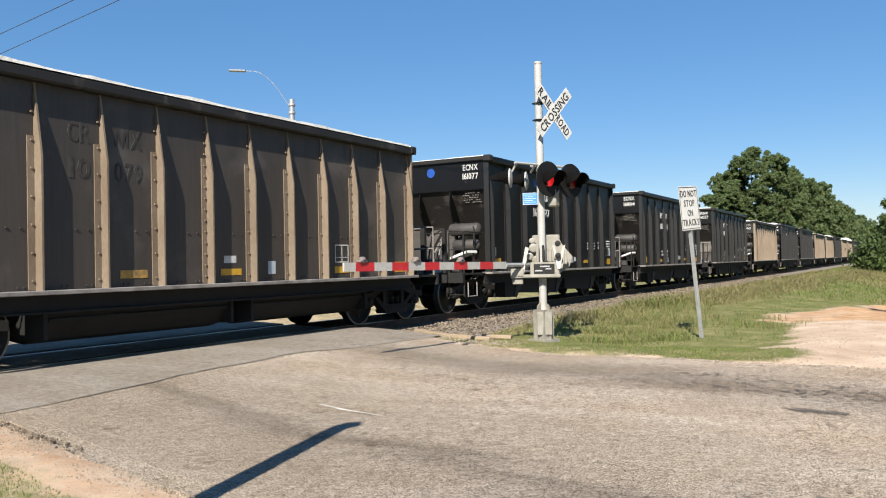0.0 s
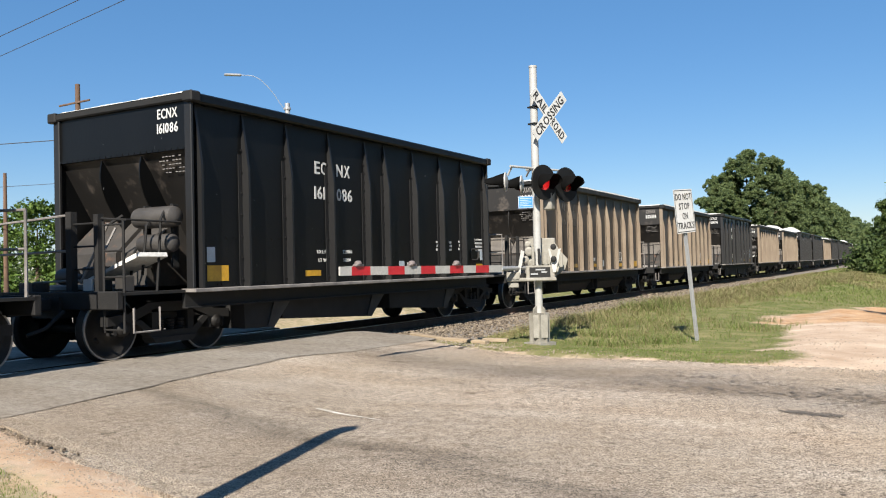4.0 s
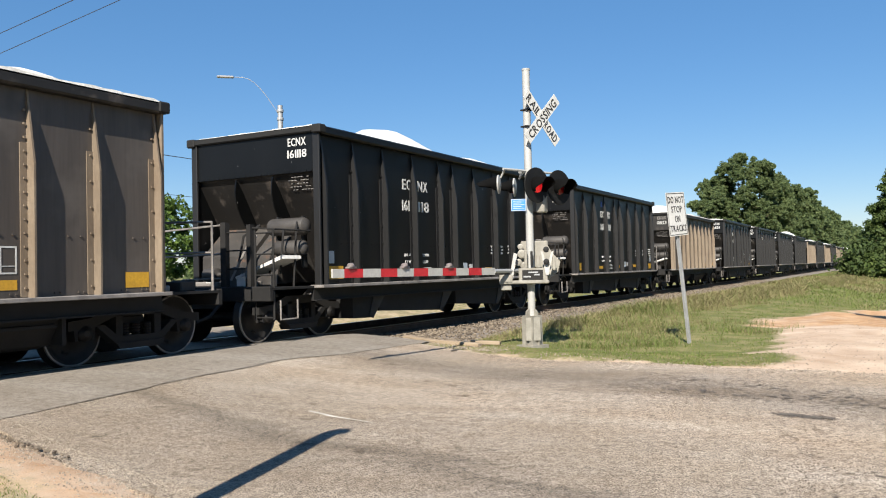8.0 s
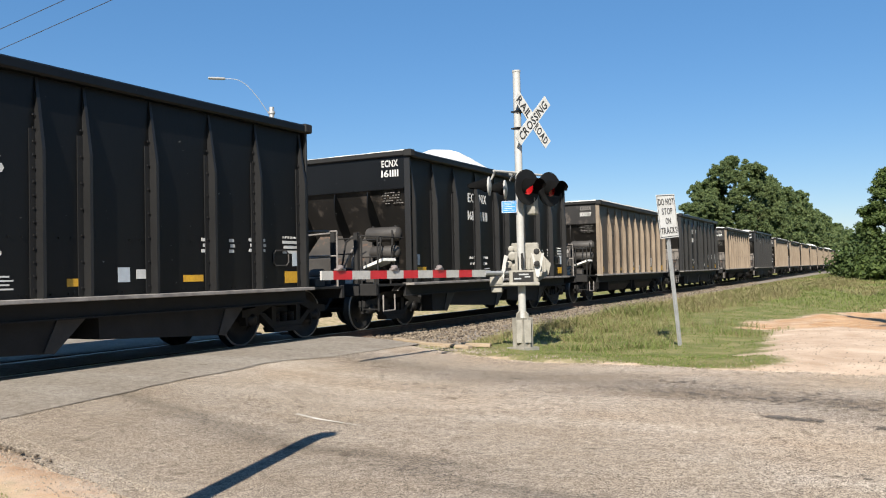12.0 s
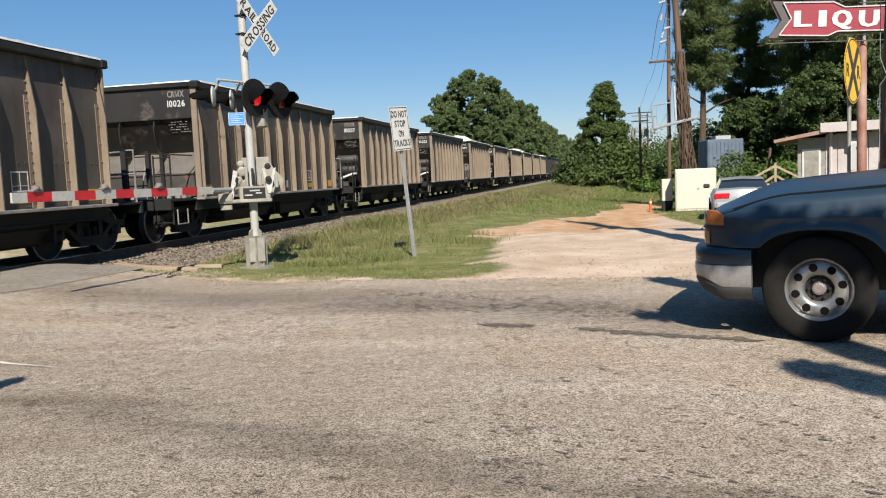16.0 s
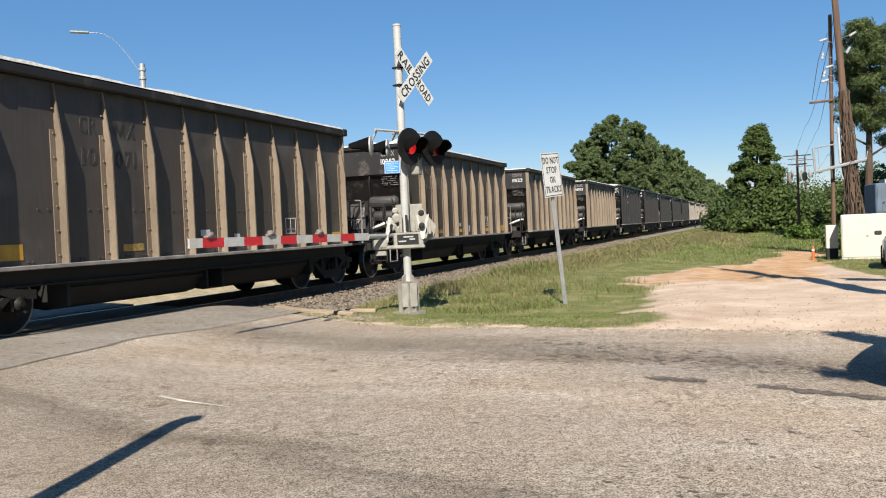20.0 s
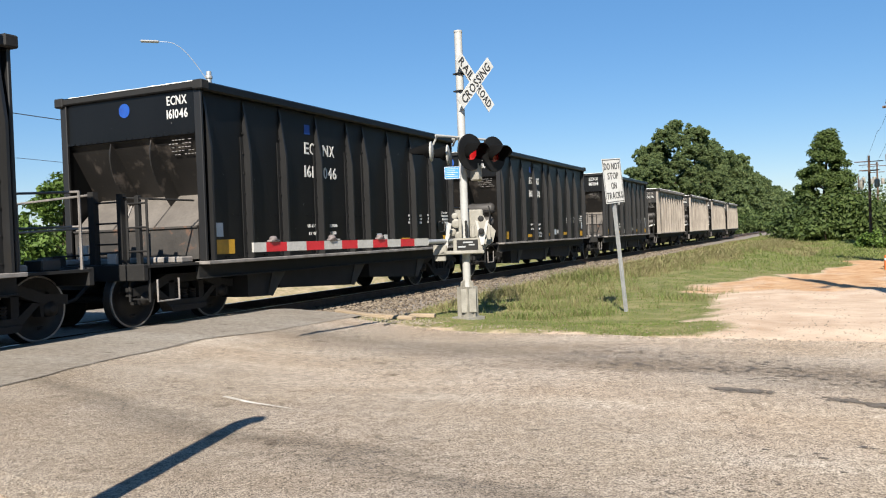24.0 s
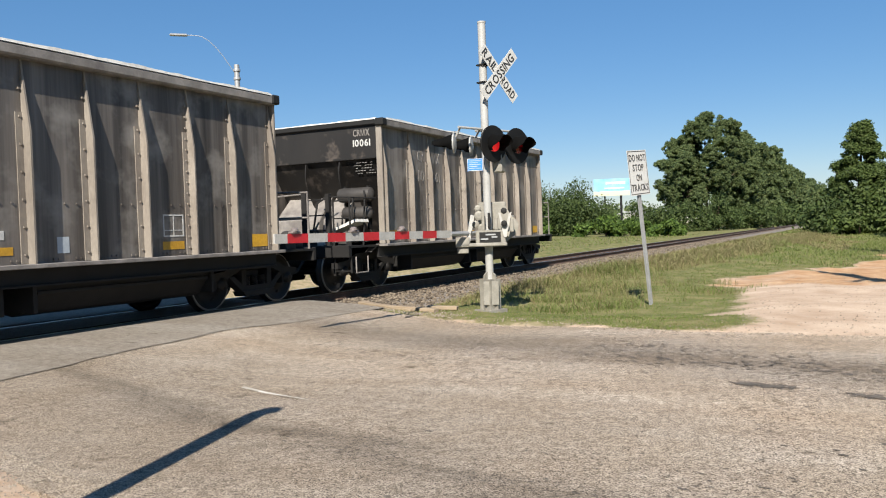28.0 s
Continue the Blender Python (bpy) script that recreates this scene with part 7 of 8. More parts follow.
# shed
M["shed_wall"] = mat("faded_pink_siding", (0.409, 0.368, 0.357), (0.347, 0.304, 0.294), 0.7, 0, 2, 30, 0.1)
M["shed_roof"] = mat("rust_brown_roofing", (0.3, 0.2, 0.16), (0.2, 0.12, 0.09), 0.8, 0, 2, 30, 0.2)
shed = thing("shed", "low shed with faded pink siding and a brown overhanging roof", "shed", pose(10.0, 31.0, -0.4, 0, 0, -14))
part("wall_left", boxes(((-3.0, -2.0, 0), (-2.15, 2.4, 2.35))), "cast_grey", shed, "grey panelled wall")
part("wall_front", boxes(((-2.15, -2.02, 0), (3.4, 2.4, 2.45))), "shed_wall", shed)
for k in range(18):
    part("siding_board", boxes(((-2.1 + 0.3 * k, -2.05, 0.02), (-2.1 + 0.3 * k + 0.28, -2.02, 2.4)), bevel=0.006), "shed_wall", shed)
part("window_frame", boxes(((-2.86, -2.04, 0.75), (-2.3, -2.0, 2.0))), "sign_white", shed)
part("window_pane", boxes(((-2.8, -2.05, 0.82), (-2.36, -2.042, 1.93))), "cast_grey", shed, "boarded grey window")
# no opening is cut: a dark panel paints the doorway's shaded inside
part("door_opening", boxes(((0.6, -2.07, 0.0), (1.3, -2.052, 1.9))), "shadow_gap", shed, "dark panel painted as the shade in a doorway")
bm = bmesh.new()
prism(bm, ((-3.7, 2.24), (-1.2, 2.62), (3.9, 2.78), (3.9, 2.9), (-1.2, 2.76), (-3.7, 2.34)), "y", -2.6, 2.8)
part("roof", bm, "shed_roof", shed)
part("fascia", boxes(((-2.3, -2.66, 2.5), (3.9, -2.61, 2.8))), "shed_wall", shed, "pink fascia board")
part("wall_lamp", boxes(((-1.5, -2.3, 1.95), (-1.2, -2.05, 2.3)), bevel=0.05), "sign_white", shed)
part("downpipe", rod((-2.0, -2.1, 0), (-2.0, -2.1, 2.5), 0.06), "shed_wall", shed)

# billboard far across the track
bb = thing("billboard", "pale blue and cream billboard on a dark post across the railway", "billboard", pose(-38.6, 144, 0, 0, 0, 15))
M["bb_blue"] = mat("printed_pale_blue", (0.14, 0.35, 0.546), (0.245, 0.434, 0.595), 0.5, 0, 0.8, 10, 0.0)
M["bb_cream"] = mat("printed_cream", (0.56, 0.546, 0.385), (0.49, 0.504, 0.35), 0.5, 0, 0.8, 10, 0.0)
part("panel_upper", boxes(((-3.1, -0.1, 7.1), (3.1, 0.1, 9.3))), "bb_blue", bb)
part("panel_lower", boxes(((-3.1, -0.1, 6.3), (3.1, 0.1, 7.1))), "bb_cream", bb)
part("panel_lines", boxes(((-1.0, -0.13, 8.3), (2.4, -0.1, 8.75)), ((-1.2, -0.13, 7.5), (2.2, -0.1, 7.75))), "white", bb, "white bars of lettering")
part("post", rod((-1.2, 0.2, -0.3), (-1.2, 0.2, 9.3), 0.14), "dark_iron", bb)
part("post", rod((1.6, 0.3, -0.3), (1.6, 0.3, 9.0), 0.2), "dark_iron", bb)
wb = thing("white_building", "low white building far across the railway", "building", pose(-36.5, 165, 0))
part("wall", boxes(((-4, -3, 0), (5, 3, 3.4))), "sign_white", wb)
part("roof", boxes(((-4.3, -3.3, 3.4), (5.3, 3.3, 3.7))), "galv", wb)
for k in range(3):
    part("window", boxes(((-3 + 2.6 * k, -3.05, 1.2), (-1.8 + 2.6 * k, -3.0, 2.3))), "tank_blue", wb)

# ---- advance warning sign ----
aw = thing("warning_sign", "round yellow railroad crossing warning sign on a steel post", "road sign", pose(3.71, 13.2, 0, 0, 0, 61))
part("post", tube(bmesh.new(), ((0, 0, -0.3), (0, 0, 2.92)), 0.028, 10), "cast_grey", aw)
M["sign_yellow"] = mat("yellow_sign_sheeting", (0.665, 0.392, 0.0084), (0.63, 0.35, 0.0084), 0.4, 0, 4, 40, 0.01)
MR = Matrix.Translation((0, -0.05, 2.45)) @ END_UP
disc = part("sign_disc", lathe(bmesh.new(), ((0, 0.003), (0.457, 0.003), (0.457, -0.003), (0, -0.003)), 48, MR), "sign_yellow", aw)
part("rim", lathe(bmesh.new(), ((0.425, 0.0035), (0.425, 0.005), (0.445, 0.005), (0.445, 0.0035)), 48, MR), "black", disc, "thin black rim")
for s in (-1, 1):
    bm = boxes(((-0.43, -0.06, 0.0035), (0.43, 0.06, 0.006 + 0.001 * s)))
    bm.transform(MR @ Matrix.Rotation(radians(52 * s), 4, "Z"))
    part("cross_bar", bm, "black", disc)
for x in (-0.28, 0.28):
    part("lettering", letters("R", 0.26, MR @ Matrix.Translation((x, 0, 0.004))), "black", disc)
part("lower_tag", boxes(((-0.13, -0.06, 1.05), (0.13, -0.05, 1.45)), bevel=0.004), "sign_white", aw, "small white tag")

# ---- arrow sign of the shop ----
M["sign_red"] = mat("faded_red_sign_enamel", (0.238, 0.0149, 0.0297), (0.188, 0.0149, 0.0248), 0.4, 0, 2, 30, 0.02)
M["rust_pole"] = mat("rusty_pink_pole_paint", (0.346, 0.222, 0.188), (0.207, 0.0889, 0.0593), 0.7, 0.1, 3, 30, 0.1, (1, 1, 0.5), contrast=0.3)
M["sign_dark"] = mat("dark_sign_back", (0.05, 0.045, 0.05), (0.09, 0.06, 0.06), 0.6)
sh = thing("shop_sign", "red arrow-shaped sign with white letters on a rusty pole", "shop sign", pose(4.42, 15.0, 0))
part("pole", tube(bmesh.new(), ((0.0, 0.12, -0.3), (0.0, 0.12, 3.2)), 0.075, 14), "rust_pole", sh, smooth=True)
ol = ((-1.39, 3.81), (-0.46, 3.75), (-0.30, 3.655), (1.7, 3.58), (1.7, 3.13), (-0.41, 3.235), (-0.555, 3.175), (-1.46, 3.235), (-1.25, 3.51))
part("sign_box", prism(bmesh.new(), ol, "y", -0.06, 0.1), "sign_dark", sh)
il = ((-1.23, 3.77), (-0.47, 3.72), (-0.31, 3.63), (1.66, 3.55), (1.66, 3.16), (-0.42, 3.26), (-0.56, 3.20), (-1.30, 3.26), (-1.11, 3.51))
part("red_face", prism(bmesh.new(), il, "y", -0.075, -0.06), "sign_red", sh)
bm = bmesh.new()
for a, b in zip(il, il[1:] + il[:1]):
    tube(bm, ((a[0], -0.085, a[1]), (b[0], -0.085, b[1])), 0.011, 6)
part("white_edge", bm, "white", sh)
for ch, x, z, w in (("L", -0.935, 3.50, 0.24), ("I", -0.64, 3.48, 0.085), ("Q", -0.35, 3.46, 0.27), ("U", 0.05, 3.43, 0.27)):
    for dx, dz, dy in ((0, 0, 0), (0.02, 0.0, 0.001), (-0.02, 0.0, 0.002)):
        part("lettering", letters(ch, 0.36, Matrix.Translation((x + dx, -0.08 - dy, z + dz)) @ Matrix.Rotation(radians(2.5), 4, "Y") @ END_UP, w), "white", sh)
bm = tube(bmesh.new(), ((-1.44, -0.02, 3.86), (-1.28, -0.02, 3.5), (-1.5, -0.02, 3.15), (0.3, -0.02, 3.08)), 0.009, 5)
tube(bm, ((-1.44, -0.02, 3.86), (-0.46, -0.02, 3.80), (-0.28, -0.02, 3.70), (1.6, -0.02, 3.62)), 0.009, 5)
part("neon_tube", bm, "sign_dark", sh, "dark unlit tube outline")
part("electric_box", boxes(((-0.27, -0.2, 3.74), (-0.06, 0.0, 4.08)), bevel=0.02), "paper", sh, "white electrical box")
part("conduit", rod((0.0, 0.0, 3.1), (0.0, 0.0, 4.6), 0.025), "galv", sh)

# ---- vehicles ----
M["truck_blue"] = mat("dark_blue_metallic_paint", (0.0172, 0.0344, 0.0541), (0.0139, 0.0295, 0.0476), 0.33, 0.1, 2, 90, 0.0, fine_mix=0.08)
M["hole_shade_black"] = mat("deep_hole_shade", (0.004, 0.004, 0.004), (0.006, 0.006, 0.006), 0.9, spec=0.1)
M["truck_trim"] = mat("grey_bumper_steel", (0.36, 0.36, 0.36), (0.28, 0.28, 0.28), 0.35, 0.6, 3, 50, 0.02)
M["plastic"] = mat("black_plastic", (0.015, 0.015, 0.0156), (0.021, 0.0204, 0.0198), 0.6, 0, 5, 50, 0.05)
M["tyre"] = mat("tyre_rubber", (0.008, 0.0075, 0.007), (0.013, 0.012, 0.011), 0.95, 0, 6, 50, 0.1, spec=0.2)
M["alloy"] = mat("silver_wheel", (0.4, 0.392, 0.376), (0.24, 0.232, 0.224), 0.28, 0.75, 4, 50, 0.02)
M["amber"] = mat("amber_lens", (0.4, 0.14, 0.045), (0.3, 0.1, 0.03), 0.15, 0, 5, 40, 0.0)
M["clear_lens"] = mat("clear_lamp_lens", (0.6, 0.6, 0.58), (0.4, 0.4, 0.4), 0.1, 0.3, 5, 40, 0.0)
M["glass"] = mat("dark_window_glass", (0.015, 0.02, 0.022), (0.02, 0.025, 0.028), 0.05, 0.0, 3, 30, 0.0, spec=0.8)
M["silver"] = mat("silver_white_paint", (0.392, 0.397, 0.403), (0.359, 0.365, 0.37), 0.25, 0.3, 2, 80, 0.0)
M["tail"] = mat("red_tail_lens", (0.5, 0.01, 0.02), (0.35, 0.01, 0.015), 0.15, 0, 5, 40, 0.0)


def loft(bm, rings, close=False):
    rows = [[bm.verts.new(p) for p in r] for r in rings]
    for a, b in zip(rows, rows[1:]):
        for k in range(len(a) - 1):
            bm.faces.new((a[k], a[k + 1], b[k + 1], b[k]))
    if close:
        bm.faces.new(rows[0])
        bm.faces.new(rows[-1][::-1])
    bmesh.ops.recalc_face_normals(bm, faces=bm.faces)
    return bm


def wheel(parent, x, y, z, r, rim, side, holes=8):
    turn = Matrix.Translation((x, y, z)) @ Matrix.Rotation(-math.pi / 2 * side, 4, "X")
    w = part("wheel", lathe(bmesh.new(), ((rim, -0.12), (r * 0.93, -0.12), (r, -0.085), (r, 0.085), (r * 0.985, 0.105), (r * 0.95, 0.118), (r * 0.82, 0.128), (r * 0.7, 0.125), (rim + 0.014, 0.112), (rim, 0.10), (rim, 0.06)), 64, turn), "tyre", parent, "black rubber tyre", True)
    bm = lathe(bmesh.new(), ((0.088, 0.03), (0.09, 0.055), (0.10, 0.072), (rim * 0.55, 0.082), (rim * 0.68, 0.084), (rim * 0.82, 0.074), (rim * 0.9, 0.055), (rim * 0.925, 0.06), (rim * 0.94, 0.095), (rim * 0.985, 0.104), (rim, 0.1), (rim, -0.1)), 64, turn)
    part("rim", bm, "alloy", w, "silver steel rim", True)
    for k in range(holes):
        a = 2 * math.pi * (k + 0.3) / holes
        # near-black discs on the rim paint the shade of its holes
        part("rim_hole", lathe(bmesh.new(), ((0, 0.0865), (0.024, 0.0865), (0.028, 0.083)), 16, turn @ Matrix.Translation((rim * 0.695 * math.cos(a), rim * 0.695 * math.sin(a), 0))), "hole_shade_black", w)
    part("hub_recess", lathe(bmesh.new(), ((0, 0.035), (0.09, 0.035)), 24, turn), "dark_iron", w)
    for k in range(6):
        a = 2 * math.pi * k / 6
        part("lug_nut", lathe(bmesh.new(), ((0, 0.062), (0.011, 0.06), (0.012, 0.03)), 6, turn @ Matrix.Translation((0.066 * math.cos(a), 0.066 * math.sin(a), 0))), "dark_iron", w)
    part("hub_cap", lathe(bmesh.new(), ((0, 0.066), (0.03, 0.064), (0.043, 0.058), (0.048, 0.035)), 12, turn), "lamp_grey", w)
    return w


def pickup():
    t = thing("pickup_truck", "dark blue pickup truck waiting on the road", "pickup truck", pose(1.925, 7.22, -0.045, 0, 0, 163.5))

    def top(x):
        return 0.895 + 0.14 * smooth(0.80, 0.15, x) + 0.06 * smooth(0.3, -0.8, x)

    def corner(a):
        return 0.365 + 0.41 * math.sin(a), 0.60 + 0.355 * math.cos(a) ** 0.7, math.sin(a) ** 1.4, math.cos(a)

    plan = [(x, 0.955, 0.0, 1.0) for x in np.arange(-0.95, 0.36, 0.02)] + [corner(0.065 * k) for k in range(21)]

    def arch(x, grow=0.0):
        u = min(abs(x) / (0.45 + grow), 1.0)
        return 0.39 + (0.415 + grow) * (1 - u ** 2.6) ** (1 / 2.6)

    def bulge(z):
        return -0.014 * min(abs((z - 0.80) / 0.2), 1.6) ** 2

    for s in (1, -1):
        rings = []
        for x, y, nx_, ny_ in plan:
            T = top(x)
            L = max(arch(x), 0.685 if x > 0 else 0.42)
            fl = 0.02 * smooth(0.62, 0.46, abs(x))
            cr = 0.007 * smooth(0.5, 0.3, abs(x + 0.02))
            rows = [(L, fl - 0.06), (L, fl), (L + 0.025, fl), (L + 0.05, fl * 0.4)]
            a = L + 0.06
            rows += [(a + (0.872 - a) * k / 4, cr * (k > 2)) for k in range(1, 4)] if a < 0.85 else [(a, cr)] * 3
            b = max(0.885, L + 0.075)
            rows += [(b, cr * 1.5), (b + 0.012, 0.0), (T - 0.07, 0.0), (T - 0.045, -0.008), (T - 0.025, -0.022), (T - 0.01, -0.04), (T - 0.001, -0.065), (T - 0.002, -0.085), (T - 0.04, -0.092)]
            rings.append([(x + nx_ * (o + bulge(z)), s * (y + ny_ * (o + bulge(z))), z) for z, o in rows])
        part("fender", loft(bmesh.new(), rings), "truck_blue", t, smooth=True)
        for nm, z0, z1, a0, a1, mt, lb in (("headlight", 0.835, 0.94, 1.16, 1.36, "clear_lens", "clear headlight lens"), ("side_marker", 0.835, 0.945, 0.62, 1.15, "amber", "amber wrap-round marker lens"),
                                           ("lamp_bezel", 0.805, 0.832, 0.60, 1.36, "plastic", "black lamp bezel"), ("turn_signal", 0.70, 0.80, 1.0, 1.26, "amber", "amber turn signal lens"), ("lower_lamp", 0.70, 0.80, 1.27, 1.36, "clear_lens", "clear lower lamp lens")):
            rings = []
            for k in range(8):
                x, y, nx_, ny_ = corner(a0 + (a1 - a0) * k / 7)
                up = z1 - (0.035 * smooth(0.85, 0.60, a0 + (a1 - a0) * k / 7) if nm == "side_marker" else 0)
                zs = [z0, z0 + 0.006, (z0 + up) / 2, up - 0.006, up]
                rings.append([(x + nx_ * (o + bulge(z)), s * (y + ny_ * (o + bulge(z))), z) for z, o in zip(zs, (-0.004, 0.005, 0.007, 0.005, -0.004))])
            part(nm, loft(bmesh.new(), rings), mt, t, lb, True)
    rings = []
    for x in (0.795, 0.785, 0.765, 0.73, 0.68, 0.62, 0.5, 0.3, 0.0, -0.3, -0.6, -0.8):
        w = 0.818 - 0.11 * smooth(0.45, 0.80, x)
        drop = 0.1 * smooth(0.72, 0.80, x)
        rings.append([(x, w * k, top(x) + 0.006 - drop + 0.07 * smooth(0.9, 0.4, x) * (1 - k * k) + 0.03 * (1 - k * k) - (0.012 if abs(k) == 1 else 0)) for k in (-1, -0.985, -0.94, -0.85, -0.7, -0.5, -0.25, 0, 0.25, 0.5, 0.7, 0.85, 0.94, 0.985, 1)])
    part("hood", loft(bmesh.new(), rings), "truck_blue", t, smooth=True)
    for s in (1, -1):
        # black strip fills the open gap to paint its shade
        gap = [[(x, s * 0.876, top(x) - 0.004), (x, s * 0.815, top(x) + 0.012)] for x in np.arange(-0.9, 0.6, 0.05)]
        part("hood_gap", loft(bmesh.new(), gap), "hole_shade_black", t, "black strip painted as shade in the gap beside the hood")
        part("fender_crease", tube(bmesh.new(), [(x, s * (0.957 - 0.02 * (x / 0.5) ** 2), 0.875 + 0.012 * math.cos(x * 3)) for x in np.arange(-0.42, 0.45, 0.06)], 0.006, 6), "truck_blue", t, smooth=True)
        part("splash_shield", boxes(((0.47, s * 0.8 - 0.1, 0.42), (0.5, s * 0.8 + 0.1, 0.68)), bevel=0.008), "lamp_grey", t, "pale grey splash shield")
    part("grille", boxes(((0.70, -0.6, 0.62), (0.755, 0.6, 0.90)), bevel=0.01), "plastic", t)
    part("grille_bar", boxes(((0.75, -0.6, 0.75), (0.78, 0.6, 0.80)), bevel=0.01), "truck_trim", t, "chrome grille bar")

    path = []
    for k in range(-34, 35):
        a = math.pi / 2 * (1 - abs(k) / 34)
        path.append((0.42 + 0.455 * math.sin(a) ** 0.5, math.copysign(0.958 * max(math.cos(a), 0) ** 0.5, k)))

    def sweep(nm, rows, mt, lb):
        """Carry a section round the bumper's plan; rows(front) gives heights and insets."""
        rings = []
        for i, (x, y) in enumerate(path):
            x0, y0 = path[max(i - 1, 0)]
            x1, y1 = path[min(i + 1, len(path) - 1)]
            n = Vector((y1 - y0, x0 - x1)).normalized()
            ring = [(x + n.x * o, y + n.y * o, z) for z, o in rows(smooth(0.60, 0.78, x))]
            if i in (0, len(path) - 1):
                inner = [(px, py * 0.93, pz) for px, py, pz in ring]
                rings += [inner, ring] if i == 0 else [ring, inner]
            else:
                rings.append(ring)
        return part(nm, loft(bmesh.new(), rings), mt, t, lb, True)

    sweep("bumper_top", lambda f: ((0.684, -0.10), (0.684, -0.03), (0.676, -0.012), (0.66, -0.003), (0.63, 0.0), (0.58, 0.0), (0.566, -0.006), (0.562, -0.03)), "truck_blue", "blue bumper top")
    sweep("bumper", lambda f: ((0.562, -0.03), (0.56, -0.004), (0.552, 0.004), (0.50, 0.004), (0.418 + 0.06 * f, 0.002), (0.408 + 0.06 * f, -0.006), (0.406 + 0.06 * f, -0.03)), "truck_trim", "grey steel bumper")
    sweep("air_dam", lambda f: ((0.41 + 0.06 * f, -0.035), (0.406 + 0.06 * f, -0.008), (0.39 + 0.05 * f, -0.003), (0.36 + 0.02 * f, -0.012 - 0.02 * f), (0.325 + 0.015 * f, -0.03 - 0.05 * f), (0.312 + 0.015 * f, -0.06 - 0.08 * f), (0.312 + 0.015 * f, -0.2)), "plastic", "black plastic air dam")
    for s in (1, -1):
        rings = []
        for k in range(25):
            u = -1 + 2 * k / 24
            x = 0.47 * math.sin(u * math.pi / 2)
            z = arch(x, 0.02)
            rings.append([(x, s * 0.50, z), (x, s * 0.93, z)])
        part("wheel_well", loft(bmesh.new(), rings), "plastic", t)
        part("well_back", boxes(((-0.46, s * 0.5 - 0.01, 0.36), (0.46, s * 0.5 + 0.01, 0.84))), "plastic", t)
    part("engine_bay", boxes(((-0.8, -0.49, 0.35), (0.7, 0.49, 0.90))), "plastic", t)
    # cab and bed
    side = ((-0.955, 0.42), (-0.955, 1.09), (-3.0, 1.2), (-3.0, 0.42))
    part("cab_side", prism(bmesh.new(), side, "y", -0.96, 0.96), "truck_blue", t)
    rings = []
    for x, z, w in ((-0.70, 1.17, 0.86), (-1.45, 1.82, 0.70), (-1.8, 1.87, 0.68), (-2.6, 1.86, 0.68), (-2.95, 1.2, 0.82)):
        rings.append([(x, -w, z - 0.06), (x, -w * 0.9, z), (x, 0, z + 0.03), (x, w * 0.9, z), (x, w, z - 0.06)])
    part("windshield", loft(bmesh.new(), rings[:2]), "glass", t, "windshield glass", True)
    part("roof", loft(bmesh.new(), rings[1:]), "truck_blue", t, smooth=True)
    for s in (1, -1):
        part("side_window", loft(bmesh.new(), [[(-0.8, s * 0.93, 1.17), (-1.48, s * 0.71, 1.78)], [(-2.9, s * 0.93, 1.19), (-2.6, s * 0.71, 1.8)]]), "glass", t, "dark side window")
        part("door_gap", boxes(((-0.98, s * 0.962 - 0.002, 0.46), (-0.97, s * 0.962 + 0.002, 1.14))), "shadow_gap", t)
        part("mirror", boxes(((-1.12, s * 1.1 - 0.1, 1.18), (-1.0, s * 1.1 + 0.1, 1.4)), bevel=0.03), "plastic", t)
        wheel(t, 0.0, s * 0.825, 0.402, 0.357, 0.214, s)
        wheel(t, -3.65, s * 0.825, 0.402, 0.357, 0.214, s)
    part("cowl", boxes(((-0.86, -0.8, 1.12), (-0.7, 0.8, 1.16)), bevel=0.01), "plastic", t)
    part("bed", boxes(((-5.0, -0.95, 0.9), (-3.05, 0.95, 1.2)), ((-5.0, -0.95, 0.45), (-4.2, 0.95, 0.9)), ((-3.15, -0.95, 0.45), (-3.05, 0.95, 0.9)), bevel=0.03), "truck_blue", t)
    part("chassis", boxes(((-5.0, -0.5, 0.35), (0.6, -0.38, 0.5)), ((-5.0, 0.38, 0.35), (0.6, 0.5, 0.5)), ((-0.05, -0.8, 0.33), (0.05, 0.8, 0.43)), ((-3.7, -0.8, 0.33), (-3.6, 0.8, 0.43))), "plastic", t)
    return t


pickup()


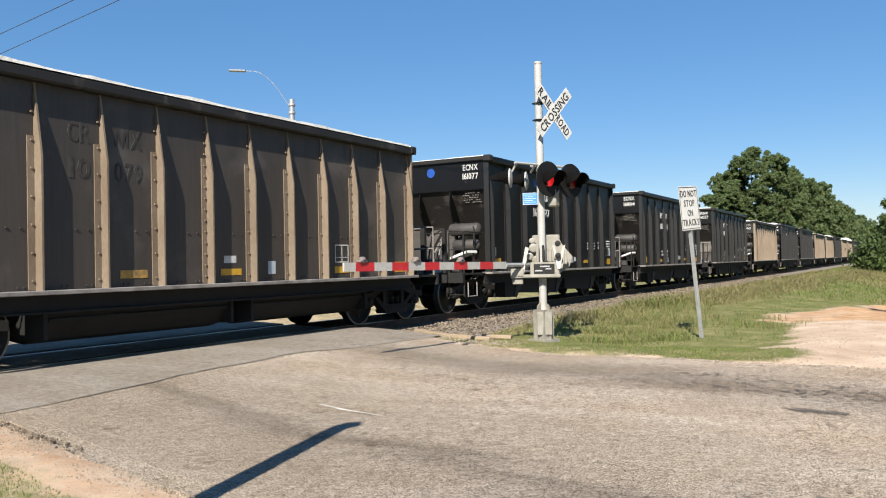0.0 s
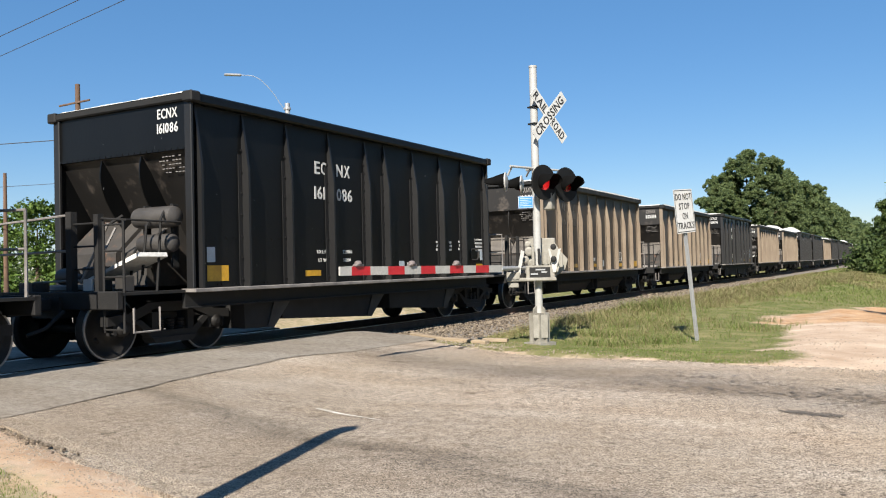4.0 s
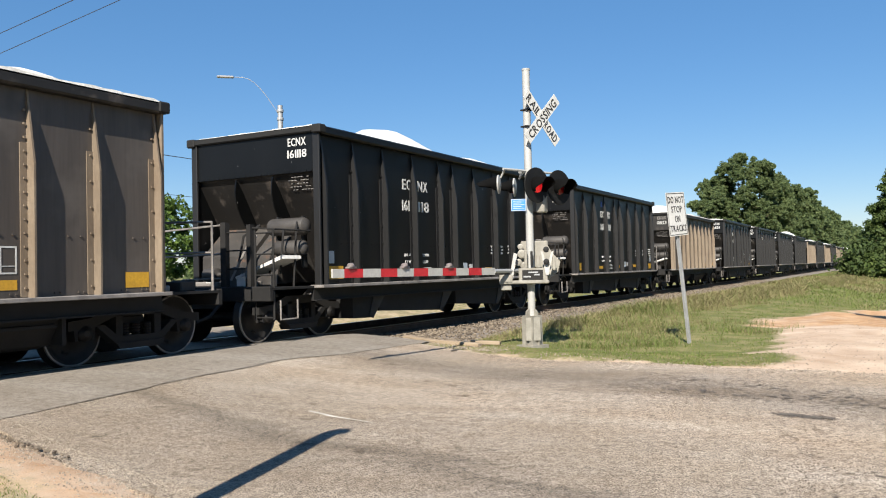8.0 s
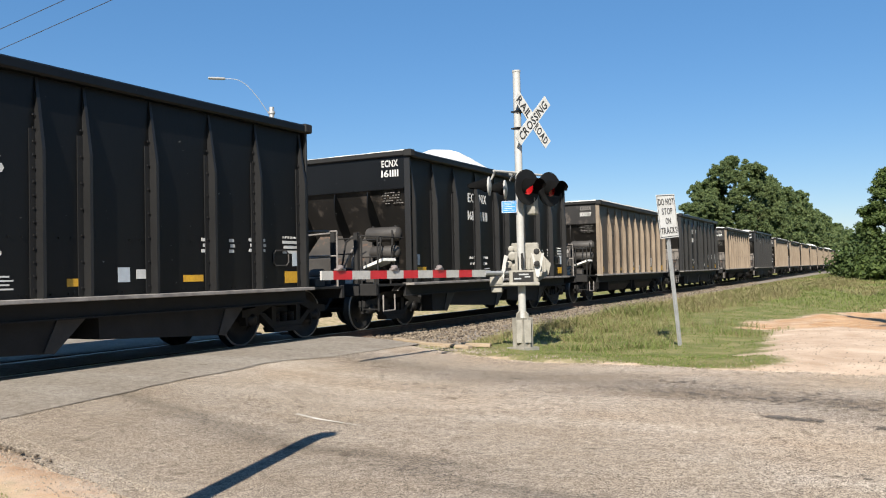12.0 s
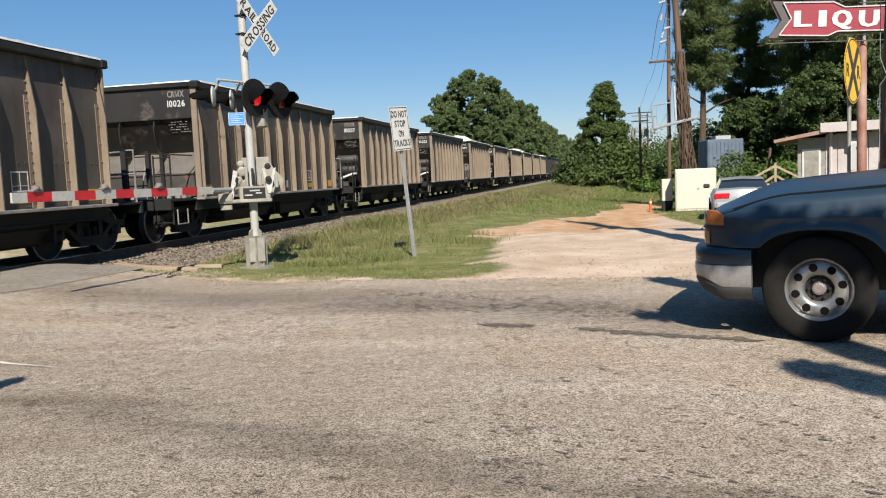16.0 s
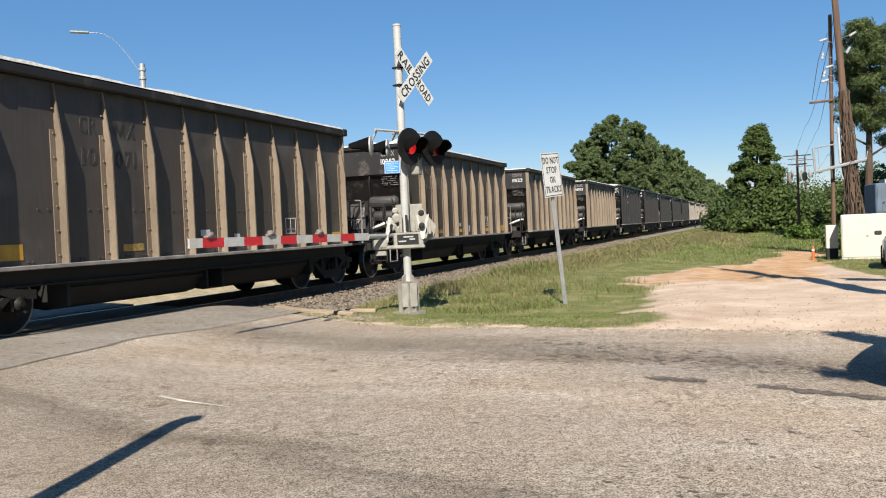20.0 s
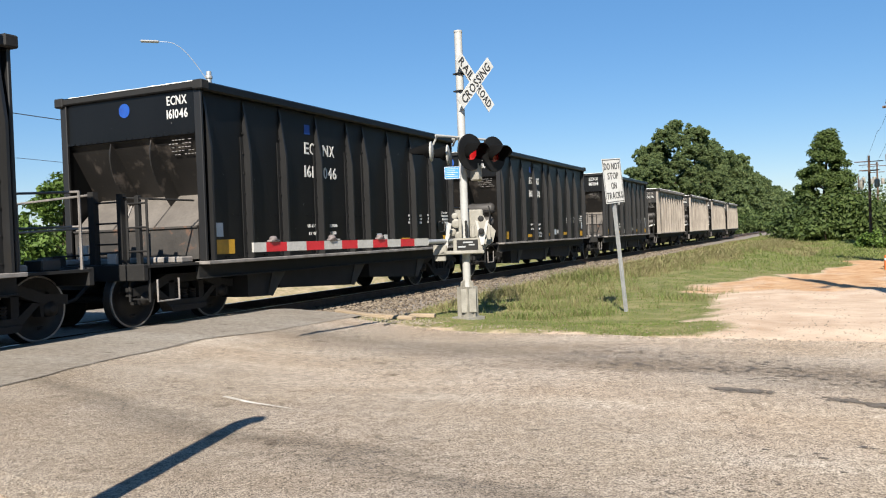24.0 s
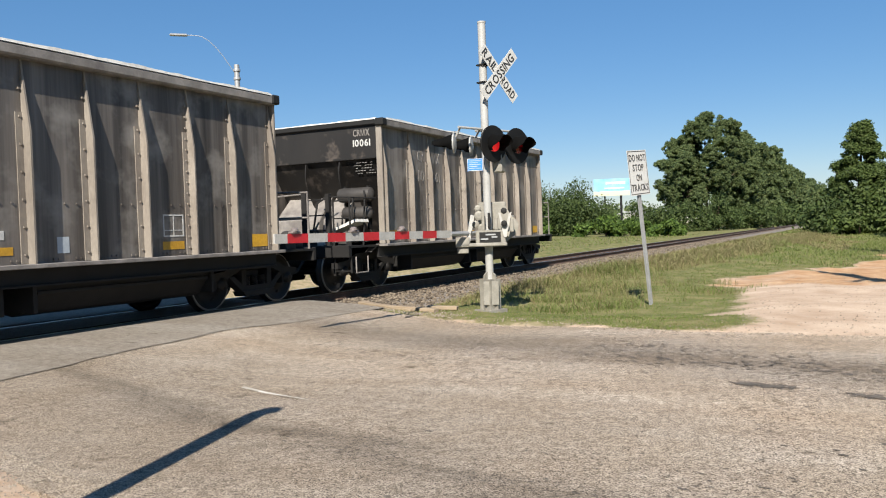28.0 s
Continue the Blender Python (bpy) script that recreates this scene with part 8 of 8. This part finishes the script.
def sedan():
    t = thing("parked_car", "silver white car parked on the grass, seen from behind", "car", pose(4.45, 27.6, -0.47, 0, 0, 84))
    stations = ((-2.15, 0.45, 0.75, 0.80, 0.70), (-2.05, 0.32, 0.93, 0.86, 0.76), (-1.6, 0.28, 0.97, 0.90, 0.80), (-0.6, 0.25, 0.96, 0.91, 0.82), (0.6, 0.25, 0.92, 0.90, 0.80), (1.6, 0.28, 0.84, 0.88, 0.74), (2.1, 0.35, 0.68, 0.80, 0.62))
    rings = [[(x, -w, lo), (x, -w, hi - 0.15), (x, -w2, hi), (x, 0, hi + 0.03), (x, w2, hi), (x, w, hi - 0.15), (x, w, lo)] for x, lo, hi, w, w2 in stations]
    part("body", loft(bmesh.new(), rings, True), "silver", t, smooth=True)
    gl = [[(x, -w, z0), (x, -w2, z1), (x, 0, z1 + 0.03), (x, w2, z1), (x, w, z0)] for x, z0, z1, w, w2 in ((-1.55, 0.93, 0.95, 0.72, 0.70), (-1.0, 0.93, 1.2, 0.76, 0.6), (0.0, 0.93, 1.26, 0.78, 0.62), (0.95, 0.92, 0.95, 0.74, 0.7))]
    part("greenhouse", loft(bmesh.new(), gl), "glass", t, "dark window glass", True)
    rf = [[(x, -w2, z1), (x, 0, z1 + 0.035), (x, w2, z1)] for x, z1, w2 in ((-1.03, 1.205, 0.6), (-0.85, 1.225, 0.615), (0.0, 1.265, 0.63), (0.25, 1.2, 0.63))]
    part("roof", loft(bmesh.new(), rf), "silver", t, smooth=True)
    for s in (1, -1):
        bm = boxes(((-2.15, s * 0.6 - 0.22, 0.66), (-2.02, s * 0.6 + 0.22, 0.85)), bevel=0.03)
        part("tail_light", bm, "tail", t, "red tail light")
        part("mirror", boxes(((0.55, s * 1.0 - 0.1, 0.95), (0.68, s * 1.0 + 0.1, 1.08)), bevel=0.03), "plastic", t)
        for x in (-1.35, 1.35):
            wheel(t, x, s * 0.80, 0.31, 0.31, 0.2, s, 5)
    part("bumper", boxes(((-2.2, -0.78, 0.4), (-2.08, 0.78, 0.6)), bevel=0.04), "silver", t)
    part("plate", boxes(((-2.2, -0.2, 0.62), (-2.16, 0.2, 0.74))), "paper", t)


sedan()


# ---- what moves ----
NEAR0 = 18.42      # where the near end of car 0 stands at the start
RUN = ((0, 0.00), (1, 18.48), (2, 38.33), (3.5, 67.01), (5, 96.04), (6, 114.73), (7, 134.71), (8, 154.02), (9, 172.60), (10, 192.70), (11, 211.33), (12.5, 241.03), (14, 270.31), (15, 289.66), (16, 308.69), (17, 328.45), (18, 347.42), (19, 367.37), (20, 385.99), (21, 406.04), (22.5, 434.77), (24, 463.71), (25, 482.11), (26, 501.80), (27, 520.90), (28, 539.38))


def run_at(t):
    for (t0, a), (t1, b) in zip(RUN, RUN[1:]):
        if t <= t1:
            return a + (b - a) * (t - t0) / (t1 - t0)
    return RUN[-1][1]


def wheel_rows(y0):
    """Turns of a wheelset: it is keyed closely while its car passes the crossing."""
    r = 0.455
    y_at = [(t / FPS, y0 - run_at(t / FPS)) for t in range(28 * FPS + 1)]
    close = [t for t, y in y_at if -14 < y < 42]
    times = [0.0] + [t for t in close if 0 < t < 28] + [28.0]
    rows, turn, last = [], 0.0, None
    for t in times:
        if last is not None and t - last < 0.04:
            turn -= math.degrees((run_at(t) - run_at(last)) / r)
        last = t
        rows.append((t, turn))
    return rows


SLACK = {32: 0.1, 33: 0.2}      # couplings pushed together


def motions():
    for k, car in cars:
        y0 = NEAR0 + HALF + PITCH * k + SLACK.get(k, 0.0)
        walk(car, [(t, pose(XT, y0 - run, 0)) for t, run in RUN])
        rows = wheel_rows(y0)
        for o in car.children:
            if o.name.split(".")[0] == "wheelset":
                y, z = o.matrix_basis.translation.y, o.matrix_basis.translation.z
                walk(o, [(t, pose(0, y, z, -turn, 0, 0)) for t, turn in rows])


motions()
